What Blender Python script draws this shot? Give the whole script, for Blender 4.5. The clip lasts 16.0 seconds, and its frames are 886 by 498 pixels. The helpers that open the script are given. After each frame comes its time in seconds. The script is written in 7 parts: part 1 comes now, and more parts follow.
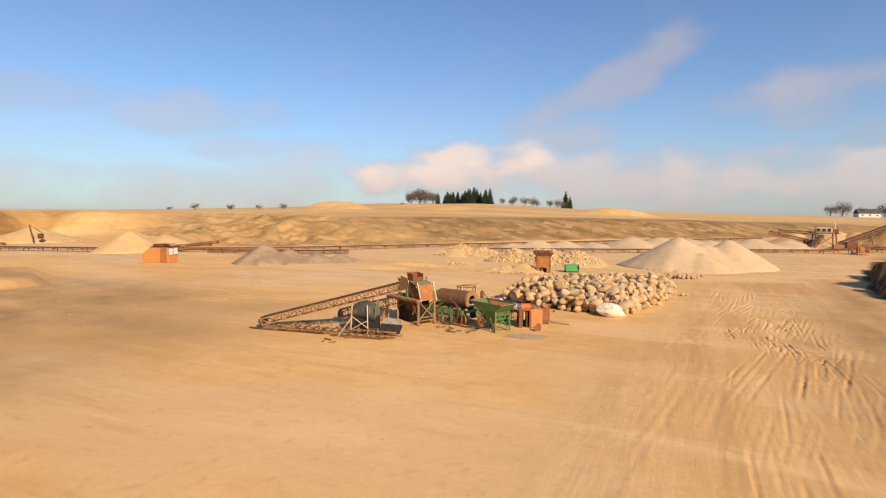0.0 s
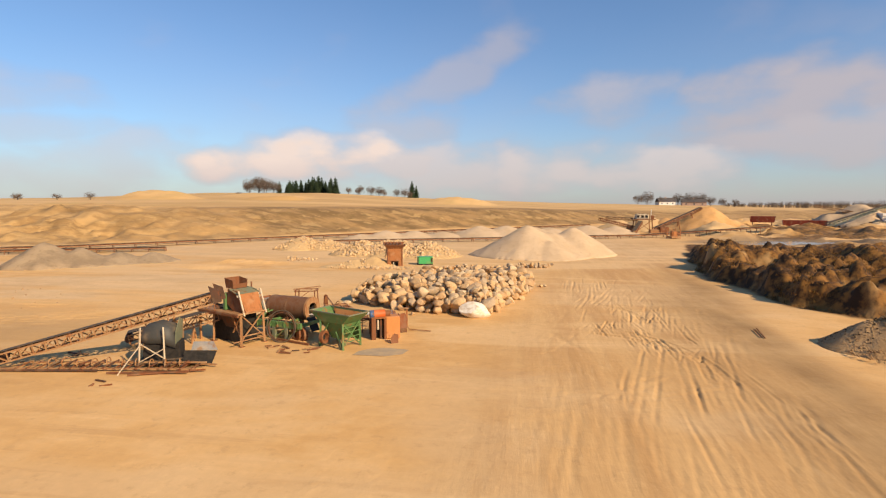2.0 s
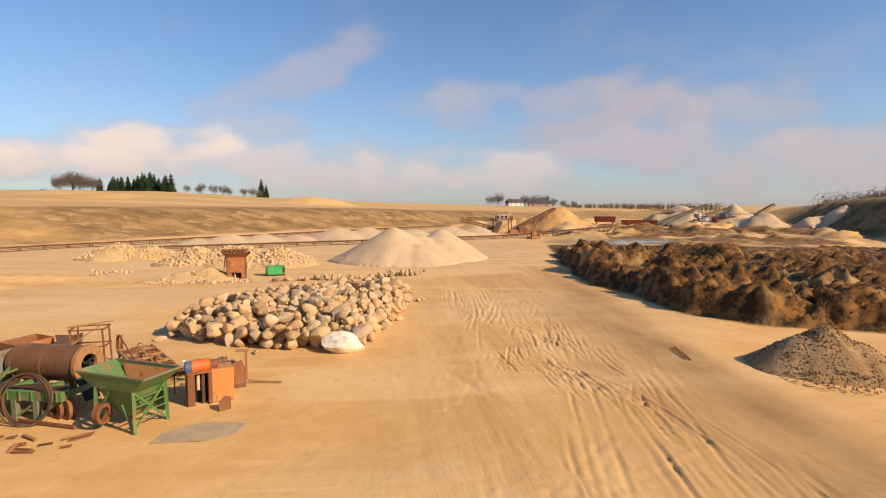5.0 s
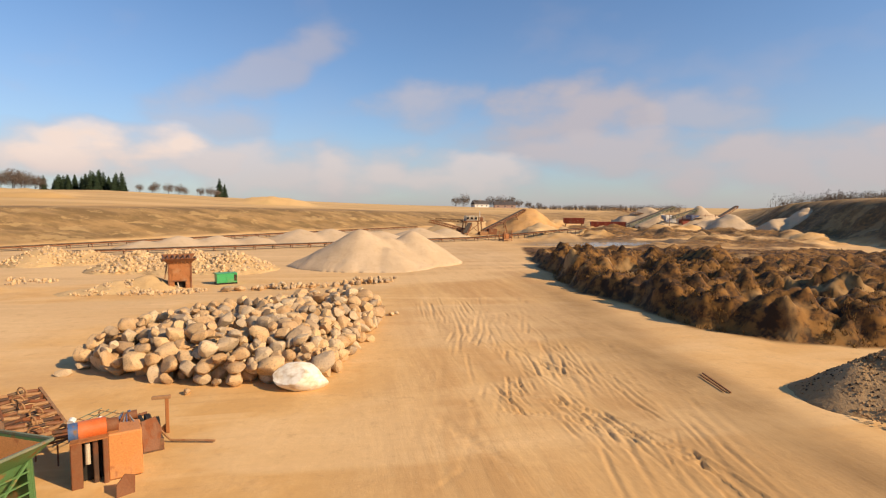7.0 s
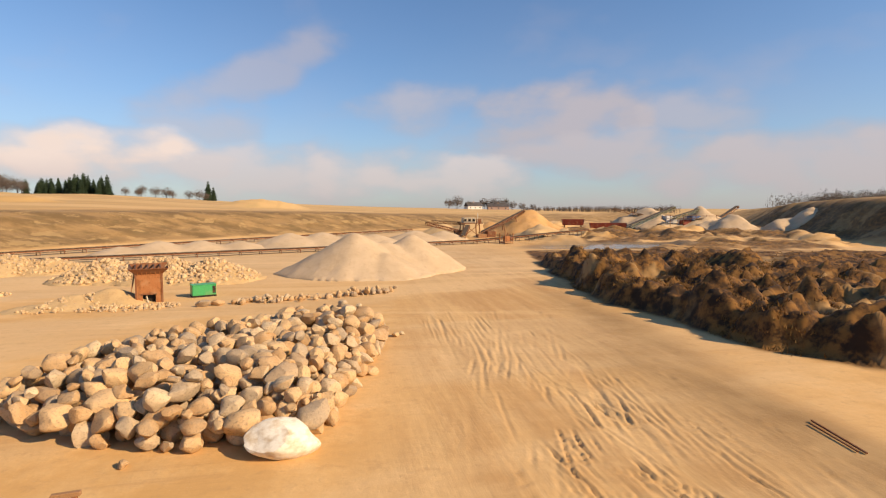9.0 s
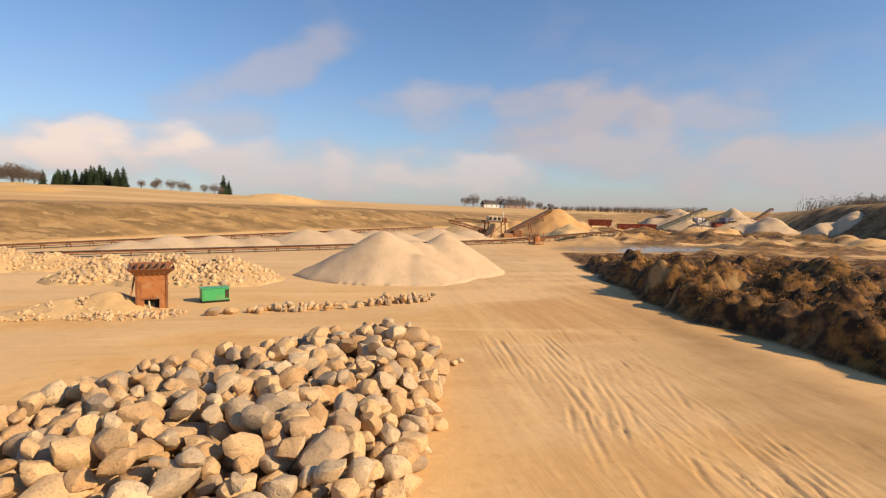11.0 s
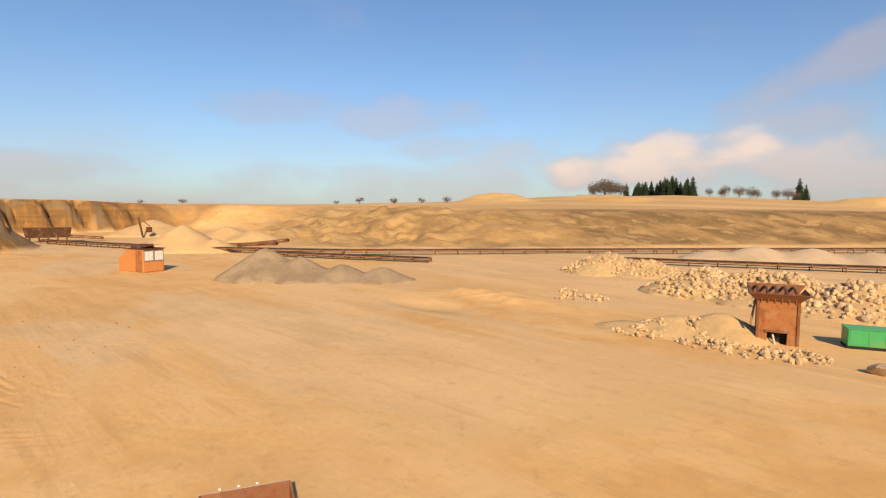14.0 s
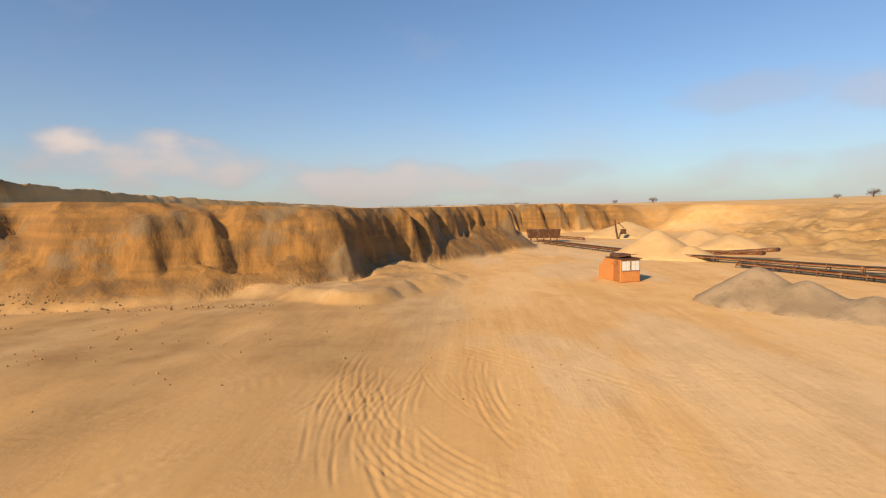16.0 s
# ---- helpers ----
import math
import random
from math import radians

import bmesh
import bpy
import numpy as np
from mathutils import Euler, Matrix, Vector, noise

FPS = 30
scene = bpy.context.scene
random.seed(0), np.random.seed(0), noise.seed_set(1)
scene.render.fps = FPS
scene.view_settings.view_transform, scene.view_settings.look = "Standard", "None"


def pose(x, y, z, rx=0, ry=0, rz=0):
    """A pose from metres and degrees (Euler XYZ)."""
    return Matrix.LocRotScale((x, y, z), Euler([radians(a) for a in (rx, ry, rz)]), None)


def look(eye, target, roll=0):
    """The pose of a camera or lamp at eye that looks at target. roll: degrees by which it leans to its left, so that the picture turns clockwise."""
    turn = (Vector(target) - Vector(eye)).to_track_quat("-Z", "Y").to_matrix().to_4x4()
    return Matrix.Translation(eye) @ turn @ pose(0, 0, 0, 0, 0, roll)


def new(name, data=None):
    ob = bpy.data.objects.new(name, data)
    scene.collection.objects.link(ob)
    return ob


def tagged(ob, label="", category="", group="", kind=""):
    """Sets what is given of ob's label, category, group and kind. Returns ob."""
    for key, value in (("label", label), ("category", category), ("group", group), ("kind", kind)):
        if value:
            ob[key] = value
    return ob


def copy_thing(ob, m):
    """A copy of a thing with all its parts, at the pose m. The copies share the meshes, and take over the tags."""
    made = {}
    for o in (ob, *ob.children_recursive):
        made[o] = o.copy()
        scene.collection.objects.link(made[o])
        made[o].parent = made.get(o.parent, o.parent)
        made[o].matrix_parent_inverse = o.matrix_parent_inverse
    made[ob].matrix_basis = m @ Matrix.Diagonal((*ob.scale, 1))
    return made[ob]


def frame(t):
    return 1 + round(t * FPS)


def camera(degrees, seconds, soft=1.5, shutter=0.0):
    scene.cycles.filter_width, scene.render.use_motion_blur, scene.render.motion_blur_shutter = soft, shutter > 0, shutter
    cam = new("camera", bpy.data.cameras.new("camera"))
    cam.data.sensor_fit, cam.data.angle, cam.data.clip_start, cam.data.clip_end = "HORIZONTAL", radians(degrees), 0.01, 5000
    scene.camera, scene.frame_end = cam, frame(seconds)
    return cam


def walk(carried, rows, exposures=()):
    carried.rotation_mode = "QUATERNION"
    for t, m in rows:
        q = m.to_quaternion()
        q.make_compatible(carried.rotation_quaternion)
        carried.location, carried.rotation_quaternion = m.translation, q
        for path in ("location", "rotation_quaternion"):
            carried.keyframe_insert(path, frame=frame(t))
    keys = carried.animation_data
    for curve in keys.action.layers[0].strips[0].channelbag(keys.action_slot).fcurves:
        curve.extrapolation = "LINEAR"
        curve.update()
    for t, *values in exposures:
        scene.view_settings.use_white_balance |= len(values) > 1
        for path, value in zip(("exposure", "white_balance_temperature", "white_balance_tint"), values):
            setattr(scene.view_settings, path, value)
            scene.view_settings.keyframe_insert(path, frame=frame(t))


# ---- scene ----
cam = camera(79.2, 16.0, soft=1.2)
PATH = [
    (0, (9.476, -4.911, 7.643), (8.65, -3.094, 7.515), 0.3),
    (0.5, (8.708, -2.841, 7.517), (7.955, -0.993, 7.385), 0.3),
    (1, (8.32, -1.878, 7.624), (7.695, 0.017, 7.48), 0.1),
    (1.5, (7.925, -0.278, 7.625), (7.461, 1.661, 7.468), 0.2),
    (2, (7.421, 1.541, 7.498), (7.136, 3.513, 7.334), 0.0),
    (2.5, (6.975, 2.834, 7.448), (6.867, 4.824, 7.282), 0.3),
    (3, (6.69, 3.965, 7.421), (6.71, 5.959, 7.257), 0.3),
    (3.5, (6.538, 5.456, 7.41), (6.629, 7.448, 7.254), 0.2),
    (4, (6.422, 7.006, 7.391), (6.571, 8.994, 7.233), 0.2),
    (6.5, (6.005, 13.967, 7.306), (6.354, 15.93, 7.148), 0.3),
    (7, (6.058, 15.328, 7.246), (6.434, 17.287, 7.09), 0.4),
    (7.5, (6.077, 16.679, 7.248), (6.473, 18.634, 7.093), 0.3),
    (8, (6.064, 18.088, 7.197), (6.471, 20.04, 7.046), 0.3),
    (8.5, (6.051, 19.536, 7.159), (6.459, 21.489, 7.012), 0.1),
    (11, (4.651, 27.844, 6.952), (5.011, 29.805, 6.796), 1.0),
    (11.5, (4.154, 29.32, 6.97), (4.354, 31.303, 6.81), 1.1),
    (12, (3.378, 30.942, 6.973), (3.266, 32.933, 6.812), 0.9),
    (12.5, (2.383, 32.257, 6.94), (1.915, 34.195, 6.782), 0.7),
    (13, (1.304, 33.046, 6.897), (0.498, 34.87, 6.742), 0.8),
    (13.5, (0.186, 33.694, 6.778), (-0.931, 35.347, 6.628), 0.6),
    (14, (-0.93, 34.434, 6.782), (-2.336, 35.85, 6.634), 0.2),
    (14.5, (-1.787, 34.986, 7.041), (-3.447, 36.092, 6.892), -0.3),
    (15, (-3.145, 35.287, 7.255), (-4.994, 36.036, 7.11), -0.8),
    (15.5, (-4.432, 35.504, 7.712), (-6.396, 35.851, 7.56), -1.2),
    (16, (-6.198, 35.25, 8.113), (-8.191, 35.183, 7.963), -1.1),
]
walk(cam, [(t, look(eye, target, roll)) for t, eye, target, roll in PATH],
     exposures=[(0.0, 0.32, 7300, 12), (13.0, 0.32, 7300, 12), (14.5, 0.27, 7600, 12), (16.0, 0.27, 7700, 12)])

# ---- light and sky ----
SUN_AZ = radians(126.0)          # clockwise from north (+y)
SUN_EL = radians(31.0)
sun_way = Vector((math.sin(SUN_AZ) * math.cos(SUN_EL), math.cos(SUN_AZ) * math.cos(SUN_EL), math.sin(SUN_EL)))
sun = new("sun", bpy.data.lights.new("sun", "SUN"))
sun.data.energy, sun.data.angle, sun.data.color = 5.0, radians(0.6), (1.0, 0.805, 0.565)
sun.matrix_world = look(sun_way * 100, (0, 0, 0))

world = bpy.data.worlds.new("sky")
scene.world = world
world.use_nodes = True
wt = world.node_tree
wt.nodes.clear()


def wn(kind, **props):
    n = wt.nodes.new(kind)
    for k, v in props.items():
        setattr(n, k, v)
    return n


def wm(op, a, b=None, c=None, clamp=False):
    n = wn("ShaderNodeMath", operation=op, use_clamp=clamp)
    for i, v in enumerate((a, b, c)):
        if v is None:
            continue
        if isinstance(v, (int, float)):
            n.inputs[i].default_value = v
        else:
            wt.links.new(v, n.inputs[i])
    return n.outputs[0]


sky = wn("ShaderNodeTexSky", sky_type="NISHITA", sun_disc=False, sun_elevation=SUN_EL, sun_rotation=SUN_AZ,
         air_density=1.0, dust_density=0.6, ozone_density=1.7)
way = wn("ShaderNodeTexCoord").outputs["Generated"]
sep = wn("ShaderNodeSeparateXYZ")
wt.links.new(way, sep.inputs[0])
az = wm("MULTIPLY", wm("ARCTAN2", sep.outputs[0], sep.outputs[1]), 180 / math.pi)
el = wm("MULTIPLY", wm("ARCSINE", sep.outputs[2]), 180 / math.pi)
place = wn("ShaderNodeCombineXYZ")
wt.links.new(wm("MULTIPLY", az, 0.55), place.inputs[0])
wt.links.new(el, place.inputs[1])
puff = wn("ShaderNodeTexNoise", noise_dimensions="2D")
puff.inputs["Scale"].default_value, puff.inputs["Detail"].default_value, puff.inputs["Roughness"].default_value = 0.27, 4, 0.46
wt.links.new(place.outputs[0], puff.inputs["Vector"])
wisp = wn("ShaderNodeTexNoise", noise_dimensions="2D")
wisp.inputs["Scale"].default_value, wisp.inputs["Detail"].default_value = 0.11, 4
wt.links.new(place.outputs[0], wisp.inputs["Vector"])
rag = wm("SUBTRACT", puff.outputs[0], 0.5)
# clouds: azimuth, elevation, half width, half height, lean, density, whiteness
CLOUDS = (
    (-24.0, 4.9, 9.5, 2.5, 0.06, 1.15, 1.0), (-17.0, 5.6, 6.0, 2.4, 0.02, 1.0, 0.9), (-15.0, 4.0, 9.0, 2.6, 0.02, 0.9, 0.55), (-8.0, 3.8, 11, 3.0, 0.0, 0.8, 0.6),
    (2.0, 4.0, 8.0, 3.2, 0.0, 0.85, 0.7), (13.0, 3.2, 10, 2.6, 0.0, 0.8, 0.65), (-9.0, 12.0, 11.5, 3.0, 0.50, 0.56, 0.15),
    (-12.0, 8.2, 7.0, 3.2, 0.1, 0.55, 0.35), (8.0, 10.6, 7.0, 2.8, 0.08, 0.62, 0.35), (24.0, 9.2, 11, 4.2, 0.10, 0.9, -0.1), (29.0, 5.6, 13, 3.0, -0.05, 0.85, 0.0),
    (44.0, 4.4, 18, 3.4, 0.0, 0.9, 0.0), (-28.0, 4.5, 8.0, 2.2, 0.05, 1.2, 0.95), (-19.5, 5.2, 8.5, 2.4, 0.02, 1.2, 0.95), (37.0, 9.2, 7.0, 2.4, -0.1, 0.6, 0.3), (-49.0, 9.4, 10.0, 2.2, 0.03, 0.45, 0.8), (-38.0, 4.6, 9.0, 2.8, 0.12, 0.5, 0.7), (-44, 6.6, 6, 1.6, 0.05, 0.4, 0.8),
    (-52.0, 2.6, 18, 2.0, 0.0, 0.45, 0.5), (-61, 10.2, 8, 2.0, 0.0, 0.3, 0.5), (-119, 5.0, 13, 2.6, -0.05, 0.9, 0.6), (-126, 6.2, 4, 1.6, 0.0, 0.95, 1.0), (-97, 2.8, 14, 2.2, 0.0, 0.75, 0.55),
    (-82, 3.6, 8.0, 1.5, 0.0, 0.5, 0.5),
)
dens, white = None, None
for ca, ce, wa, we, lean, d, w in CLOUDS:
    dx = wm("SUBTRACT", az, ca)
    dy = wm("SUBTRACT", el, wm("MULTIPLY_ADD", dx, lean, ce))
    r = wm("ADD", wm("POWER", wm("ABSOLUTE", wm("DIVIDE", dx, wa)), 2.0), wm("POWER", wm("ABSOLUTE", wm("DIVIDE", dy, we)), 2.0))
    k = wm("MULTIPLY", wm("SUBTRACT", wm("MULTIPLY_ADD", rag, 2.3, 1.3), r, clamp=False), 0.75, clamp=True)
    k = wm("MULTIPLY", wm("MULTIPLY", k, k), wm("SUBTRACT", 3.0, wm("MULTIPLY", k, 2.0)))
    k = wm("MULTIPLY", k, d)
    # tops catch the sun, undersides are grey
    top = wm("MULTIPLY_ADD", wm("DIVIDE", dy, we), 0.12 + 0.25 * w, 0.28 + 0.6 * w)
    kw = wm("MULTIPLY", k, top)
    dens = k if dens is None else wm("MAXIMUM", dens, k)
    white = kw if white is None else wm("MAXIMUM", white, kw)
# thin veil that thickens towards the horizon
veil = wm("POWER", 2.718, wm("MULTIPLY", wm("MAXIMUM", el, 0.0), -0.13))
veil = wm("MULTIPLY", veil, wm("MULTIPLY_ADD", wisp.outputs[0], 0.7, 0.25))
streak = wm("MULTIPLY", wm("SUBTRACT", wisp.outputs[0], 0.5, clamp=True), wm("SUBTRACT", 1.0, wm("DIVIDE", el, 32.0), clamp=True))
veil = wm("MAXIMUM", veil, wm("MULTIPLY", streak, 1.6), clamp=True)


def wmix(fac, a, b):
    n = wn("ShaderNodeMix", data_type="RGBA")
    if isinstance(fac, float):
        n.inputs[0].default_value = fac
    else:
        wt.links.new(fac, n.inputs[0])
    for v, s in ((a, n.inputs[6]), (b, n.inputs[7])):
        if isinstance(v, tuple):
            s.default_value = (*v, 1)
        else:
            wt.links.new(v, s)
    return n.outputs[2]


SKY = 0.095
clear = wmix(1.0, sky.outputs[0], (0.66, 0.985, 1.31))
wt.nodes[-1].blend_type = "MULTIPLY"
hazed = wmix(wm("MULTIPLY", veil, 1.0, clamp=True), clear, (4.6, 4.05, 4.55))
grey_white = wmix(white, (3.8, 3.6, 4.2), (7.2, 6.3, 6.1))
clouded = wmix(wm("MULTIPLY", dens, 0.88), hazed, grey_white)
bg = wn("ShaderNodeBackground")
wt.links.new(clouded, bg.inputs[0])
bg.inputs[1].default_value = SKY
wt.links.new(bg.outputs[0], wn("ShaderNodeOutputWorld").inputs[0])


# ---- materials ----
class Mat:
    """A node material with short ways to add nodes."""

    def __init__(self, name, rough=0.8, metal=0.0):
        self.m = bpy.data.materials.new(name)
        self.m.use_nodes = True
        self.t = self.m.node_tree
        self.b = self.t.nodes["Principled BSDF"]
        self.b.inputs["Roughness"].default_value = rough
        self.b.inputs["Metallic"].default_value = metal
        self.b.inputs["Specular IOR Level"].default_value = 0.3
        self.tc = self.t.nodes.new("ShaderNodeTexCoord").outputs["Object"]

    def n(self, kind, **props):
        n = self.t.nodes.new(kind)
        for k, v in props.items():
            setattr(n, k, v)
        return n

    def to(self, value, socket):
        if isinstance(value, (int, float)):
            socket.default_value = value
        elif isinstance(value, tuple):
            socket.default_value = (*value, 1) if len(value) == 3 and socket.type == "RGBA" else value
        else:
            self.t.links.new(value, socket)

    def noise(self, scale, detail=4, rough=0.55, at=None, stretch=None, spin=0.0):
        n = self.n("ShaderNodeTexNoise")
        n.inputs["Scale"].default_value, n.inputs["Detail"].default_value, n.inputs["Roughness"].default_value = scale, detail, rough
        at = at or self.tc
        if stretch:
            mp = self.n("ShaderNodeMapping")
            mp.inputs["Scale"].default_value = stretch
            mp.inputs["Rotation"].default_value = (0, 0, radians(spin))
            self.to(at, mp.inputs[0])
            at = mp.outputs[0]
        self.to(at, n.inputs["Vector"])
        return n.outputs[0]

    def ramp(self, value, lo, hi, a=0.0, b=1.0):
        n = self.n("ShaderNodeMapRange", interpolation_type="SMOOTHSTEP")
        for v, s in zip((value, lo, hi, a, b), n.inputs):
            self.to(v, s)
        return n.outputs[0]

    def mix(self, fac, a, b, blend="MIX"):
        n = self.n("ShaderNodeMix", data_type="RGBA", blend_type=blend)
        self.to(fac, n.inputs[0]), self.to(a, n.inputs[6]), self.to(b, n.inputs[7])
        return n.outputs[2]

    def math(self, op, a, b=0.0, clamp=False):
        n = self.n("ShaderNodeMath", operation=op, use_clamp=clamp)
        self.to(a, n.inputs[0]), self.to(b, n.inputs[1])
        return n.outputs[0]

    def attr(self, name):
        return self.n("ShaderNodeAttribute", attribute_name=name).outputs["Fac"]

    def rnd(self):
        return self.n("ShaderNodeObjectInfo").outputs["Random"]

    def bump(self, height, strength=0.5, distance=0.05, under=None):
        n = self.n("ShaderNodeBump")
        n.inputs["Strength"].default_value, n.inputs["Distance"].default_value = strength, distance
        self.to(height, n.inputs["Height"])
        if under:
            self.to(under, n.inputs["Normal"])
        return n.outputs[0]

    def done(self, colour, normal=None, rough=None):
        self.to(colour, self.b.inputs["Base Color"])
        if normal:
            self.to(normal, self.b.inputs["Normal"])
        if rough:
            self.to(rough, self.b.inputs["Roughness"])
        return self.m


def painted(name, paint, rust=(0.16, 0.055, 0.022), amount=0.45, rough=0.6, scale=2.2, metal=0.0):
    """Old paint or mill scale, eaten by rust in blotches and runs."""
    k = Mat(name, rough, metal)
    blot = k.noise(scale, 7, 0.62)
    runs = k.noise(3.0, 4, 0.6, stretch=(2.2, 2.2, 0.35))
    eaten = k.ramp(k.math("ADD", k.math("MULTIPLY", blot, 0.65), k.math("MULTIPLY", runs, 0.35)), 0.62 - amount * 0.3, 0.70 - amount * 0.22)
    grain = k.noise(28, 3)
    worn = k.mix(k.ramp(grain, 0.3, 0.75), paint, tuple(c * 0.78 for c in paint))
    rusty = k.mix(k.noise(9, 5), tuple(c * 0.7 for c in rust), tuple(min(1, c * 1.6) for c in rust))
    dusty = k.mix(k.ramp(k.noise(1.3, 3), 0.5, 0.8, 0.0, 0.4), k.mix(eaten, worn, rusty), (0.42, 0.29, 0.16))
    return k.done(dusty, k.bump(k.math("ADD", grain, blot), 0.35, 0.012), k.ramp(eaten, 0, 1, rough - 0.08, 0.88))


DRUM = painted("brown drum steel", (0.17, 0.085, 0.045), (0.13, 0.055, 0.026), 0.5, 0.7)
SOOT = painted("blackened steel sheet", (0.055, 0.055, 0.05), (0.09, 0.05, 0.03), 0.25, 0.6)
RUST = painted("rusted steel", (0.21, 0.085, 0.037), (0.17, 0.055, 0.02), 0.5, 0.75)
RUST_DARK = painted("dark rusted steel", (0.085, 0.045, 0.028), (0.12, 0.045, 0.02), 0.5, 0.75)
RUST_PALE = painted("dust-covered steel", (0.36, 0.19, 0.085), (0.24, 0.10, 0.04), 0.4, 0.8)
RUST_ORANGE = painted("orange-brown steel", (0.38, 0.145, 0.048), (0.20, 0.075, 0.025), 0.4, 0.75)
ORANGE = painted("faded orange paint", (0.58, 0.235, 0.075), (0.28, 0.09, 0.03), 0.2, 0.6)
GREEN = painted("worn green paint", (0.10, 0.205, 0.072), (0.22, 0.11, 0.04), 0.34, 0.55)
GREEN_BRIGHT = painted("bright green paint", (0.055, 0.37, 0.125), (0.15, 0.14, 0.05), 0.08, 0.45)
GREEN_GREY = painted("faded grey-green steel", (0.17, 0.19, 0.12), (0.20, 0.11, 0.05), 0.35, 0.7)
GREY_STEEL = painted("grey steel", (0.22, 0.22, 0.22), (0.17, 0.09, 0.05), 0.3, 0.55)
TRUNK_PAINT = painted("pale dusty paint", (0.55, 0.45, 0.32), (0.3, 0.16, 0.07), 0.2, 0.7)
RED = painted("dull red paint", (0.25, 0.05, 0.03), (0.14, 0.05, 0.03), 0.3, 0.65)
BLUE = painted("blue paint", (0.06, 0.12, 0.25), (0.16, 0.09, 0.05), 0.2, 0.5)
RED_ORANGE = painted("red-orange paint", (0.62, 0.13, 0.03), (0.30, 0.07, 0.02), 0.15, 0.55)
WHITE_PAINT = painted("white paint", (0.72, 0.70, 0.66), (0.3, 0.2, 0.1), 0.06, 0.5)


def plain(name, a, b, scale, rough=0.85, bump=0.3, dist=0.01):
    k = Mat(name, rough)
    g = k.noise(scale, 5, 0.6)
    return k.done(k.mix(k.ramp(g, 0.3, 0.7), a, b), k.bump(g, bump, dist))


RUBBER = plain("old rubber belt", (0.045, 0.036, 0.028), (0.13, 0.09, 0.055), 3)
# near-black for dark steel parts, and for shade painted into gaps and openings
BLACK_GAP = plain("black steel and shaded gaps", (0.012, 0.011, 0.010), (0.03, 0.025, 0.02), 6)
BARK = plain("bark", (0.06, 0.045, 0.035), (0.11, 0.085, 0.06), 3)
TWIG = plain("bare twigs", (0.10, 0.075, 0.06), (0.17, 0.13, 0.10), 0.6)
NEEDLES = plain("fir needles", (0.018, 0.034, 0.016), (0.045, 0.070, 0.030), 1.2)
BRICK_RED = plain("weathered wall", (0.33, 0.22, 0.17), (0.42, 0.30, 0.24), 0.7)
ROOF_DARK = plain("dark roof", (0.06, 0.05, 0.05), (0.10, 0.09, 0.085), 0.7)
GLASSY = Mat("cab glass", 0.15).done((0.05, 0.06, 0.07))
WET = plain("damp grey silt", (0.33, 0.26, 0.18), (0.46, 0.33, 0.19), 1.6, 0.85)


def boulder_material(name="field boulder", joined=False):
    k = Mat(name, 0.85)
    r = k.n("ShaderNodeNewGeometry").outputs["Random Per Island"] if joined else k.rnd()
    warm = k.mix(k.ramp(r, 0.0, 0.55), (0.60, 0.395, 0.20), (0.45, 0.265, 0.12))
    cool = k.mix(k.ramp(r, 0.74, 1.0), (0.34, 0.255, 0.17), (0.62, 0.46, 0.28))
    base = k.mix(k.ramp(r, 0.6, 0.7), warm, cool)
    off = k.n("ShaderNodeVectorMath", operation="ADD")
    k.to(k.tc, off.inputs[0])
    add = k.n("ShaderNodeCombineXYZ")
    k.to(k.math("MULTIPLY", r, 71.0), add.inputs[0]), k.to(k.math("MULTIPLY", r, 37.0), add.inputs[2])
    k.to(add.outputs[0], off.inputs[1])
    at = off.outputs[0]
    big, fine, speck = k.noise(1.7, 5, 0.6, at), k.noise(14, 5, 0.65, at), k.noise(60, 2, 0.5, at)
    c = k.mix(k.ramp(big, 0.38, 0.68, 0.0, 0.5), base, (0.55, 0.385, 0.22))
    c = k.mix(k.ramp(fine, 0.48, 0.72, 0.0, 0.65), c, (0.19, 0.13, 0.08))
    c = k.mix(k.ramp(speck, 0.6, 0.75, 0.0, 0.35), c, (0.7, 0.62, 0.5))
    n = k.bump(fine, 0.55, 0.05)
    return k.done(c, k.bump(big, 0.5, 0.12, n))


BOULDER = boulder_material()
BOULDER_MASS = boulder_material("boulder mass", True)
k = Mat("pale boulder", 0.8)
PALE_BOULDER = k.done(k.mix(k.ramp(k.noise(5, 6), 0.4, 0.72), (0.80, 0.73, 0.60), (0.55, 0.42, 0.27)), k.bump(k.noise(9, 5), 0.5, 0.04))


def heap_material(name, a, b, dark, grain=9.0, bump=0.35, dist=0.05):
    k = Mat(name, 0.92)
    big, fine = k.noise(0.35, 5, 0.6), k.noise(grain, 4, 0.7)
    rills = k.noise(1.6, 4, 0.6, stretch=(1, 1, 0.25))
    c = k.mix(k.ramp(big, 0.35, 0.68), a, b)
    c = k.mix(k.ramp(rills, 0.5, 0.74, 0, 0.45), c, dark)
    c = k.mix(k.ramp(fine, 0.45, 0.75, 0, 0.35), c, dark)
    return k.done(c, k.bump(fine, bump, dist, k.bump(rills, 0.35, 0.15)))


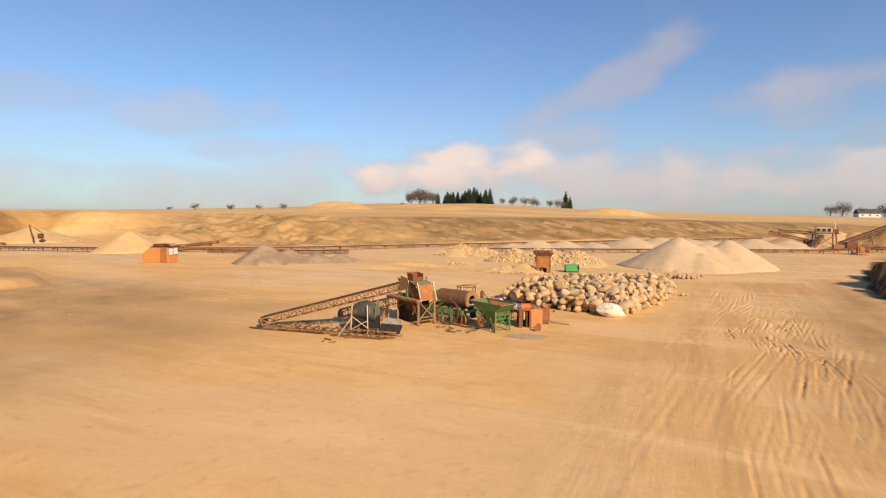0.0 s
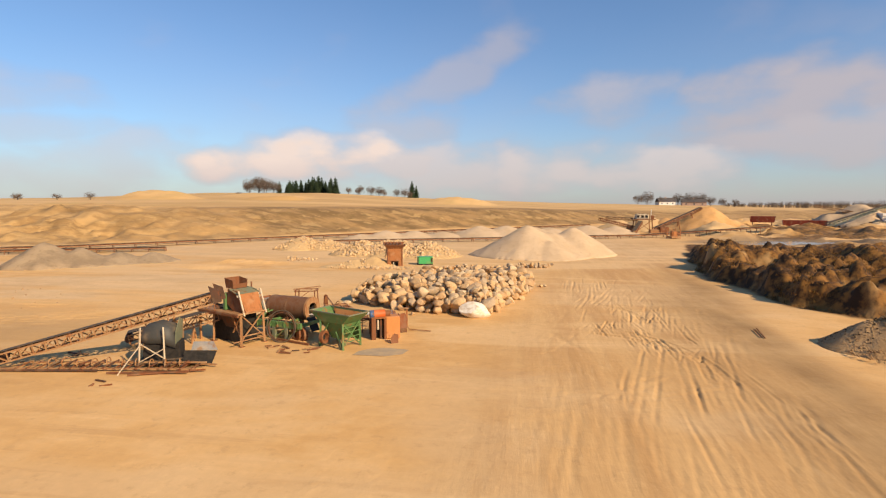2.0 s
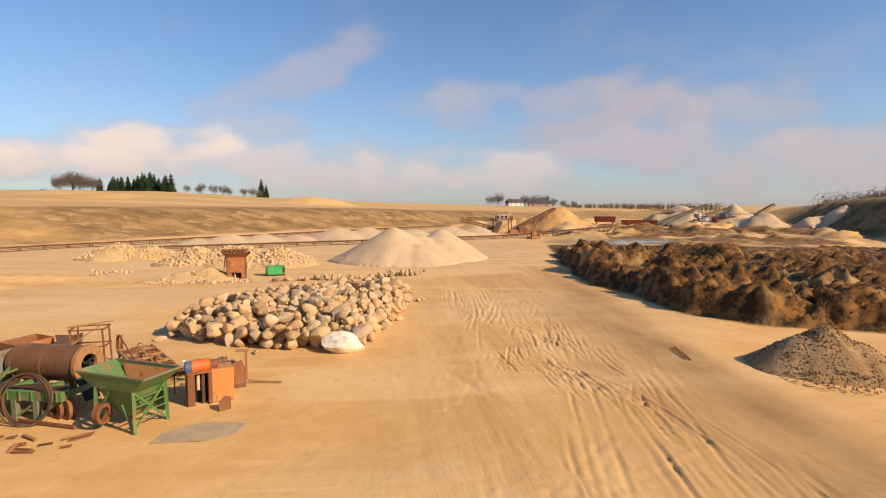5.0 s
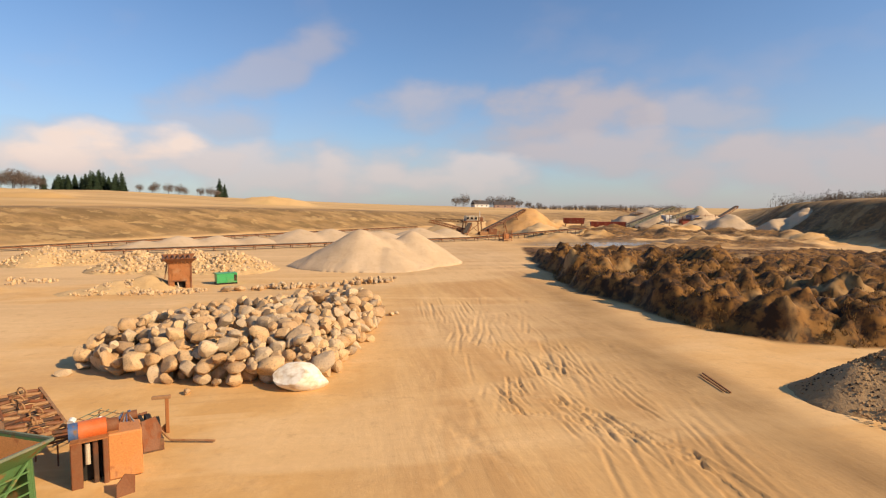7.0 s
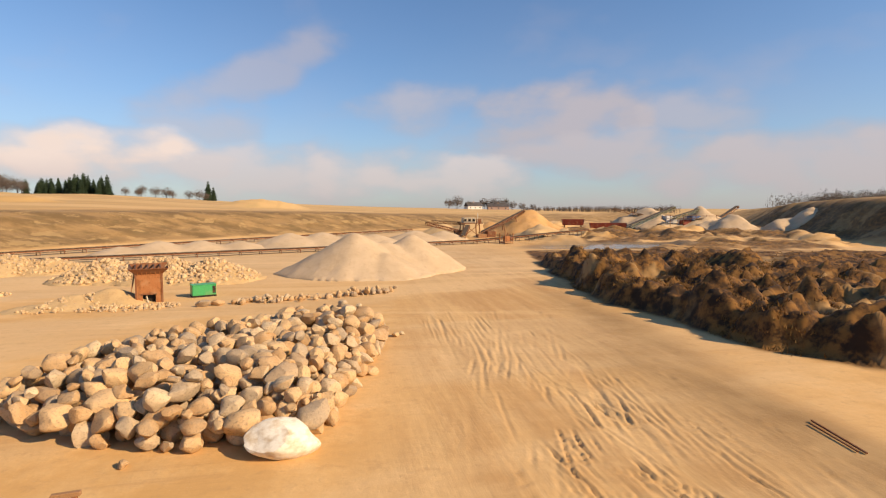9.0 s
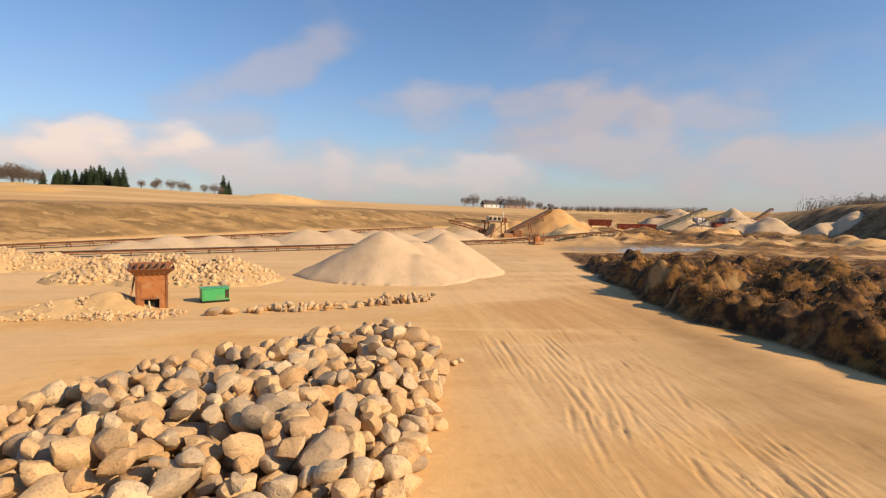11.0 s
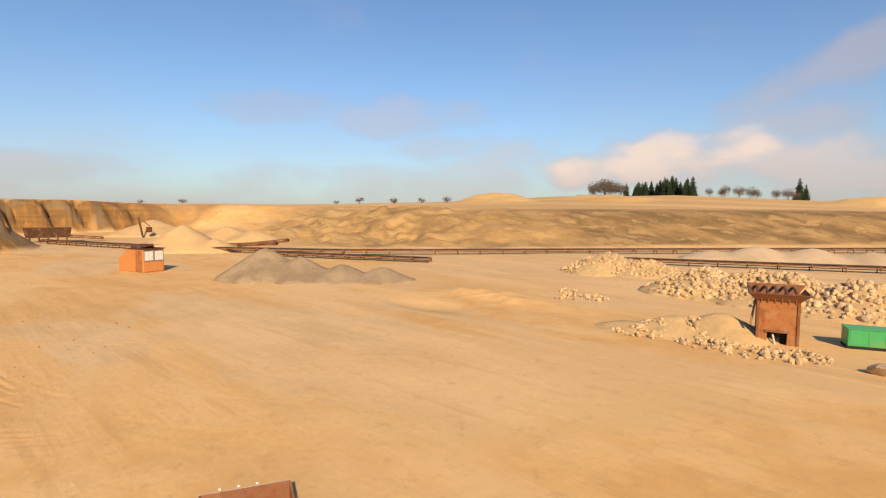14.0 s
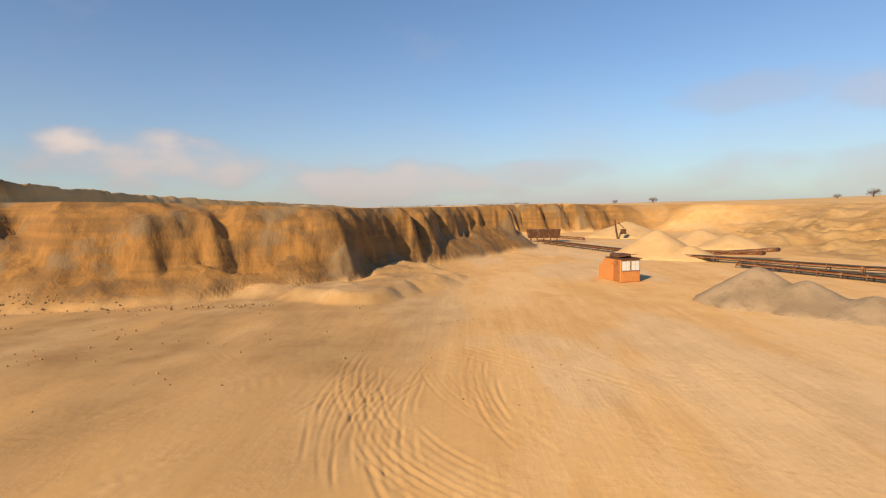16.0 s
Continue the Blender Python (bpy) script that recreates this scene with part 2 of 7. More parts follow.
GRAVEL_PALE = heap_material("pale screened gravel", (0.56, 0.41, 0.26), (0.50, 0.36, 0.22), (0.41, 0.28, 0.16), 14)
GRAVEL_GREY = heap_material("grey gravel", (0.37, 0.27, 0.165), (0.25, 0.18, 0.11), (0.16, 0.11, 0.065), 12, 0.5, 0.1)
GRAVEL_BROWN = heap_material("stony earth", (0.40, 0.255, 0.125), (0.30, 0.185, 0.085), (0.13, 0.075, 0.035), 6, 0.6, 0.12)
# near-black stones that paint the shade on the roadside heap
GRAVEL_SHADE = plain("shade-dark gravel", (0.020, 0.012, 0.007), (0.075, 0.044, 0.022), 9)
SAND_HEAP = heap_material("heaped sand", (0.58, 0.385, 0.19), (0.50, 0.33, 0.16), (0.45, 0.27, 0.10), 16)
SAND_ORANGE = heap_material("orange sand", (0.60, 0.34, 0.14), (0.55, 0.30, 0.11), (0.42, 0.22, 0.08), 16)
SAND_STONY = heap_material("stony sand", (0.58, 0.39, 0.19), (0.50, 0.33, 0.155), (0.36, 0.22, 0.10), 7, 0.6, 0.1)


def rubble_material():
    k = Mat("loose rubble stones", 0.88)
    r = k.n("ShaderNodeNewGeometry").outputs["Random Per Island"]
    c = k.mix(r, (0.62, 0.43, 0.235), (0.44, 0.29, 0.15))
    c = k.mix(k.ramp(r, 0.75, 0.95, 0, 0.7), c, (0.36, 0.28, 0.20))
    return k.done(k.mix(k.ramp(k.noise(12, 4), 0.5, 0.8, 0, 0.5), c, (0.25, 0.17, 0.1)), k.bump(k.noise(10, 4), 0.4, 0.03))


RUBBLE_STONE = rubble_material()
RUBBLE_BROWN = heap_material("brown roadside stones", (0.40, 0.255, 0.125), (0.27, 0.165, 0.075), (0.12, 0.07, 0.035), 5, 0.4, 0.05)


def ground_material():
    """Sand of the pit floor, brown earth, dry grass, stripped field and cut faces, by what the sheet is made of at each place."""
    k = Mat("pit ground", 0.93)
    n1, n2, n3 = k.noise(0.045, 5, 0.6), k.noise(0.35, 5, 0.6), k.noise(3.2, 4, 0.65)
    n4 = k.noise(22, 3, 0.6)
    drag = k.noise(0.5, 6, 0.62, stretch=(1.0, 0.09, 1.0), spin=-8)       # wheel-dragged streaks along the haul road
    sweep = k.noise(0.4, 5, 0.62, stretch=(0.10, 0.9, 1.0), spin=14)
    road, side = k.attr("road"), k.attr("sweep")
    sand = k.mix(k.ramp(n1, 0.36, 0.64), (0.70, 0.42, 0.17), (0.63, 0.36, 0.13))
    sand = k.mix(k.ramp(n2, 0.42, 0.70, 0, 0.55), sand, (0.74, 0.48, 0.225))
    sand = k.mix(k.ramp(n2, 0.54, 0.38, 0, 0.30), sand, (0.55, 0.305, 0.105))
    rd = k.mix(k.ramp(drag, 0.40, 0.66), (0.63, 0.39, 0.17), (0.50, 0.285, 0.115))
    sand = k.mix(k.math("MULTIPLY", road, 0.9), sand, rd)
    sw = k.mix(k.ramp(sweep, 0.40, 0.62), (0.70, 0.43, 0.18), (0.58, 0.335, 0.13))
    sand = k.mix(k.math("MULTIPLY", side, 0.65), sand, sw)
    sand = k.mix(k.attr("pale"), sand, k.mix(k.ramp(n2, 0.35, 0.65), (0.68, 0.48, 0.27), (0.57, 0.39, 0.21)))
    smear = k.n("ShaderNodeTexNoise")
    smear.inputs["Scale"].default_value, smear.inputs["Detail"].default_value, smear.inputs["Distortion"].default_value = 0.10, 6, 1.4
    mp = k.n("ShaderNodeMapping")
    mp.inputs["Scale"].default_value, mp.inputs["Rotation"].default_value = (0.35, 1.3, 1), (0, 0, radians(-22))
    k.to(k.tc, mp.inputs[0]), k.to(mp.outputs[0], smear.inputs["Vector"])
    sand = k.mix(k.ramp(smear.outputs[0], 0.52, 0.70, 0, 0.4), sand, (0.52, 0.29, 0.105))
    sand = k.mix(k.ramp(smear.outputs[0], 0.47, 0.34, 0, 0.6), sand, (0.73, 0.485, 0.24))
    # fine scrapes left by blades and tyres, along the road and across the open floor
    scrape = k.noise(1.3, 7, 0.70, stretch=(1.0, 0.10, 1.0), spin=-12)
    graze = k.noise(1.1, 7, 0.68, stretch=(0.07, 1.0, 1.0), spin=20)
    fine = k.mix(road, graze, scrape)
    spots = k.ramp(k.noise(0.22, 4), 0.40, 0.62, 0.15, 1.0)
    sand = k.mix(k.math("MULTIPLY", spots, k.ramp(fine, 0.52, 0.66, 0, 0.42)), sand, (0.47, 0.26, 0.10))
    sand = k.mix(k.math("MULTIPLY", spots, k.ramp(fine, 0.46, 0.36, 0, 0.38)), sand, (0.78, 0.52, 0.26))
    sand = k.mix(k.ramp(k.noise(1.5, 7, 0.72), 0.53, 0.68, 0, 0.38), sand, (0.46, 0.27, 0.115))
    speck = k.ramp(n4, 0.66, 0.74, 0, 0.30)
    sand = k.mix(speck, sand, (0.72, 0.60, 0.45))
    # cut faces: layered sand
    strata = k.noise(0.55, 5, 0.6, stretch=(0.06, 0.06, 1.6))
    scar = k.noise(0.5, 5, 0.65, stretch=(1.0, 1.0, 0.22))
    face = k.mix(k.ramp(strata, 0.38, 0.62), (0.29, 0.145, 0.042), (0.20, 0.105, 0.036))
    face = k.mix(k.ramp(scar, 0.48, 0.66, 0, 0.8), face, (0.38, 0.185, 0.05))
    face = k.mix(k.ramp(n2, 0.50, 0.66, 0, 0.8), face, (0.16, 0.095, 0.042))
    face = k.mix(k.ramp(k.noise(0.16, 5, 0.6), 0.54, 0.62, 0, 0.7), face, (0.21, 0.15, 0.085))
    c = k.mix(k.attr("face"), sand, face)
    # brown turned earth with dead grass; near-black patches paint in shade between lumps
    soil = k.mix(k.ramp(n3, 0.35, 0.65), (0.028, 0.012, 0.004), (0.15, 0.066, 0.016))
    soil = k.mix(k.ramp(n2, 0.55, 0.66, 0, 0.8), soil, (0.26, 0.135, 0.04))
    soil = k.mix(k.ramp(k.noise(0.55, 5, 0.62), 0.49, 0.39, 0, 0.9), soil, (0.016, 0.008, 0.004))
    soil = k.mix(k.ramp(k.noise(1.1, 5), 0.48, 0.62, 0, 0.8), soil, (0.25, 0.115, 0.026))
    soil = k.mix(k.ramp(k.noise(0.12, 4, 0.6), 0.57, 0.64, 0, 0.7), soil, (0.42, 0.26, 0.11))
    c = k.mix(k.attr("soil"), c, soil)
    # weedy bank: brown and olive tufts with bare patches
    weeds = k.noise(0.16, 6, 0.65, stretch=(0.5, 1.0, 1.6), spin=48)
    bank = k.mix(k.ramp(weeds, 0.40, 0.60), (0.33, 0.20, 0.082), (0.18, 0.108, 0.042))
    bank = k.mix(k.ramp(n2, 0.5, 0.75, 0, 0.55), bank, (0.155, 0.11, 0.042))
    bank = k.mix(k.ramp(k.noise(0.30, 6, 0.68, stretch=(0.6, 0.6, 1.6)), 0.53, 0.60, 0, 0.75), bank, (0.42, 0.27, 0.115))
    streaks = k.noise(0.22, 6, 0.65, stretch=(0.35, 1.5, 2.2), spin=-38)
    hummock = k.mix(k.ramp(streaks, 0.42, 0.58), (0.52, 0.33, 0.135), (0.25, 0.145, 0.055))
    c = k.mix(k.math("MULTIPLY", k.attr("hummock"), 0.85), c, hummock)
    c = k.mix(k.attr("bank"), c, bank)
    rows = k.noise(0.05, 5, 0.6, stretch=(0.14, 1.0, 1.0), spin=-25)
    field = k.mix(k.ramp(rows, 0.38, 0.62), (0.64, 0.41, 0.18), (0.52, 0.32, 0.125))
    field = k.mix(k.ramp(n1, 0.52, 0.72, 0, 0.45), field, (0.38, 0.28, 0.10))
    c = k.mix(k.attr("field"), c, field)
    c = k.mix(k.attr("trodden"), c, k.mix(k.ramp(n2, 0.35, 0.65), (0.40, 0.25, 0.11), (0.30, 0.175, 0.07)))
    c = k.mix(k.attr("damp"), c, (0.20, 0.145, 0.09))
    c = k.mix(k.ramp(n3, 0.3, 0.8, 0.10, 0.0), c, (0.2, 0.12, 0.06))
    ruts = k.math("ADD", k.math("MULTIPLY", drag, road), k.math("MULTIPLY", sweep, side))
    b = k.bump(ruts, 0.7, 0.12)
    b = k.bump(k.math("MULTIPLY", fine, spots), 0.5, 0.035, b)
    lumpy = k.math("MULTIPLY", n3, k.ramp(n2, 0.42, 0.62, 0.15, 1.0))
    b = k.bump(lumpy, 0.4, 0.06, b)
    crust = k.math("MULTIPLY", k.math("ADD", scar, k.noise(0.35, 5, 0.55)), k.attr("face"))
    b = k.bump(crust, 0.5, 0.5, b)
    b = k.bump(n4, 0.35, 0.012, b)
    return k.done(c, b)


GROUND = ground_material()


# ---- lay of the land ----
def lattice(ix, iy, seed):
    h = (ix.astype(np.int64) * 374761393 + iy.astype(np.int64) * 668265263 + seed * 974711) & 0x7FFFFFFF
    h = ((h ^ (h >> 13)) * 1274126177) & 0x7FFFFFFF
    return ((h ^ (h >> 16)) & 0xFFFF) / 65535.0


def vnoise(x, y, seed=0):
    x0, y0 = np.floor(x), np.floor(y)
    fx, fy = x - x0, y - y0
    fx, fy = fx * fx * fx * (fx * (fx * 6 - 15) + 10), fy * fy * fy * (fy * (fy * 6 - 15) + 10)
    a, b = lattice(x0, y0, seed), lattice(x0 + 1, y0, seed)
    c, d = lattice(x0, y0 + 1, seed), lattice(x0 + 1, y0 + 1, seed)
    return (a + (b - a) * fx) * (1 - fy) + (c + (d - c) * fx) * fy


def fbm(x, y, seed=0, octaves=4, gain=0.5):
    total, amp, norm = 0.0, 1.0, 0.0
    for o in range(octaves):
        total = total + amp * vnoise(x * 2**o + 17.3 * o, y * 2**o - 9.1 * o, seed + o)
        norm, amp = norm + amp, amp * gain
    return total / norm - 0.5


def smooth(v, lo, hi):
    v = np.clip((v - lo) / (hi - lo), 0, 1)
    return v * v * (3 - 2 * v)


# foot of the faces round the pit: x, y, then height, run and roughness of the face, and how grassy it is, up to the next corner
PIT = (
    (-46, -60, 9.8, 8.5, 1, 0), (-50, -20, 9.8, 9, 1, 0), (-51.5, -5, 9.6, 9, 1, 0), (-53.5, 5.5, 9.4, 9, 1, 0), (-55.5, 12, 9.2, 9.5, 1, 0),
    (-59, 17, 8.8, 8, 1, 0), (-62.5, 23.5, 8.6, 6, 0.5, 0), (-75, 27.5, 8.4, 4.5, 0.6, 0), (-87, 32, 8.4, 5, 1, 0), (-97, 37, 8.4, 5, 1, 0),
    (-112, 48, 8.5, 5, 1, 0), (-140, 46, 8.6, 6, 1, 0), (-169, 50, 8.8, 5, 0.6, 0), (-174, 68, 8.8, 5, 0.6, 0), (-179, 96, 8.0, 12, 0.8, 0),
    (-140, 98, 6.6, 34, 1, 0.25), (-108, 88, 6.6, 38, 1, 0.3), (-88, 84, 6.8, 40, 1, 0.35), (-72, 90, 7.0, 38, 1, 0.35), (-58, 105, 7.0, 30, 0.9, 0.5),
    (-43, 128, 6.6, 22, 0.6, 1), (-28, 147, 6.4, 20, 0.5, 1), (-13, 166, 6.2, 20, 0.5, 1), (23, 195, 5.6, 20, 0.5, 1), (60, 226, 4.6, 24, 0.5, 0.9),
    (110, 262, 3.4, 30, 0.4, 0.6), (190, 300, 3.5, 40, 0.5, 0.4), (188, 240, 8.0, 16, 1, 0.6), (160, 195, 9.5, 13, 1, 0.6), (132, 150, 10, 13, 1, 0.6),
    (116, 110, 10, 12, 1, 0.6), (103, 80, 9.5, 12, 1, 0.6), (94, 55, 9, 12, 1, 0.6), (84, 20, 8, 20, 1, 0.5), (72, -30, 8, 20, 1, 0.3), (30, -70, 9, 10, 1, 0),
)
DIRT = ((38.5, 107), (31.5, 81), (28.2, 68), (26.6, 57.5), (27.6, 50), (27.6, 44.5), (30.5, 39.8), (37, 37), (60, 33), (82, 40), (92, 84), (70, 104), (48, 106))
FIELD_RISE = ((-180, 0.0), (-90, 0.004), (-60, 0.006), (-45, 0.016), (-33, 0.031), (-22, 0.034), (-8, 0.020), (4, 0.011), (14, 0.006), (25, 0.001), (38, -0.004), (60, 0.01), (180, 0.0))


def away(x, y, corners):
    """Distance to a closed line of corners, below zero inside, and the squared nearness to each side."""
    best = np.full(np.shape(x), 1e9)
    inside = np.zeros(np.shape(x), bool)
    near = []
    for (ax, ay, *_), (bx, by, *_) in zip(corners, corners[1:] + corners[:1]):
        ux, uy = bx - ax, by - ay
        s = np.clip(((x - ax) * ux + (y - ay) * uy) / (ux * ux + uy * uy), 0, 1)
        d = np.hypot(x - ax - s * ux, y - ay - s * uy)
        near.append((d, s))
        best = np.minimum(best, d)
        cross = ((ay > y) != (by > y)) & (x < (bx - ax) * (y - ay) / (by - ay + 1e-12) + ax)
        inside ^= cross
    return np.where(inside, -best, best), near


DRNG = random.Random(5)
# tipped earth heaps along the haul road and behind
HEAPS = [(27.6 + 1.9, 45.5, 2.0, 1.5), (29.5, 49.5, 2.2, 1.7), (28.8, 53.5, 1.8, 1.3), (28.6, 57.5, 2.2, 1.6), (29.4, 61.5, 1.9, 1.3),
         (30.4, 65.5, 2.2, 1.5), (31.5, 70.5, 2.0, 1.2), (33.0, 75.5, 2.3, 1.3), (34.5, 81, 2.2, 1.1), (36.5, 88, 2.4, 1.0), (32.5, 42.5, 2.4, 1.6),
         (36.5, 40.5, 2.6, 1.9), (41, 39.5, 2.5, 1.7), (46, 39, 2.8, 2.0), (52, 38, 3.0, 2.0)]
for _ in range(90):
    HEAPS.append((DRNG.uniform(32, 84), DRNG.uniform(40, 102), DRNG.uniform(1.8, 4.2), DRNG.uniform(0.4, 1.5)))
HEAPS += [(57, 59, 6, 2.6), (66, 62, 7, 2.8), (75, 66, 8, 3.0), (63, 55, 6, 2.2), (70, 84, 6, 1.8), (84, 92, 8, 2.5)]
MOUNDS = ((-150, 215, 17, 3.4), (-24, 262, 16, 4.0), (-118, 255, 20, 2.5), (-95, 215, 12, 2.0))
SPILLS = ((-57.0, 22.5, 4.5, 1.1), (-54.5, 26.0, 4.0, 1.2), (-58, 27, 4.5, 1.2), (-63, 29, 6, 1.1), (-68, 31, 5, 0.8), (-72, 27, 7, 1.4), (-57, 8, 4, 0.9), (-55, 2, 3.5, 0.8), (-61, 15, 5, 1.2))


# ---- wheel tracks pressed into the sand ----
TRACK_X, TRACK_Y, TRACK_STEP = -50.0, 2.0, 0.07
PRESSED = np.zeros((int(66 / TRACK_STEP), int(80 / TRACK_STEP)))
RM = random.Random(91)


def curve_pts(points, step):
    """Points along a smooth line through the given ones."""
    p = [Vector((*q, 0)) for q in points]
    p = [p[0] * 2 - p[1]] + p + [p[-1] * 2 - p[-2]]
    out = []
    for a, b, c, d in zip(p, p[1:], p[2:], p[3:]):
        n = max(2, int((c - b).length / step))
        for i in range(n):
            t = i / n
            out.append(0.5 * (2 * b + (c - a) * t + (2 * a - 5 * b + 4 * c - d) * t * t + (3 * b - a - 3 * c + d) * t**3))
    return np.array([(v.x, v.y) for v in out])


def press(points, wide, deep, lugs=False):
    """Press a groove with pushed-up rims, or the print of a lugged tyre, into the sheet along a line."""
    p = curve_pts(points, 0.05)
    q = np.gradient(p, axis=0)
    q /= np.linalg.norm(q, axis=1)[:, None] + 1e-9
    s = np.arange(len(p)) * 0.05
    half = wide * (1.0 if lugs else 2.4)
    o = np.arange(-half, half + 0.02, 0.05)
    S, O = np.meshgrid(s, o, indexing="ij")
    wob = 0.0 if lugs else 0.05 * (vnoise(s * 0.9, s * 0 + RM.random() * 99, 5) - 0.5)
    px = p[:, :1] - q[:, 1:] * (O + np.reshape(wob, (-1, 1)) if not lugs else O)
    py = p[:, 1:] + q[:, :1] * (O + np.reshape(wob, (-1, 1)) if not lugs else O)
    ends = np.clip(np.minimum(S, S[-1, 0] - S) / min(1.2, S[-1, 0] / 3), 0, 1)
    mark = RM.random() * 99
    worn = np.clip(0.25 + 1.3 * vnoise(S * 0.55 + mark, O * 0 + mark, 6), 0, 1.2)
    if lugs:
        bite = np.sin((S + 0.5 * np.abs(O)) * 2 * math.pi / 0.25 + np.where(O > 0, math.pi * 0.6, 0))
        prof = np.where(np.abs(O) < wide * 0.88, -0.35 - 0.65 * smooth(bite, -0.1, 0.5), 0.25)
    else:
        prof = -np.exp(-(O / (wide * 0.62)) ** 2) + 0.55 * np.exp(-((np.abs(O) - wide * 1.35) / (wide * 0.5)) ** 2)
    add = deep * prof * ends * worn
    c, r = ((px - TRACK_X) / TRACK_STEP).astype(int), ((py - TRACK_Y) / TRACK_STEP).astype(int)
    ok = (c >= 0) & (r >= 0) & (c < PRESSED.shape[1]) & (r < PRESSED.shape[0])
    lo_r, hi_r, lo_c, hi_c = (int(f(v[ok])) if ok.any() else 0 for f, v in ((np.min, r), (np.max, r), (np.min, c), (np.max, c)))
    fresh = np.zeros((hi_r - lo_r + 1, hi_c - lo_c + 1))
    fresh[r[ok] - lo_r, c[ok] - lo_c] = add[ok]
    PRESSED[lo_r:hi_r + 1, lo_c:hi_c + 1] += fresh


def bundle(x0, y0, heading, bend, length, count, gap, wide, deep):
    """Grooves side by side, as tyres drag them."""
    for c in range(count):
        o, cut0, cut1 = (c - count / 2) * gap * RM.uniform(0.85, 1.15), RM.uniform(0, 0.35), RM.uniform(0.65, 1.0)
        pts = []
        for i in range(6):
            s = length * (cut0 + (cut1 - cut0) * i / 5)
            a, b = radians(heading) + bend * s / 2, radians(heading) + bend * s
            pts.append((x0 + s * math.cos(a) - o * math.sin(b), y0 + s * math.sin(a) + o * math.cos(b)))
        press(pts, wide * RM.uniform(0.8, 1.25), deep * RM.uniform(0.5, 1.3))


# long faint drags along the haul road
for _ in range(70):
    y0 = RM.uniform(8, 52)
    x0 = 13 + 0.17 * (y0 - 30) + max(0, 30 - y0) * 0.06 + RM.uniform(-6, 7)
    bundle(x0, y0, RM.gauss(80, 5), RM.uniform(-0.008, 0.008), RM.uniform(6, 15), RM.randint(2, 4), RM.uniform(0.25, 0.7), 0.10, 0.022)
# deep ruts where loaded trucks pull away, fanning out along the road
for _ in range(26):
    bundle(RM.gauss(14.4, 1.5), RM.uniform(27, 39), RM.gauss(84, 11), RM.uniform(-0.04, 0.04), RM.uniform(2.5, 6.5), RM.randint(1, 3), RM.uniform(0.3, 0.6), 0.075, 0.06)
for _ in range(14):
    bundle(RM.uniform(11, 18), RM.uniform(38, 50), RM.gauss(72, 8), RM.uniform(-0.03, 0.03), RM.uniform(3, 8), RM.randint(1, 3), RM.uniform(0.3, 0.7), 0.10, 0.045)
# loader tyres crossing the road
for off in (0.0, -1.9):
    press([(11.6 + off * 0.2, 35.3 + off), (12.9, 34.7 + off), (14.6, 32.9 + off * 0.8), (15.7, 31.0 + off * 0.6), (16.4 + off * 0.2, 28.0), (16.4 + off * 0.5, 24.5)], 0.26, 0.055, True)
press([(13.7, 46.0), (13.2, 42.8), (14.6, 41.2), (15.4, 38.5), (15.6, 35.5)], 0.24, 0.045, True)
press([(17.4, 44.5), (16.4, 41.0), (15.3, 38.2), (14.6, 35.8)], 0.24, 0.05, True)
press([(9.3, 33.4), (10.0, 31.2), (10.9, 29.0), (11.2, 26.5)], 0.22, 0.04, True)
# grooves swinging round towards the west face
for _ in range(11):
    bundle(RM.uniform(-37, -31), RM.uniform(30, 37), RM.gauss(-14, 8), RM.uniform(0.035, 0.075), RM.uniform(8, 16), RM.randint(3, 7), RM.uniform(0.35, 0.6), 0.10, 0.032)
for _ in range(5):
    bundle(RM.uniform(-30, -25), RM.uniform(29, 34), RM.gauss(10, 10), RM.uniform(0.06, 0.10), RM.uniform(6, 10), RM.randint(3, 6), RM.uniform(0.35, 0.55), 0.10, 0.032)
for _ in range(30):
    bundle(RM.uniform(-48, -16), RM.uniform(10, 48), RM.gauss(28, 14), RM.uniform(-0.02, 0.03), RM.uniform(4, 12), RM.randint(2, 4), RM.uniform(0.3, 0.8), 0.10, 0.024)
for x0, y0 in ((-32.0, 24.4), (-24.6, 26.3), (-28.0, 21.0)):
    press([(x0, y0), (x0 + 3.4, y0 - 1.9), (x0 + 7, y0 - 3.4)], 0.22, 0.06, True)
# old drags across the open floor
for _ in range(34):
    bundle(RM.uniform(-14, 12), RM.uniform(4, 26), RM.gauss(22, 16), RM.uniform(-0.03, 0.03), RM.uniform(5, 12), RM.randint(2, 3), RM.uniform(0.4, 1.8), 0.12, 0.018)


def track_depth(x, y):
    """How deep the sand is pressed at each place."""
    u, v = (x - TRACK_X) / TRACK_STEP, (y - TRACK_Y) / TRACK_STEP
    c, r = np.clip(u.astype(int), 0, PRESSED.shape[1] - 2), np.clip(v.astype(int), 0, PRESSED.shape[0] - 2)
    fx, fy = np.clip(u - c, 0, 1), np.clip(v - r, 0, 1)
    got = (PRESSED[r, c] * (1 - fx) + PRESSED[r, c + 1] * fx) * (1 - fy) + (PRESSED[r + 1, c] * (1 - fx) + PRESSED[r + 1, c + 1] * fx) * fy
    return np.where((u > 0) & (v > 0) & (u < PRESSED.shape[1] - 2) & (v < PRESSED.shape[0] - 2), got, 0)


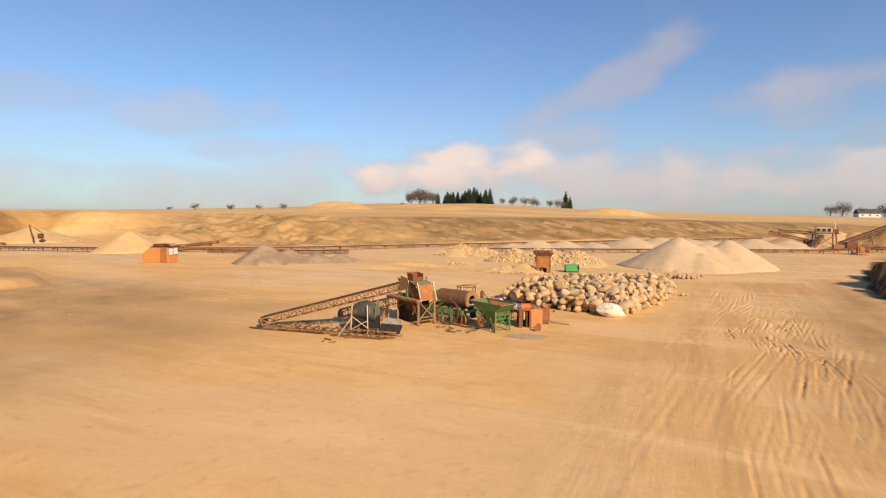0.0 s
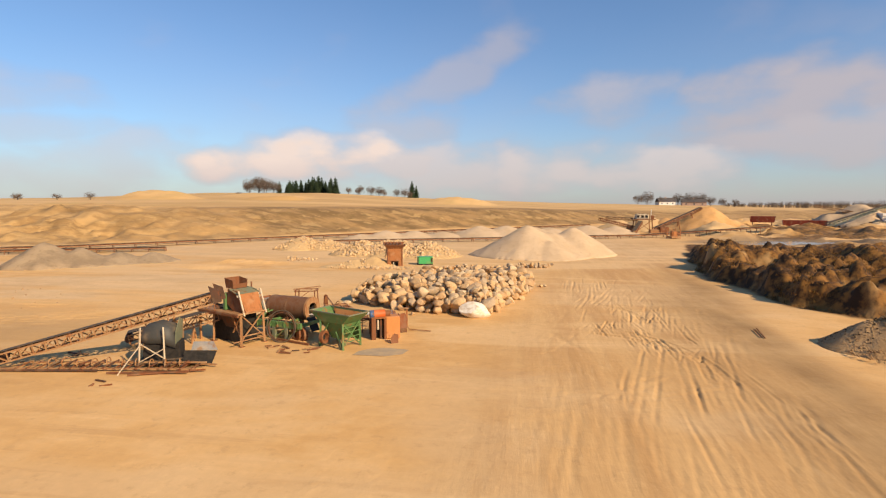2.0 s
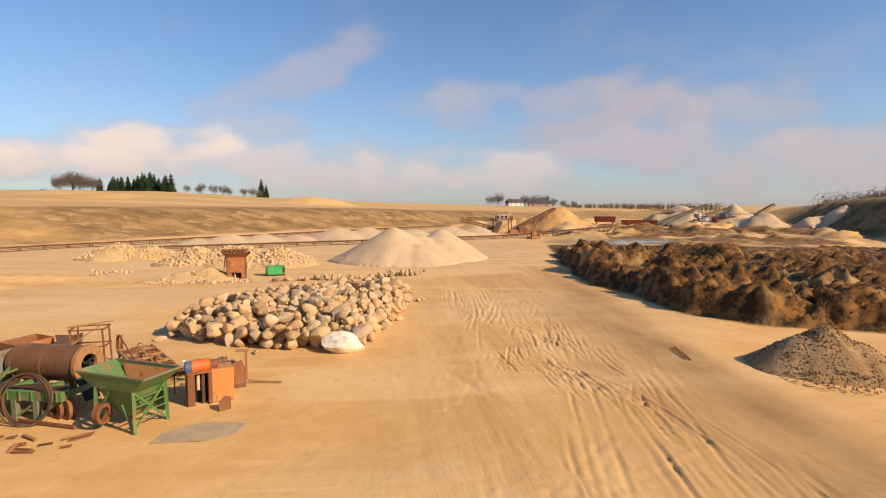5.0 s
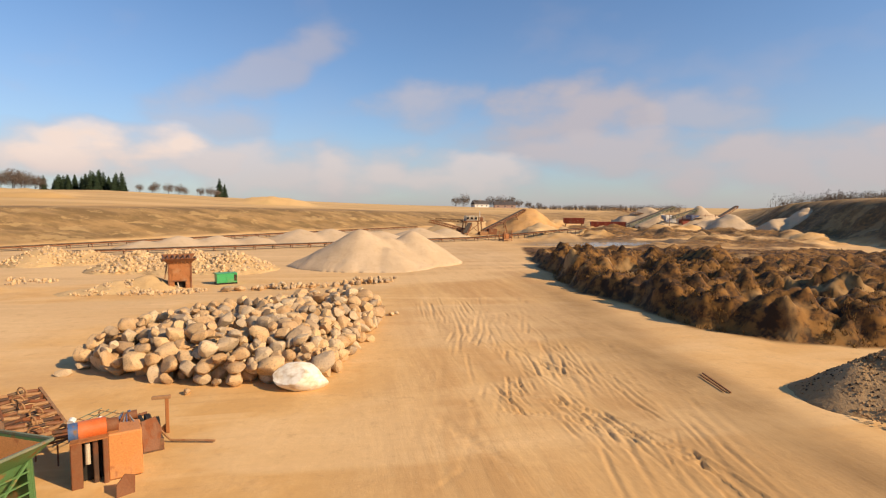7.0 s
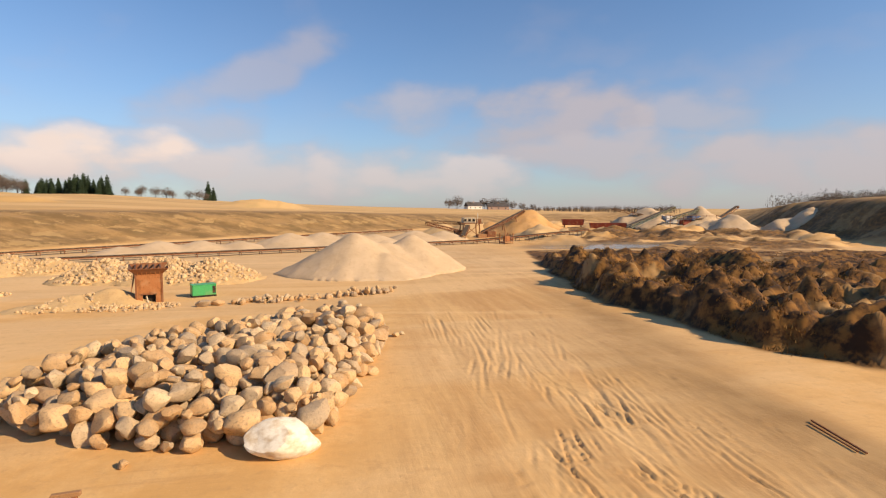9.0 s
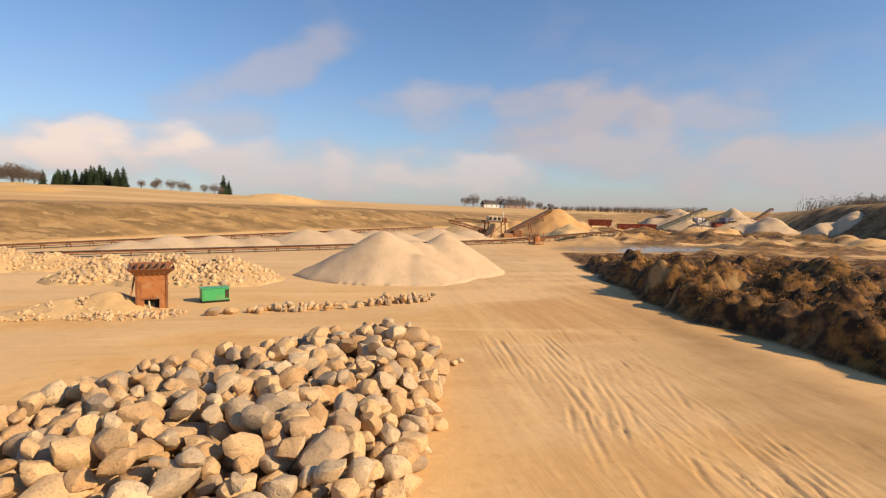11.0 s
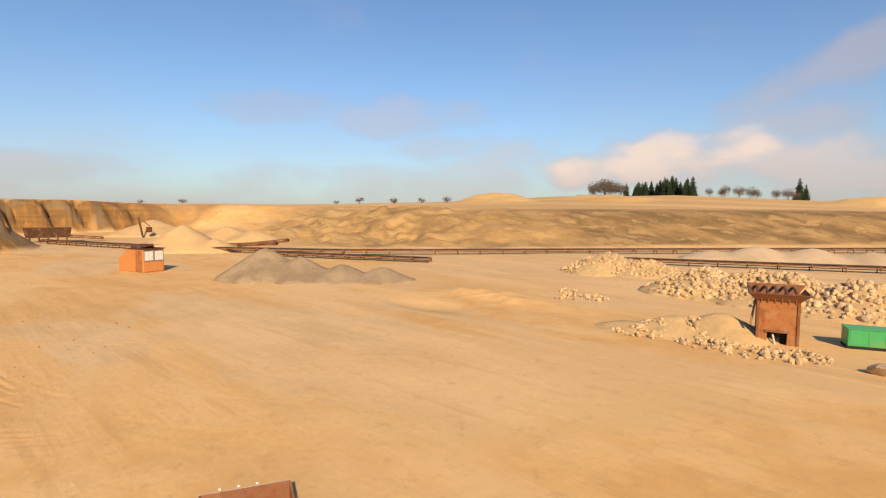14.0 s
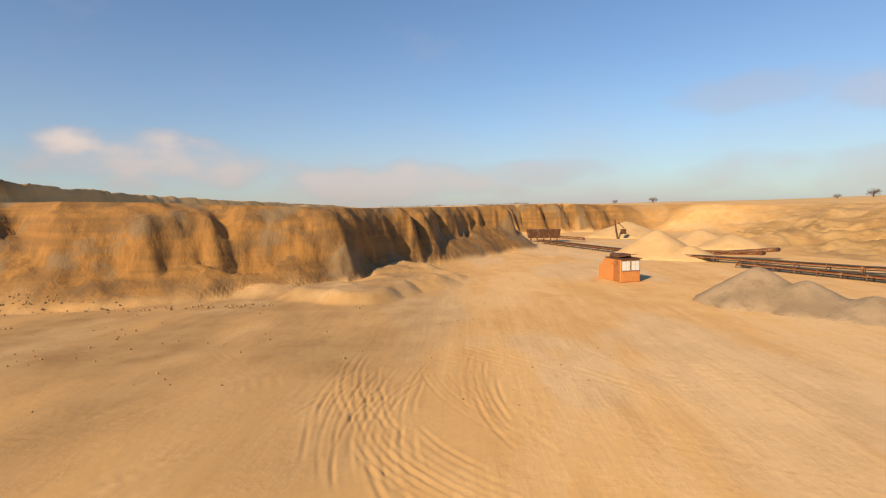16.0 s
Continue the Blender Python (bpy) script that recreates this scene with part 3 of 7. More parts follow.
def land(x, y):
    """Height of the ground and what it is made of, at arrays of places."""
    x, y = np.asarray(x, float), np.asarray(y, float)
    shift = 3.0 * fbm(x / 14, y / 14, 3) + 6 * fbm(x / 60, y / 60, 8)
    d, near = away(x, y, PIT)
    total, h, run, rough, grass = 0.0, 0.0, 0.0, 0.0, 0.0
    for (dist, s), a, b in zip(near, PIT, PIT[1:] + PIT[:1]):
        w = 1 / (dist + 1.5) ** 4
        total = total + w
        h, run, rough, grass = (v + w * (a[i] + (b[i] - a[i]) * s) for v, i in ((h, 2), (run, 3), (rough, 4), (grass, 5)))
    h, run, rough, grass = h / total, run / total, rough / total, grass / total
    steep = smooth(run, 16, 9)
    # broad buttresses of the cut faces, with fans of fallen sand before them
    rib = np.abs(fbm((x - y) / 11 + 3, (x + y) / 34, 21, 3)) * 2
    wear = fbm(x / 4.5, y / 4.5, 23, 4)
    d2 = d + shift * np.where(steep > 0.5, 0.4, 0.8) * rough + steep * ((rib - 0.32) * 5.5 + wear * 2.4 + 0.9 * np.abs(fbm(x / 1.9, y / 1.9, 24, 2)))
    t = np.clip(d2 / run, 0, 1)
    fan = d + steep * (7.5 * fbm(x / 15 + 5, y / 15, 27, 2) + 1.2 * wear) + 1.2
    talus = np.minimum(np.clip(fan, 0, 99) * 0.78 / h, 0.48 + 1.3 * fbm(x / 12, y / 12 + 7, 28, 2) + 0.25 * wear)
    crag = smooth(d2, run * 0.10, run * 0.72) * 0.55 + 0.45 * t
    prof_cliff = np.where(d2 > -6, np.maximum(crag, talus * smooth(fan, 0, 0.6)), crag)
    prof = steep * prof_cliff + (1 - steep) * (0.5 * t + 0.5 * smooth(t, 0, 1))
    z = h * prof
    mid = np.clip(t * (1 - t) * 4, 0, 1)
    hum = np.clip(1 - np.abs(run - 37) / 12, 0, 1) * smooth(d2, 0, 8) * smooth(d2, 75, 35)
    z = z + hum * (fbm(x / 22, y / 15, 31, 5) * 6.0 + fbm(x / 7, y / 5, 33, 3) * 3.4 + fbm(x / 2.6, y / 2.2, 35, 3) * 1.6)
    z = z + (1 - steep) * mid * rough * fbm(x / 5, y / 5, 12, 4) * 2.2 + steep * mid * fbm(x / 2.2, y / 2.2, 13, 3) * 1.1
    # fields behind rise slowly
    r, azi = np.hypot(x, y - 40), np.degrees(np.arctan2(x, y - 40))
    g = np.interp(azi, *np.array(FIELD_RISE).T)
    out = smooth(d2, run * 0.8, run * 1.6)
    z = z + out * g * (np.clip(r - 115, 0, 330) - 0.6 * np.clip(r - 460, 0, 2500)) + out * fbm(x / 70, y / 70, 41, 4) * 1.1 * smooth(r, 90, 240)
    for mx, my, mr, mh in MOUNDS:
        q = np.hypot((x - mx) / 1.5, y - my) / mr
        z = z + mh * smooth(1 - q, 0, 0.75) * (0.85 + fbm(x / 12, y / 12, 44))
    # second step of overburden on the west rim
    edge = -19.5 + 0.12 * (x + 66) - y
    rim = smooth(edge + 2.2 * np.abs(fbm(x / 2.6, y / 9, 52, 3)) + 0.8 * fbm(x / 11, y / 11, 53, 2), 0.0, 1.0) * smooth(-x, 62, 68) * smooth(-y, 120, 90)
    z = z + rim * (2.9 + fbm(x / 3.5, y / 3.5, 51, 3) * 0.9)
    floor = smooth(-d2, -1, 2)
    z = z + floor * (fbm(x / 26, y / 26, 61, 3) * 0.34 + fbm(x / 5, y / 5, 62, 3) * 0.07)
    # turned earth on the east side
    dd, _ = away(x, y, DIRT)
    dd = dd + 1.6 * fbm(x / 3.5, y / 3.5, 71, 3) + 0.6 * fbm(x / 9, y / 9, 72)
    soil = smooth(-dd, -0.9, 0.0)
    heap = np.zeros(np.shape(x))
    there = np.nonzero((x > 20) & (x < 98) & (y > 28) & (y < 112))
    tx, ty, top = x[there], y[there], np.zeros(len(x[there]))
    for hx, hy, hr, hh in HEAPS:
        q = np.hypot(tx - hx, ty - hy) / hr
        top = np.maximum(top, hh * np.clip(1.1 - q, 0, 1) ** 0.5 * np.clip(2.4 - 1.4 * q, 0, 1))
    heap[there] = top
    base = 0.35 * smooth(-dd, 0, 2.5)
    lump = fbm(x / 4.2, y / 3.4, 75, 3)
    clump = np.abs(fbm(x / 1.9, y / 1.9, 77, 3))
    back = smooth(y, 104, 76) * (1 - 0.45 * smooth(x, 44, 60))
    z = z + smooth(-dd, -0.15, 0.9) * back * (base + heap * 0.85 + np.maximum(0, lump - 0.02) * 5.0 + clump * 3.0 + np.abs(fbm(x / 0.9, y / 0.9, 79, 2)) * 1.3)
    east = smooth(x, 38, 60) * smooth(y, 96, 120) * floor * smooth(y, 330, 250)
    z = z + east * np.maximum(0, fbm(x / 9, y / 9, 81, 4)) * 6 + east * np.abs(fbm(x / 3, y / 3, 83, 3)) * 1.4
    for sx, sy, sr, sh in SPILLS:
        q = np.hypot(x - sx, y - sy) / sr
        z = np.maximum(z, sh * smooth(1.15 - q, 0, 0.6) * (0.9 + 0.5 * fbm(x / 2.5, y / 2.5, 91)))
    pond = smooth(1.25 - np.hypot((x - 59 - 0.35 * (y - 116)) / 13.5, (y - 116) / 7.0), 0, 0.4)
    z = z * (1 - pond) - 0.45 * pond
    # hollow scraped in the floor
    z = z - 0.5 * np.exp(-(((x + 28.5) / 3.2) ** 2 + ((y - 60.2) / 1.2) ** 2)) + 0.45 * np.exp(-(((x + 26.5) / 4.5) ** 2 + ((y - 66) / 1.6) ** 2)) * (1 + 2.5 * fbm(x / 2, y / 2, 65, 3))
    mid_road = 14 + 0.16 * (y - 30) + np.where(y < 30, (30 - y) * 0.10, 0)
    road = smooth(9.5 - np.abs(x - mid_road), 0, 4) * smooth(y, 125, 105) * (1 - soil)
    # bend of the haul road towards the west face
    rr = np.hypot(x + 12, y - 3)
    sweep_ = smooth(15 - np.abs(rr - 46), 0, 7) * smooth(-x, 14, 26) * smooth(y, 62, 50)
    rut = np.sin((x - mid_road) * 2.6 + 2.2 * fbm(x / 3, y / 30, 95)) * fbm(x / 2.0, y / 14, 96) * road
    z = z + 0.03 * rut + floor * track_depth(x, y)
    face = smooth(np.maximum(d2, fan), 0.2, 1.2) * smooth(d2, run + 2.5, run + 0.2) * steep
    bank = smooth(d2, 0.5, 3) * smooth(d2, run + 16, run + 2) * (1 - steep) * np.clip(grass * (1.15 + 1.5 * fbm(x / 16, y / 16, 101)), 0, 1)
    patch = smooth(fbm(x / 20, y / 9, 103, 5), 0.0, 0.12)
    bank = np.clip(np.maximum(bank, hum * patch * 0.85), 0, 1)
    field = smooth(d2, run + 4, run + 20)
    pale = smooth(fbm(x / 18 + 3, y / 8, 111, 5), 0.02, 0.15) * floor * (1 - soil) * (0.4 + 0.35 * smooth(-x, 5, 30))
    pale = np.maximum(pale, floor * (1 - soil) * smooth(y, 62, 84) * smooth(-np.abs(x + 8), -55, -30) * 0.65)
    pale = np.maximum(pale, hum * smooth(fbm(x / 16, y / 7, 113, 4), 0.0, 0.12) * 0.6)
    pale = np.maximum(pale, smooth(1.2 - np.hypot((x + 56) / 3.5, (y - 24.5) / 6.0), 0, 0.3) * 0.95)
    damp = smooth(1.6 - np.hypot((x - 59 - 0.35 * (y - 116)) / 13.5, (y - 116) / 7.0), 0, 0.5) * 0.8
    damp = np.maximum(damp, 0.5 * np.exp(-(((x + 28.5) / 2.6) ** 2 + ((y - 60.2) / 0.9) ** 2)))
    trodden = floor * smooth(-x, 10, 26) * smooth(y, 40, 26) * np.clip(0.75 + 1.0 * fbm(x / 9, y / 4, 121, 5), 0, 1)
    trodden = np.clip(np.maximum(trodden, road * smooth(x - mid_road, -1, 6) * smooth(y, 75, 45) * (0.75 + 1.6 * fbm(x / 3, y / 16, 123, 4))), 0, 1)
    olive = smooth(x, 60, 110) * smooth(y, 320, 240) * smooth(d2, run * 0.85, run * 1.25) * 0.9
    soil = np.maximum(soil, smooth(x, 50, 75) * smooth(d2, -1, 2) * smooth(d2, run * 1.15, run * 0.8) * smooth(y, 260, 200) * 0.95)
    soil = np.maximum(soil, smooth(x, 42, 52) * smooth(y, 94, 101) * smooth(y, 215, 170) * floor * smooth(fbm(x / 13, y / 7, 85, 4), -0.14, 0.06) * 0.9)
    soil = np.maximum(soil, smooth(rim, 0.3, 0.75) * smooth(edge, 9, 4) * 0.95)
    bank = np.maximum(bank, olive)
    return z, {"road": road, "sweep": sweep_, "face": face, "soil": soil, "bank": bank, "field": field * (1 - olive), "pale": pale, "damp": damp, "trodden": trodden, "hummock": hum}


def spread(spans, far_lo, far_hi, grow=1.13):
    """Grid lines: the given spans at their steps, then ever wider out to the far edges."""
    line = []
    for lo, hi, step in spans:
        line += list(np.arange(lo, hi, step))
    for edge, way in ((far_lo, -1), (far_hi, 1)):
        v, step = (line[0], spans[0][2]) if way < 0 else (line[-1], spans[-1][2])
        while v * way < edge * way:
            step *= grow
            v += step * way
            line = [v] + line if way < 0 else line + [v]
    return np.array(line)


gx = spread(((-230, -118, 1.4), (-118, -68, 0.8), (-68, -48, 0.4), (-48, -38, 0.35), (-38, -17, 0.15), (-17, 8, 0.4), (8, 11.4, 0.14), (11.4, 17.6, 0.07), (17.6, 20, 0.14), (20, 26, 0.25), (26, 44, 0.3), (44, 110, 0.65)), -3400, 3400)
gy = spread(((-70, -25, 1.5), (-25, -16, 0.5), (-16, 4, 0.7), (4, 20, 0.3), (20, 28.6, 0.17), (28.6, 37, 0.075), (37, 45, 0.15), (45, 70, 0.3), (70, 110, 0.6), (110, 215, 1.1)), -3400, 3400)
X, Y = np.meshgrid(gx, gy)
Z, zones = land(X.ravel(), Y.ravel())
nx, ny = len(gx), len(gy)
i = np.arange(nx * ny).reshape(ny, nx)
quads = np.stack([i[:-1, :-1], i[:-1, 1:], i[1:, 1:], i[1:, :-1]], -1).reshape(-1, 4)
me = bpy.data.meshes.new("ground")
me.vertices.add(nx * ny)
me.vertices.foreach_set("co", np.stack([X.ravel(), Y.ravel(), Z], 1).astype(np.float32).ravel())
me.loops.add(quads.size)
me.loops.foreach_set("vertex_index", quads.ravel().astype(np.int32))
me.polygons.add(len(quads))
me.polygons.foreach_set("loop_start", np.arange(0, quads.size, 4, dtype=np.int32))
me.update(calc_edges=True)
me.polygons.foreach_set("use_smooth", np.ones(len(quads), bool))
for key, values in zones.items():
    me.attributes.new(key, "FLOAT", "POINT").data.foreach_set("value", values.astype(np.float32))
me.materials.append(GROUND)
tagged(new("ground", me), "sandy gravel pit floor with wheel tracks, cut faces and stripped fields", "ground", kind="structure")


SHEET = Z.reshape(ny, nx)


def ground_fast(x, y):
    """Ground height from the finished sheet."""
    c = min(max(int(np.searchsorted(gx, x)) - 1, 0), nx - 2)
    r = min(max(int(np.searchsorted(gy, y)) - 1, 0), ny - 2)
    fx, fy = (x - gx[c]) / (gx[c + 1] - gx[c]), (y - gy[r]) / (gy[r + 1] - gy[r])
    q = SHEET
    return float((q[r, c] * (1 - fx) + q[r, c + 1] * fx) * (1 - fy) + (q[r + 1, c] * (1 - fx) + q[r + 1, c + 1] * fx) * fy)


def depth_in(x, y, corners):
    """How deep a place lies inside a ring of corners; below zero outside."""
    best, inside = 1e9, False
    for (ax, ay), (bx, by) in zip(corners, corners[1:] + corners[:1]):
        ux, uy = bx - ax, by - ay
        s = min(1, max(0, ((x - ax) * ux + (y - ay) * uy) / (ux * ux + uy * uy)))
        best = min(best, math.hypot(x - ax - s * ux, y - ay - s * uy))
        if (ay > y) != (by > y) and x < ux * (y - ay) / uy + ax:
            inside = not inside
    return best if inside else -best


# ---- building blocks ----
def part(name, bm, material, parent, label="", smooth_angle=None):
    data = bpy.data.meshes.new(name)
    bmesh.ops.recalc_face_normals(bm, faces=bm.faces)
    bm.to_mesh(data)
    bm.free()
    data.materials.append(material)
    if smooth_angle:
        data.polygons.foreach_set("use_smooth", np.ones(len(data.polygons), bool))
        data.set_sharp_from_angle(angle=radians(smooth_angle))
    ob = new(name, data)
    ob.parent = parent
    return tagged(ob, label) if label else ob


def thing(name, m, label, category, group=""):
    ob = new(name)
    ob.matrix_basis = m
    ob.empty_display_size = 0.3
    return tagged(ob, label, category, group)


def box(bm, x0, x1, y0, y1, z0, z1, m=None, bevel=0.0):
    got = bmesh.ops.create_cube(bm, size=1.0, matrix=Matrix.Translation(((x0 + x1) / 2, (y0 + y1) / 2, (z0 + z1) / 2)) @ Matrix.Diagonal((x1 - x0, y1 - y0, z1 - z0, 1)))
    if m:
        bmesh.ops.transform(bm, matrix=m, verts=got["verts"])
    if bevel:
        edges = list({e for v in got["verts"] for e in v.link_edges})
        bmesh.ops.bevel(bm, geom=edges, offset=bevel, segments=1, affect="EDGES")
    return bm


def aim(a, b):
    a, b = Vector(a), Vector(b)
    return Matrix.Translation((a + b) / 2) @ (b - a).to_track_quat("Z", "Y").to_matrix().to_4x4(), (b - a).length


def beam(bm, a, b, w=0.08, h=None):
    m, length = aim(a, b)
    bmesh.ops.create_cube(bm, size=1.0, matrix=m @ Matrix.Diagonal((w, h or w, length, 1)))
    return bm


def pipe(bm, a, b, r=0.04, n=8, r2=None):
    m, length = aim(a, b)
    bmesh.ops.create_cone(bm, cap_ends=True, segments=n, radius1=r, radius2=r if r2 is None else r2, depth=length, matrix=m)
    return bm


def slab(bm, corners, thick):
    """A plate through corners in order, given thickness along its normal."""
    p = [Vector(c) for c in corners]
    n = (p[1] - p[0]).cross(p[-1] - p[0]).normalized() * thick / 2
    top, low = [bm.verts.new(v + n) for v in p], [bm.verts.new(v - n) for v in p]
    bm.faces.new(top), bm.faces.new(low[::-1])
    for k in range(len(p)):
        bm.faces.new((top[k], low[k], low[(k + 1) % len(p)], top[(k + 1) % len(p)]))
    return bm


def tube_shell(bm, a, b, r, wall, n=32):
    """An open-ended drum wall with thickness."""
    m, length = aim(a, b)
    rings = []
    for rad, z in ((r, -length / 2), (r, length / 2), (r - wall, length / 2), (r - wall, -length / 2)):
        rings.append([bm.verts.new(m @ Vector((rad * math.cos(2 * math.pi * k / n), rad * math.sin(2 * math.pi * k / n), z))) for k in range(n)])
    for q in range(4):
        for k in range(n):
            bm.faces.new((rings[q][k], rings[q][(k + 1) % n], rings[(q + 1) % 4][(k + 1) % n], rings[(q + 1) % 4][k]))
    return bm


def hoop(bm, m, r, thick, n=36, s=8):
    rings = []
    for k in range(n):
        a = 2 * math.pi * k / n
        rings.append([bm.verts.new(m @ Vector(((r + thick * math.cos(2 * math.pi * j / s)) * math.cos(a), (r + thick * math.cos(2 * math.pi * j / s)) * math.sin(a), thick * math.sin(2 * math.pi * j / s)))) for j in range(s)])
    for k in range(n):
        for j in range(s):
            bm.faces.new((rings[k][j], rings[k][(j + 1) % s], rings[(k + 1) % n][(j + 1) % s], rings[(k + 1) % n][j]))
    return bm


B = bmesh.new


# ---- boulders ----
def stone_mesh(name, seed, sub=3, cuts=12, material=None, squash=0.8):
    rng = random.Random(seed)
    bm = B()
    bmesh.ops.create_icosphere(bm, subdivisions=sub, radius=0.5)
    planes = []
    for _ in range(cuts):
        n = Vector((rng.gauss(0, 1), rng.gauss(0, 1), rng.gauss(0, 1))).normalized()
        planes.append((n, rng.uniform(0.27, 0.42)))
    off = Vector((rng.uniform(0, 50), rng.uniform(0, 50), rng.uniform(0, 50)))
    sx, sy, sz = rng.uniform(0.95, 1.3), rng.uniform(0.8, 1.05), rng.uniform(0.66, 0.95) * squash / 0.8
    for v in bm.verts:
        for n, d in planes:
            over = v.co.dot(n) - d
            if over > 0:
                v.co -= n * over * 0.90
        v.co += v.co.normalized() * (noise.noise(v.co * 2.4 + off) * 0.055 + noise.noise(v.co * 7 + off) * 0.016)
        v.co.x *= sx
        v.co.y *= sy
        v.co.z *= sz
    data = bpy.data.meshes.new(name)
    bm.to_mesh(data)
    bm.free()
    data.materials.append(material or BOULDER)
    data.polygons.foreach_set("use_smooth", np.ones(len(data.polygons), bool))
    data.set_sharp_from_angle(angle=radians(27))
    return data


STONES = [stone_mesh("boulder", 100 + s, 3, 15) for s in range(16)]
COBBLES = [stone_mesh("stone", 300 + s, 2, 8) for s in range(10)]
PILE = ((-5.7, 41), (-4, 39.7), (-2, 38.7), (0.4, 37.7), (3, 37.2), (5.6, 37.4), (6.6, 41), (7.6, 45), (8.8, 49), (8.6, 51.6), (6.5, 52.6), (3, 50.8), (-1, 48.2), (-4, 45.2))
LABELS = ("rounded tan field boulder in a heap on sand", "grey-brown granite boulder in the boulder heap", "pale sandstone-coloured boulder in the boulder heap")


def pile_boulders():
    """Drop stones one by one, each into the lowest of a few places, until the heap has its outline; those buried inside are one mass."""
    rng = random.Random(11)
    lain = [(4.5, 36.95, 0.5, 0.8)]          # centre and radius; the first is the pale boulder's own place
    buried, seen = [], 0
    for count, lo, hi, cap, tries in ((420, 0.6, 1.0, 0.9, 8), (420, 0.62, 1.12, 9.0, 9), (180, 0.3, 0.5, 9.0, 6)):
        for _ in range(count):
            best = None
            size = rng.uniform(lo, hi)
            if cap > 1 and size > 0.7:
                size = min(size, 0.64 + 0.5 * rng.random() ** 1.3)
            rad = size * 0.47
            for _ in range(tries):
                x, y = rng.uniform(-6, 9), rng.uniform(36.5, 53)
                d = depth_in(x, y, PILE)
                if d < rad * 0.4:
                    continue
                z = rad * 0.70
                for a, b, c, r in lain:
                    gap = (a - x) ** 2 + (b - y) ** 2
                    reach = (r + rad) * 0.86
                    if gap < reach * reach:
                        z = max(z, c + math.sqrt(reach * reach - gap) * 0.84)
                roof = min(min(0.8 + 0.62 * d, 1.8), cap) + 0.14 * math.sin(x * 1.7) * math.cos(y * 1.3)
                if z + rad * 0.8 < roof + 0.25 and (best is None or z < best[2]):
                    best = (x, y, z)
            if not best:
                continue
            x, y, z = best
            lain.append((x, y, z, rad))
            k = size * 1.12
            m = Matrix.LocRotScale((x, y, ground_fast(x, y) + z), Euler((rng.uniform(-0.7, 0.7), rng.uniform(-0.7, 0.7), rng.uniform(0, 6.28))), (k * rng.uniform(0.92, 1.15), k, k * rng.uniform(0.88, 1.05)))
            if cap < 1 and depth_in(x, y, PILE) > 1.1 or seen >= 298:
                buried.append(m)
                continue
            seen += 1
            ob = new("boulder", rng.choice(STONES))
            ob.matrix_basis = m
            tagged(ob, rng.choice(LABELS), "boulder", "boulders in the heap")
    verts, faces = [], []
    for m in buried:
        src = rng.choice(STONES)
        first = len(verts)
        verts += [m @ v.co for v in src.vertices]
        faces += [[first + i for i in p.vertices] for p in src.polygons]
    data = bpy.data.meshes.new("buried_boulders")
    data.from_pydata(verts, [], faces)
    data.polygons.foreach_set("use_smooth", np.ones(len(data.polygons), bool))
    data.set_sharp_from_angle(angle=radians(27))
    data.materials.append(BOULDER_MASS)
    tagged(new("buried_boulders", data), "tan and grey boulders filling the inside of the heap", "boulders", kind="stuff")


pile_boulders()
big = new("boulder", stone_mesh("boulder", 7, 4, 3, PALE_BOULDER))
big.matrix_basis = Matrix.LocRotScale((4.5, 36.95, 0.46), Euler((0.1, 0.08, 0.15)), (1.95, 1.5, 1.3))
tagged(big, "large pale cream boulder in front of the boulder heap", "boulder", "boulders in the heap")


# ---- heaps of gravel and sand ----
def heap(name, x, y, peaks, size, material, label, category="gravel pile", step=0.4, rough=0.12, seed=1, grain=1.0):
    """A heap at its angle of rest: the highest of several cones, with rounded crests and an uneven foot."""
    a = np.arange(-size, size + step, step)
    U, V = np.meshgrid(a, a)
    u, v = U.ravel(), V.ravel()
    h = np.full(u.shape, -9.0)
    for px, py, ph, slope in peaks:
        r = np.hypot(u - px, v - py) * (1 + 0.22 * fbm(np.arctan2(v - py, u - px) * 1.3 + 9, np.hypot(u - px, v - py) * 0.1, seed, 3))
        h = np.maximum(h, ph + 0.25 - np.sqrt(0.06 + (r * slope) ** 2))
    h = h + rough * (fbm(u / 1.6, v / 1.6, seed + 5, 4) * 2 + fbm(u * grain * 1.5, v * grain * 1.5, seed + 9, 2) * 0.6)
    base = land(u + x, v + y)[0]
    keep = (h > -0.12).reshape(U.shape)
    z = np.where(h > 0, h, h * 0.5) + base - 0.03
    bm = B()
    verts = {}
    for r in range(len(a) - 1):
        for c in range(len(a) - 1):
            if keep[r:r + 2, c:c + 2].all():
                f = []
                for rr, cc in ((r, c), (r, c + 1), (r + 1, c + 1), (r + 1, c)):
                    if (rr, cc) not in verts:
                        q = rr * len(a) + cc
                        verts[rr, cc] = bm.verts.new((u[q], v[q], z[q]))
                    f.append(verts[rr, cc])
                bm.faces.new(f)
    rim = [e for e in bm.edges if e.is_boundary]
    low = bmesh.ops.extrude_edge_only(bm, edges=rim)
    for g in low["geom"]:
        if isinstance(g, bmesh.types.BMVert):
            g.co.z -= 0.35
    data = bpy.data.meshes.new(name)
    bmesh.ops.recalc_face_normals(bm, faces=bm.faces)
    bm.to_mesh(data)
    bm.free()
    data.materials.append(material)
    data.polygons.foreach_set("use_smooth", np.ones(len(data.polygons), bool))
    ob = new(name, data)
    ob.location = (x, y, 0)
    return tagged(ob, label, category, kind="stuff")


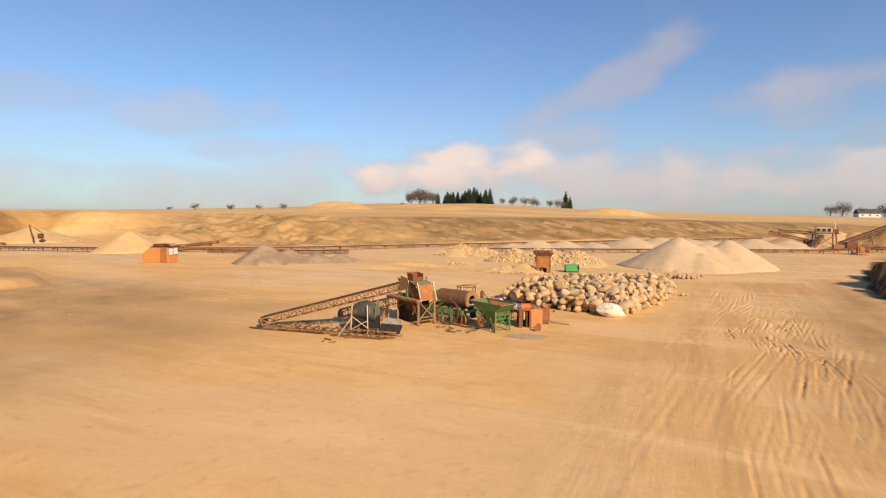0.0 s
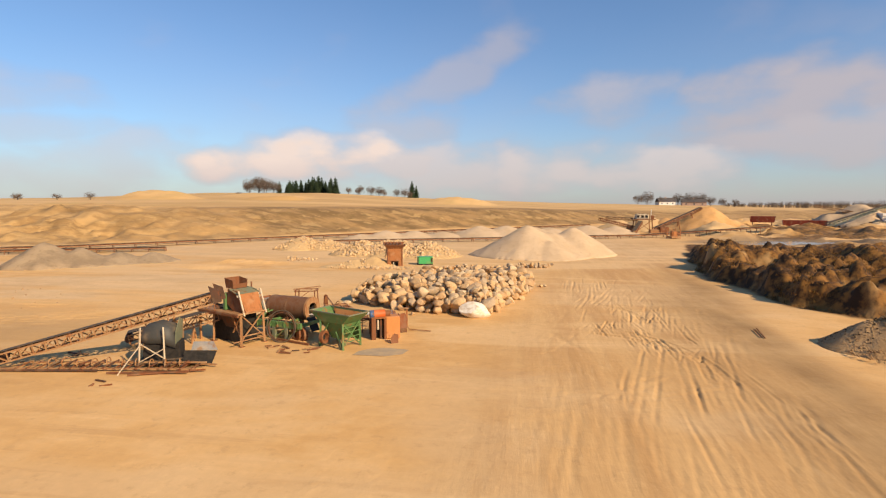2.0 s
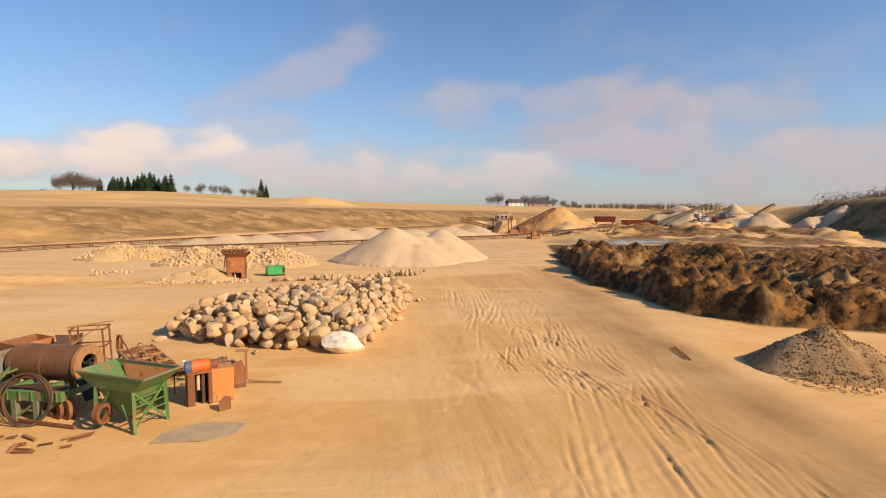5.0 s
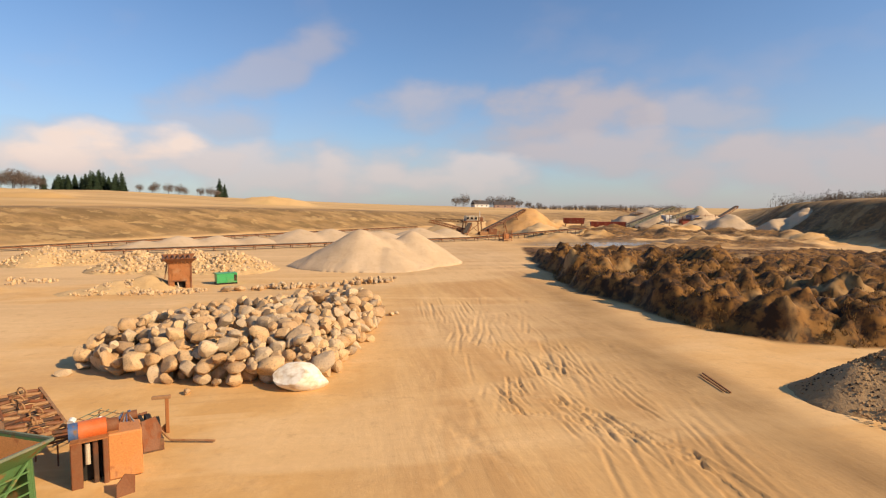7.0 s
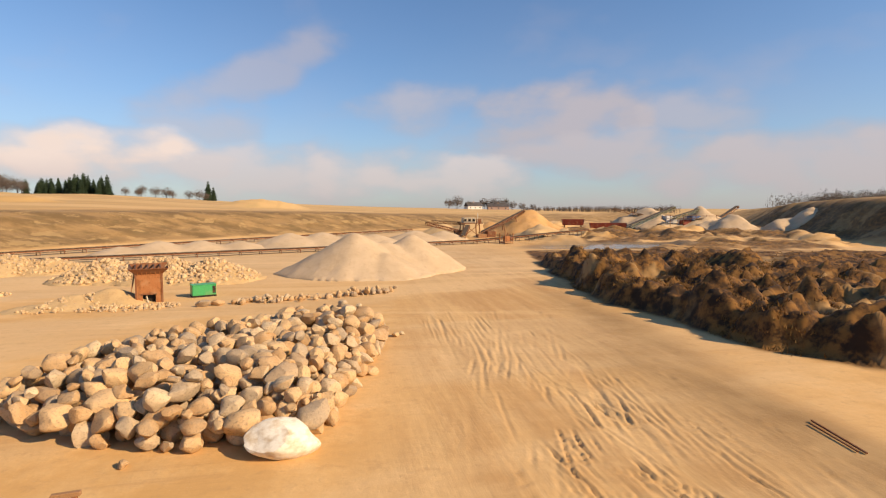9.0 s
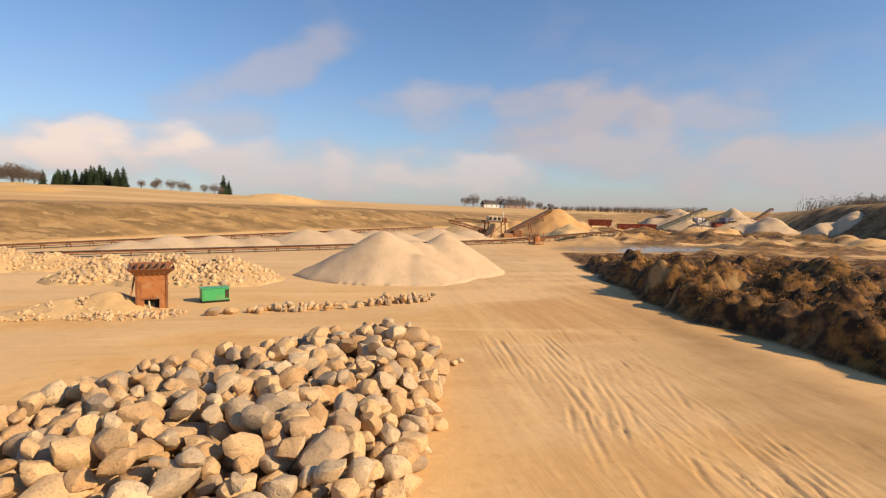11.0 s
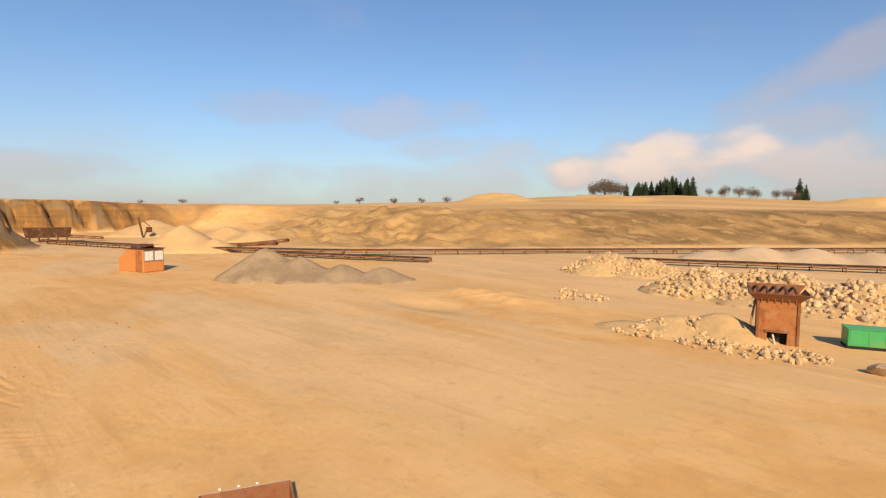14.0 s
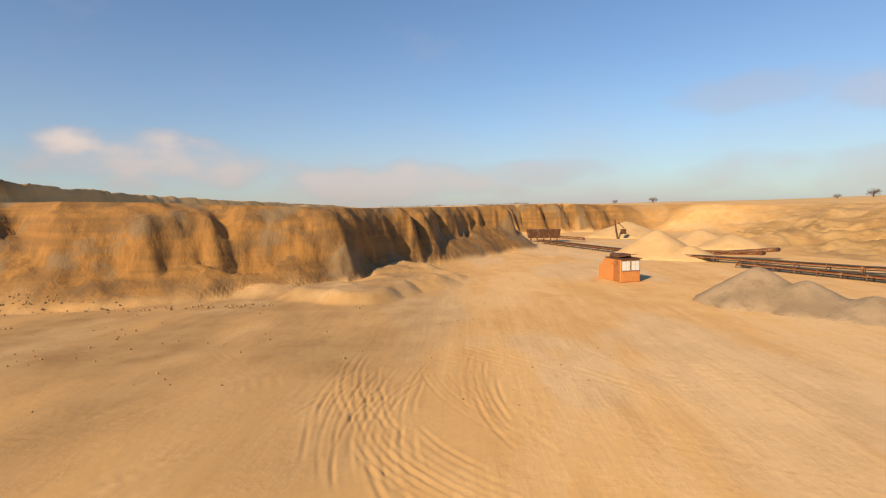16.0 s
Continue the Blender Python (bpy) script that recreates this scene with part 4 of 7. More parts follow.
heap("gravel_pile", 10, 82, ((-1.5, 0, 4.5, 0.58), (5.2, 2.5, 4.2, 0.66), (1.8, 1, 3.5, 0.5), (-4.5, 1, 2.7, 0.5), (1.5, -3, 2.4, 0.5)), 15, GRAVEL_PALE,
     "large pale pile of screened gravel on the sand", step=0.4, seed=3)
heap("gravel_pile", -14, 120, ((-8, -3, 1.9, 0.34), (-2, -1, 1.8, 0.34), (4, 1, 1.5, 0.3), (-13, -5, 1.2, 0.3)), 19, GRAVEL_PALE, "long low pale gravel heap behind the belt conveyor", step=0.7, seed=5)
heap("gravel_pile", 4, 128, ((-6, -2, 2.6, 0.34), (0, 0, 2.7, 0.36), (6, 1, 2.5, 0.36), (10, 3, 2.2, 0.36)), 19, GRAVEL_PALE, "long pale gravel heap behind the belt conveyor", step=0.7, seed=6)
heap("gravel_pile", 24, 140, ((0, 0, 2.4, 0.35), (8, 6, 2.0, 0.35)), 16, GRAVEL_PALE, "pale gravel heap near the sorting plant", step=0.8, seed=7)
heap("gravel_pile", -49, 60.5, ((-1.5, -1, 3.0, 0.66), (1.6, 1.0, 2.2, 0.6), (5, 3.5, 1.5, 0.5), (8, 6, 1.2, 0.45), (-3.2, -0.5, 1.8, 0.6)), 13, GRAVEL_GREY, "grey gravel pile beside a long conveyor", step=0.4, seed=8)
heap("gravel_pile", 26.3, 31.4, ((0.4, 0.4, 1.95, 0.76), (-0.7, 0.6, 1.5, 0.76), (1.2, -0.3, 1.4, 0.66)), 5, GRAVEL_BROWN, "small brown stony gravel heap at the roadside", step=0.16, rough=0.10, seed=9, grain=3)
heap("sand_pile", -91, 66, ((0, 0, 4.2, 0.62), (5, 3, 2.0, 0.5), (-4, 3, 1.4, 0.4)), 12, SAND_HEAP, "pale sand cone beside the conveyor line", "sand pile", step=0.6, seed=10)
heap("sand_pile", -112, 82, ((0, 0, 3.2, 0.5), (8, 2, 2.6, 0.45)), 16, SAND_HEAP, "pale sand heaps below the far face", "sand pile", step=0.8, seed=12)
heap("sand_pile", -146, 78, ((0, 0, 4.0, 0.4), (-9, 4, 3.0, 0.36)), 20, SAND_HEAP, "fallen sand below the far cut face", "sand pile", step=1.0, seed=13)
heap("sand_pile", 58, 160, ((0, 0, 6.6, 0.62), (-9, 4, 3.6, 0.5)), 18, SAND_ORANGE, "tall orange sand cone under a stacker belt", "sand pile", step=0.8, seed=14)
heap("sand_pile", 44, 166, ((0, 0, 4.4, 0.5), (-7, 5, 3.2, 0.45)), 16, SAND_HEAP, "pale sand heap at the sorting plant", "sand pile", step=0.8, seed=15)
heap("sand_pile", 56, 146, ((0, 0, 2.2, 0.3), (9, 4, 1.8, 0.3)), 18, SAND_HEAP, "low sand bank in front of the sand cone", "sand pile", step=0.8, seed=16)
heap("gravel_pile", 118, 196, ((0, 0, 7.4, 0.55), (16, -6, 6.5, 0.5)), 28, GRAVEL_PALE, "pale gravel cones at the far washing plant", step=1.2, seed=17)
heap("gravel_pile", 128, 166, ((0, 0, 4.5, 0.45), (10, -9, 3.6, 0.42)), 20, GRAVEL_PALE, "pale gravel heap beyond the pond", step=1.0, seed=18)
heap("sand_pile", -11.2, 65.0, ((0.6, 0.9, 1.2, 0.5), (-1.4, -0.2, 0.8, 0.34), (-3.0, -1.2, 0.4, 0.25)), 6, SAND_STONY, "ramp of stony sand beside the feed hopper", "sand pile", step=0.25, seed=19)


def rubble(name, x, y, spots, count, lo, hi, label, seed, peaks=(), material=None):
    """Broken stones strewn over spots of x, y, radius and height, or over the skin of a heap with these peaks."""
    rng = random.Random(seed)
    bm = B()
    base = B()
    bmesh.ops.create_icosphere(base, subdivisions=1, radius=0.5)
    shape = [v.co.copy() for v in base.verts]
    faces = [[v.index for v in f.verts] for f in base.faces]
    base.free()
    for _ in range(count):
        sx, sy, r, h = rng.choice(spots)
        a, q = rng.uniform(0, 6.283), math.sqrt(rng.random())
        px, py = sx + r * q * math.cos(a), sy + r * q * math.sin(a)
        if peaks:
            sx, sy, ph, slope = rng.choice(peaks)
            r = 1.05 * ph / slope * q
            px, py = sx + r * math.cos(a), sy + r * math.sin(a)
        size = rng.uniform(lo, hi) * (0.8 + 0.5 * rng.random())
        top = max(hh * max(0.0, 1 - math.hypot(px - ax, py - ay) / rr) for ax, ay, rr, hh in spots)
        if peaks:
            top = max(0.0, max(ph + 0.2 - math.sqrt(0.06 + (math.hypot(px - ax, py - ay) * sl) ** 2) for ax, ay, ph, sl in peaks))
        turn = Euler((rng.uniform(0, 6), rng.uniform(0, 6), rng.uniform(0, 6))).to_matrix()
        made = []
        for p in shape:
            v = Vector((p.x * rng.uniform(0.85, 1.3), p.y * rng.uniform(0.75, 1.1), p.z * rng.uniform(0.6, 0.95)))
            v = turn @ v * size
            made.append(bm.verts.new((px + v.x, py + v.y, ground_fast(x + px, y + py) + top + size * 0.18 + v.z)))
        for f in faces:
            bm.faces.new([made[k] for k in f])
    data = bpy.data.meshes.new(name)
    bm.to_mesh(data)
    bm.free()
    data.materials.append(material or RUBBLE_STONE)
    ob = new(name, data)
    ob.location = (x, y, 0)
    return tagged(ob, label, "rubble", kind="stuff")


heap("rubble_mound", -10.5, 80, ((-6, 1, 1.9, 0.42), (0, 0, 2.1, 0.42), (4.5, -1, 2.0, 0.45), (-2, 1.5, 2.0, 0.4)), 11, SAND_STONY, "mound of sandy broken stone behind the hopper", "rubble mound", step=0.4, seed=21)
rubble("rubble", -10.5, 80, ((-6, 1, 4.6, 1.8), (0, 0, 5, 2.0), (4.5, -1, 4.6, 1.9), (-2, 1.5, 5, 1.9), (4, -3, 3.5, 0.6)), 1500, 0.22, 0.55, "broken tan stones covering a mound", 31, ((-6, 1, 1.9, 0.42), (0, 0, 2.1, 0.42), (4.5, -1, 2.0, 0.45), (-2, 1.5, 2.0, 0.4)))
heap("rubble_mound", -28, 89, ((-1.5, 0, 2.0, 0.42), (2.5, 0.5, 1.5, 0.38)), 8, SAND_STONY, "small mound of sandy stone by the conveyor", "rubble mound", step=0.4, seed=22)
rubble("rubble", -28, 89, ((-1.5, 0, 4.6, 1.9), (2.5, 0.5, 4, 1.4)), 420, 0.2, 0.45, "tan broken stones covering a small mound", 32, ((-1.5, 0, 2.0, 0.42), (2.5, 0.5, 1.5, 0.38)))
rubble("rubble", -10.5, 63.0, ((-1.2, 2.0, 1.8, 0.95), (-2.5, 1.2, 1.8, 0.7), (2.2, -0.2, 1.6, 0.02), (3.8, 0.2, 1.6, 0.02), (-3.2, 0.2, 1.8, 0.3), (0.2, 0.0, 1.6, 0.1)), 420, 0.10, 0.32, "loose stones scattered round the rusty hopper", 33)
rubble("rubble", 26.3, 31.4, ((0, 0, 2.4, 1.7), (-1.5, -1, 2.2, 0.4), (0.5, -1.5, 2.6, 0.3), (-1.4, 0.6, 2.4, 0.9)), 1500, 0.04, 0.12, "loose brown and tan stones on the roadside gravel heap", 34, ((0.4, 0.4, 1.95, 0.76), (-0.7, 0.6, 1.5, 0.76), (1.2, -0.3, 1.4, 0.66), (-0.6, -1.4, 0.5, 0.25)), RUBBLE_BROWN)
# the heap's shaded flank is darkened by stones of near-black colour
rubble("rubble", 26.3, 31.4, ((-0.9, 0.9, 1.4, 1.0), (-0.3, 0.3, 1.1, 1.3)), 260, 0.05, 0.12, "stones coloured dark for the shade on the roadside heap's flank", 38, ((-0.7, 0.6, 1.5, 0.76), (-0.2, 0.5, 1.7, 0.76)), GRAVEL_SHADE)
rubble("rubble", -23, 70.5, ((0, 0, 1.5, 0.1), (2, 1, 1.2, 0.1), (-1.5, 2.5, 1, 0.05)), 45, 0.2, 0.4, "few flat stones lying on the sand", 35)

rubble("fallen_clods", -49.6, 6, tuple((0.2 - 0.20 * k, -14 + 2.6 * k, 1.3, 0.02) for k in range(11)), 150, 0.08, 0.28, "crumbled brown clods along the foot of the cut face", 36, (), RUBBLE_BROWN)
rubble("fallen_clods", -40, 8, ((0, 0, 8, 0.0), (6, 9, 9, 0.0), (-6, 16, 7, 0.0), (4, 28, 9, 0.0)), 150, 0.05, 0.16, "scattered small clods and stones on the sand", 37, (), RUBBLE_BROWN)


def stone_row():
    rng = random.Random(41)
    for k in range(120):
        s = rng.random()
        x = -1.4 + 12.8 * s + rng.gauss(0, 0.15)
        y = 63.6 + 3.8 * s**1.6 + rng.gauss(0, 0.42)
        size = rng.uniform(0.3, 0.62)
        ob = new("stone", rng.choice(COBBLES))
        ob.matrix_basis = Matrix.LocRotScale((x, y, ground_fast(x, y) + size * (0.28 + (0.4 if rng.random() < 0.2 else 0))), Euler((rng.uniform(0, 6), rng.uniform(0, 6), rng.uniform(0, 6))), (size,) * 3)
        tagged(ob, "small tan stone in a row of stones", "stone", "stones in the row")
    for x, y, size in ((-3.3, 62.4, 1.0), (-2.4, 62.9, 0.8), (9.3, 50.2, 0.45), (9.7, 50.6, 0.35), (7.5, 43.9, 0.6), (-5.5, 40.1, 0.5), (0.2, 36.9, 0.35)):
        ob = new("stone", rng.choice(COBBLES))
        ob.matrix_basis = Matrix.LocRotScale((x, y, ground_fast(x, y) + size * 0.25), Euler((0, 0.1, rng.uniform(0, 6))), (size * 1.2, size, size * 0.8))
        tagged(ob, "single tan stone lying on the sand", "stone", "loose stones")


stone_row()

# ---- pond ----
bm = B()
bmesh.ops.create_circle(bm, cap_ends=True, segments=48, radius=1.0)
bmesh.ops.transform(bm, matrix=Matrix.Translation((59, 116, -0.08)) @ Matrix(((1, 0.35 * 9.5 / 18, 0, 0), (0, 1, 0, 0), (0, 0, 1, 0), (0, 0, 0, 1))) @ Matrix.Diagonal((18, 9.5, 1, 1)), verts=bm.verts)
k = Mat("pond water", 0.12)
k.b.inputs["Specular IOR Level"].default_value = 0.5
WATER = k.done((0.16, 0.15, 0.13), k.bump(k.noise(1.5, 3), 0.05, 0.02))
data = bpy.data.meshes.new("water")
bm.to_mesh(data)
bm.free()
data.materials.append(WATER)
tagged(new("water", data), "still grey pond on the pit floor", "pond", kind="structure")


# ---- the old sorting line in the middle of the pit ----
def lattice_side(bm, a, b, up, depth, bays, chord=0.07, web=0.045):
    a, b, up = Vector(a), Vector(b), Vector(up).normalized() * depth
    beam(bm, a, b, chord), beam(bm, a + up, b + up, chord)
    for k in range(bays):
        p, q = a.lerp(b, k / bays), a.lerp(b, (k + 1) / bays)
        beam(bm, p, p + up, web)
        beam(bm, p, q + up, web) if k % 2 else beam(bm, p + up, q, web)
    beam(bm, b, b + up, web)
    return bm


def truss_conveyor(m, length, rise, width, depth, label, bays=14, belt=True, feet=()):
    """An inclined lattice conveyor that starts at the thing's origin and runs along its x."""
    top = thing("truss_conveyor", m, label, "conveyor")
    a, b = Vector((0, 0, 0.25)), Vector((length, 0, rise))
    up = (b - a).cross(Vector((0, 1, 0))).normalized() * -1
    if up.z < 0:
        up = -up
    for side in (-1, 1):
        off = Vector((0, side * width / 2, 0))
        part("side_girder", lattice_side(B(), a + off, b + off, up, depth, bays), RUST_PALE, top)
    for k in range(bays + 1):
        p = a.lerp(b, k / bays)
        part("cross_bar", beam(B(), p + Vector((0, -width / 2, 0)), p + Vector((0, width / 2, 0)), 0.05), RUST, top)
    if belt:
        e = Vector((0, width * 0.42, 0))
        lift = up * (depth + 0.1)
        part("belt", slab(B(), (a + lift - e, b + lift - e, b + lift + e, a + lift + e), 0.025), RUBBER, top, "worn black rubber belt")
        for k in range(bays + 1):
            p = a.lerp(b, k / bays) + up * (depth + 0.05)
            part("idler_roller", pipe(B(), p - e, p + e, 0.045, 8), RUST_DARK, top)
    for name, p, r in (("tail_drum", a + up * depth * 0.6, 0.2), ("head_drum", b + up * depth * 0.7, 0.24)):
        part(name, pipe(B(), p - Vector((0, width * 0.48, 0)), p + Vector((0, width * 0.48, 0)), r, 16), RUST_DARK, top, smooth_angle=40)
    for side in (-1, 1):
        off = Vector((0, side * (width / 2 + 0.04), 0))
        head = slab(B(), (b + off, b + off + (b - a).normalized() * 0.4, b + off + (b - a).normalized() * 0.4 + up * 0.6, b + off + up * 0.9), 0.02)
        part("head_plate", head, RUST_DARK, top)
    for s in feet:
        p = a.lerp(b, s)
        for side in (-1, 1):
            q = Vector((p.x + 0.15 * side, side * width * 0.6, -0.1))
            part("support_leg", beam(B(), q, p + Vector((0, side * width / 2, 0)), 0.08), RUST_PALE, top)
        part("support_brace", beam(B(), (p.x, -width * 0.6, 0.15), p + Vector((0, width * 0.5, -0.1)), 0.05), RUST_PALE, top)
    return top


def toward(x, y, x2, y2, z=0.0):
    return pose(x, y, ground_fast(x, y) + z, 0, 0, math.degrees(math.atan2(y2 - y, x2 - x)))


truss_conveyor(toward(-16.2, 22.6, -7.3, 25.6), 9.4, 2.75, 0.85, 0.42, "long rusty lattice conveyor rising from the sand", 18, True, (0.78,))
truss_conveyor(toward(-12.8, 26.6, -9.2, 29.2), 4.3, 1.15, 0.95, 0.5, "short rusty lattice conveyor leading to the screen tower", 8, True, (0.7,))


def fallen_conveyor():
    m = toward(-15.9, 22.5, -6.9, 23.5)
    top = thing("conveyor_frame", m, "fallen rusty conveyor frame with bent idler brackets on sand", "conveyor")
    for side, z, l0, l1 in ((-0.35, 0.12, 0, 9.0), (0.35, 0.2, 0.4, 8.6), (0.05, 0.3, 3.0, 9.3), (-0.7, 0.08, 5.2, 8.8)):
        part("rail", beam(B(), (l0, side, z), (l1, side + 0.1, z + 0.05), 0.09, 0.06), RUST_PALE if z > 0.1 else RUST, top)
    rng = random.Random(3)
    for k in range(17):
        x = 0.8 + k * 0.5
        part("cross_bar", beam(B(), (x, -0.42, 0.17), (x + 0.08, 0.45, 0.22), 0.05), RUST, top)
    for k in range(10):
        x = 2.2 + k * 0.66
        bm = B()
        hoop(bm, pose(x, 0, 0.33 + rng.uniform(-0.03, 0.05), 90, rng.uniform(-15, 15), rng.uniform(60, 120)), 0.2, 0.028, 14, 6)
        part("idler_bracket", bm, RUST_PALE, top)
        part("idler_roller", pipe(B(), (x + 0.2, -0.32, 0.3), (x + 0.25, 0.34, 0.34), 0.05, 8), RUST_DARK, top)
    part("loose_pipe", pipe(B(), (-1.0, -0.5, 0.08), (4.6, -0.45, 0.1), 0.05, 8), RUST_DARK, top)
    part("loose_pipe", pipe(B(), (6.3, -0.95, 0.06), (9.4, -0.2, 0.12), 0.04, 8), RUST, top)
    part("loose_bar", beam(B(), (6.8, 0.9, 0.1), (9.6, 0.5, 0.14), 0.07), RUST_PALE, top)


fallen_conveyor()


def feed_hood():
    m = pose(-9.2, 24.1, ground_fast(-9.2, 24.1), 0, 0, 22)
    top = thing("feed_hopper", m, "dark riveted feed hood on thin pale legs above a belt", "hopper")
    bm = B()
    # half-barrel hood with open underside
    rings = []
    for x in (-0.75, -0.5, 0.1, 0.75):
        ring = []
        for k in range(13):
            a = math.pi * k / 12
            s = 0.6 if x == -0.75 else (0.85 if x == -0.5 else 1.0)
            ring.append((x, 0.62 * s * math.cos(a), 1.15 + 1.0 * s * math.sin(a) ** 0.8 - (0.25 if x > 0.5 else 0)))
        rings.append([bm.verts.new(p) for p in ring])
    for r in range(3):
        for k in range(12):
            bm.faces.new((rings[r][k], rings[r][k + 1], rings[r + 1][k + 1], rings[r + 1][k]))
    bm.faces.new(rings[0])
    hood = part("hood", bm, SOOT, top, "dark grey curved sheet", 35)
    mod = hood.modifiers.new("wall", "SOLIDIFY")
    mod.thickness = 0.03
    part("side_plate", slab(B(), ((0.75, -0.62, 1.1), (0.78, 0.62, 1.1), (0.82, 0.62, 2.0), (0.8, 0.1, 2.2), (0.78, -0.62, 1.7)), 0.03), GREEN_GREY, top)
    for x, y, lean in ((-0.8, -0.75, 0.1), (0.35, -0.95, -0.05), (-0.8, 0.7, 0.0), (0.8, 0.7, 0.0)):
        part("leg", beam(B(), (x, y, -0.05), (x + lean, y * 0.85, 1.95), 0.06), TRUNK_PAINT if y < 0 else RUST_PALE, top)
    for a, b in (((-0.8, -0.75, 0.35), (0.35, -0.95, 1.0)), ((-0.7, -0.7, 1.2), (0.35, -0.9, 0.5)), ((-1.5, -1.35, 0.0), (-0.75, -0.7, 1.1))):
        part("brace", beam(B(), a, b, 0.04), TRUNK_PAINT, top)
    # black box put in where the hood's underside lies in shadow
    part("chute", box(B(), -0.65, 0.9, -0.5, 0.5, 0.35, 1.12, bevel=0.03), BLACK_GAP, top, "black box for the shade under the hood")
    part("belt", slab(B(), ((-0.9, -0.55, 0.32), (1.9, -0.5, 0.42), (1.9, 0.5, 0.42), (-0.9, 0.55, 0.32)), 0.06), RUBBER, top)
    for x in (-0.6, 0.2, 1.0, 1.7):
        part("idler_roller", pipe(B(), (x, -0.55, 0.24), (x, 0.55, 0.24), 0.07, 10), RUST_DARK, top)
    part("skirt_plate", slab(B(), ((1.0, -0.7, 0.15), (2.3, -0.75, 0.1), (2.5, -0.5, 0.65), (1.1, -0.5, 0.75)), 0.02), BLACK_GAP, top)
    part("skirt_plate", slab(B(), ((1.2, 0.3, 0.5), (2.4, 0.4, 0.45), (2.2, 0.5, 0.85), (1.3, 0.5, 0.9)), 0.02), GREY_STEEL, top)


feed_hood()


def screen_tower():
    m = pose(-7.9, 28.75, ground_fast(-7.9, 28.75) + 0.28, 0, 0, -25.5)
    top = thing("screen_tower", m, "rusty vibrating screen on a braced platform with railing", "screening machine")
    for x in (-1.2, 1.2):
        for y in (-0.7, 0.7):
            part("leg", beam(B(), (x * 1.02, y * 1.05, -0.42), (x, y, 1.45), 0.11), RUST_PALE, top)
            part("foot_plate", box(B(), x * 1.02 - 0.14, x * 1.02 + 0.14, y * 1.05 - 0.14, y * 1.05 + 0.14, -0.34, -0.26), RUST, top)
    for a, b in (((1.2, -0.7, 0.05), (1.2, 0.7, 1.4)), ((1.2, 0.7, 0.05), (1.2, -0.7, 1.4)), ((1.2, -0.7, 0.1), (0.35, -0.7, 1.4)), ((1.2, -0.7, 1.4), (0.5, -0.7, 0.4)),
                 ((-1.2, 0.7, 0.1), (1.2, 0.7, 1.35)), ((1.2, -0.72, 0.25), (1.2, 0.72, 0.25)), ((1.2, -1.2, 0.02), (1.25, 0.9, 0.04))):
        part("brace", beam(B(), a, b, 0.08, 0.05), RUST_PALE, top)
    part("platform", box(B(), -2.3, 1.32, -0.95, 0.85, 1.42, 1.5, bevel=0.01), RUST_PALE, top, "dusty checker-plate deck")
    for y in (-0.95, 0.85):
        part("deck_beam", beam(B(), (-2.3, y, 1.38), (1.32, y, 1.38), 0.09, 0.12), RUST, top)
    for x in (-2.2, -1.5, -0.8):
        part("rail_post", beam(B(), (x, -0.92, 1.5), (x, -0.92, 2.15), 0.035), RUST_PALE, top)
    for z in (1.85, 2.15):
        part("handrail", pipe(B(), (-2.2, -0.92, z), (-0.8, -0.92, z), 0.025, 8), RUST_PALE, top)
    # inclined screen box with rust-brown discharge plate
    bm = B()
    slab(bm, ((1.28, -0.45, 1.5), (1.28, 0.6, 1.5), (0.8, 0.7, 2.45), (0.8, -0.5, 2.45)), 0.04)
    part("discharge_plate", bm, RUST_ORANGE, top, "orange-brown rusted plate")
    for y in (-0.5, 0.7):
        part("cheek_plate", slab(B(), ((1.3, y, 1.5), (0.7, y, 2.6), (-0.15, y, 2.7), (-0.25, y, 1.85), (0.3, y, 1.5)), 0.03), GREEN_GREY if y > 0 else RUST, top)
    part("screen_deck", slab(B(), ((-0.3, -0.48, 2.0), (-0.3, 0.68, 2.0), (1.0, 0.68, 1.85), (1.0, -0.48, 1.85)), 0.05), RUST_DARK, top)
    part("cover_plate", slab(B(), ((0.78, -0.6, 2.45), (0.78, 0.8, 2.45), (0.1, 0.8, 2.66), (0.1, -0.6, 2.66)), 0.05), GREEN_GREY, top, "faded green cover plate")
    part("cover_plate", slab(B(), ((0.85, -0.65, 2.3), (0.85, 0.85, 2.3), (0.8, 0.85, 2.42), (0.8, -0.65, 2.42)), 0.05), TRUNK_PAINT, top)
    for y in (-0.6, 0.78):
        part("strut", beam(B(), (1.36, y, 1.35), (0.9, y, 2.65), 0.08, 0.06), TRUNK_PAINT, top, "pale strut")
    # motor and back gear
    part("motor", pipe(B(), (-0.55, -0.4, 1.85), (-0.55, 0.25, 1.85), 0.17, 14), GREEN, top, smooth_angle=40)
    part("gear_guard", box(B(), -0.5, -0.28, -0.6, -0.1, 1.5, 2.45, bevel=0.04), GREEN, top)
    # top feed box, open upwards
    bm = B()
    for c in (((-0.42, -0.42, 2.7), (0.2, -0.42, 2.7), (0.24, -0.46, 3.15), (-0.48, -0.46, 3.25)), ((-0.42, 0.42, 2.7), (0.2, 0.42, 2.7), (0.24, 0.46, 3.15), (-0.48, 0.46, 3.25)),
              ((-0.42, -0.42, 2.7), (-0.42, 0.42, 2.7), (-0.48, 0.46, 3.25), (-0.48, -0.46, 3.25)), ((0.2, -0.42, 2.7), (0.2, 0.42, 2.7), (0.24, 0.46, 2.95), (0.24, -0.46, 2.95))):
        slab(bm, c, 0.025)
    part("feed_box", bm, RUST, top)
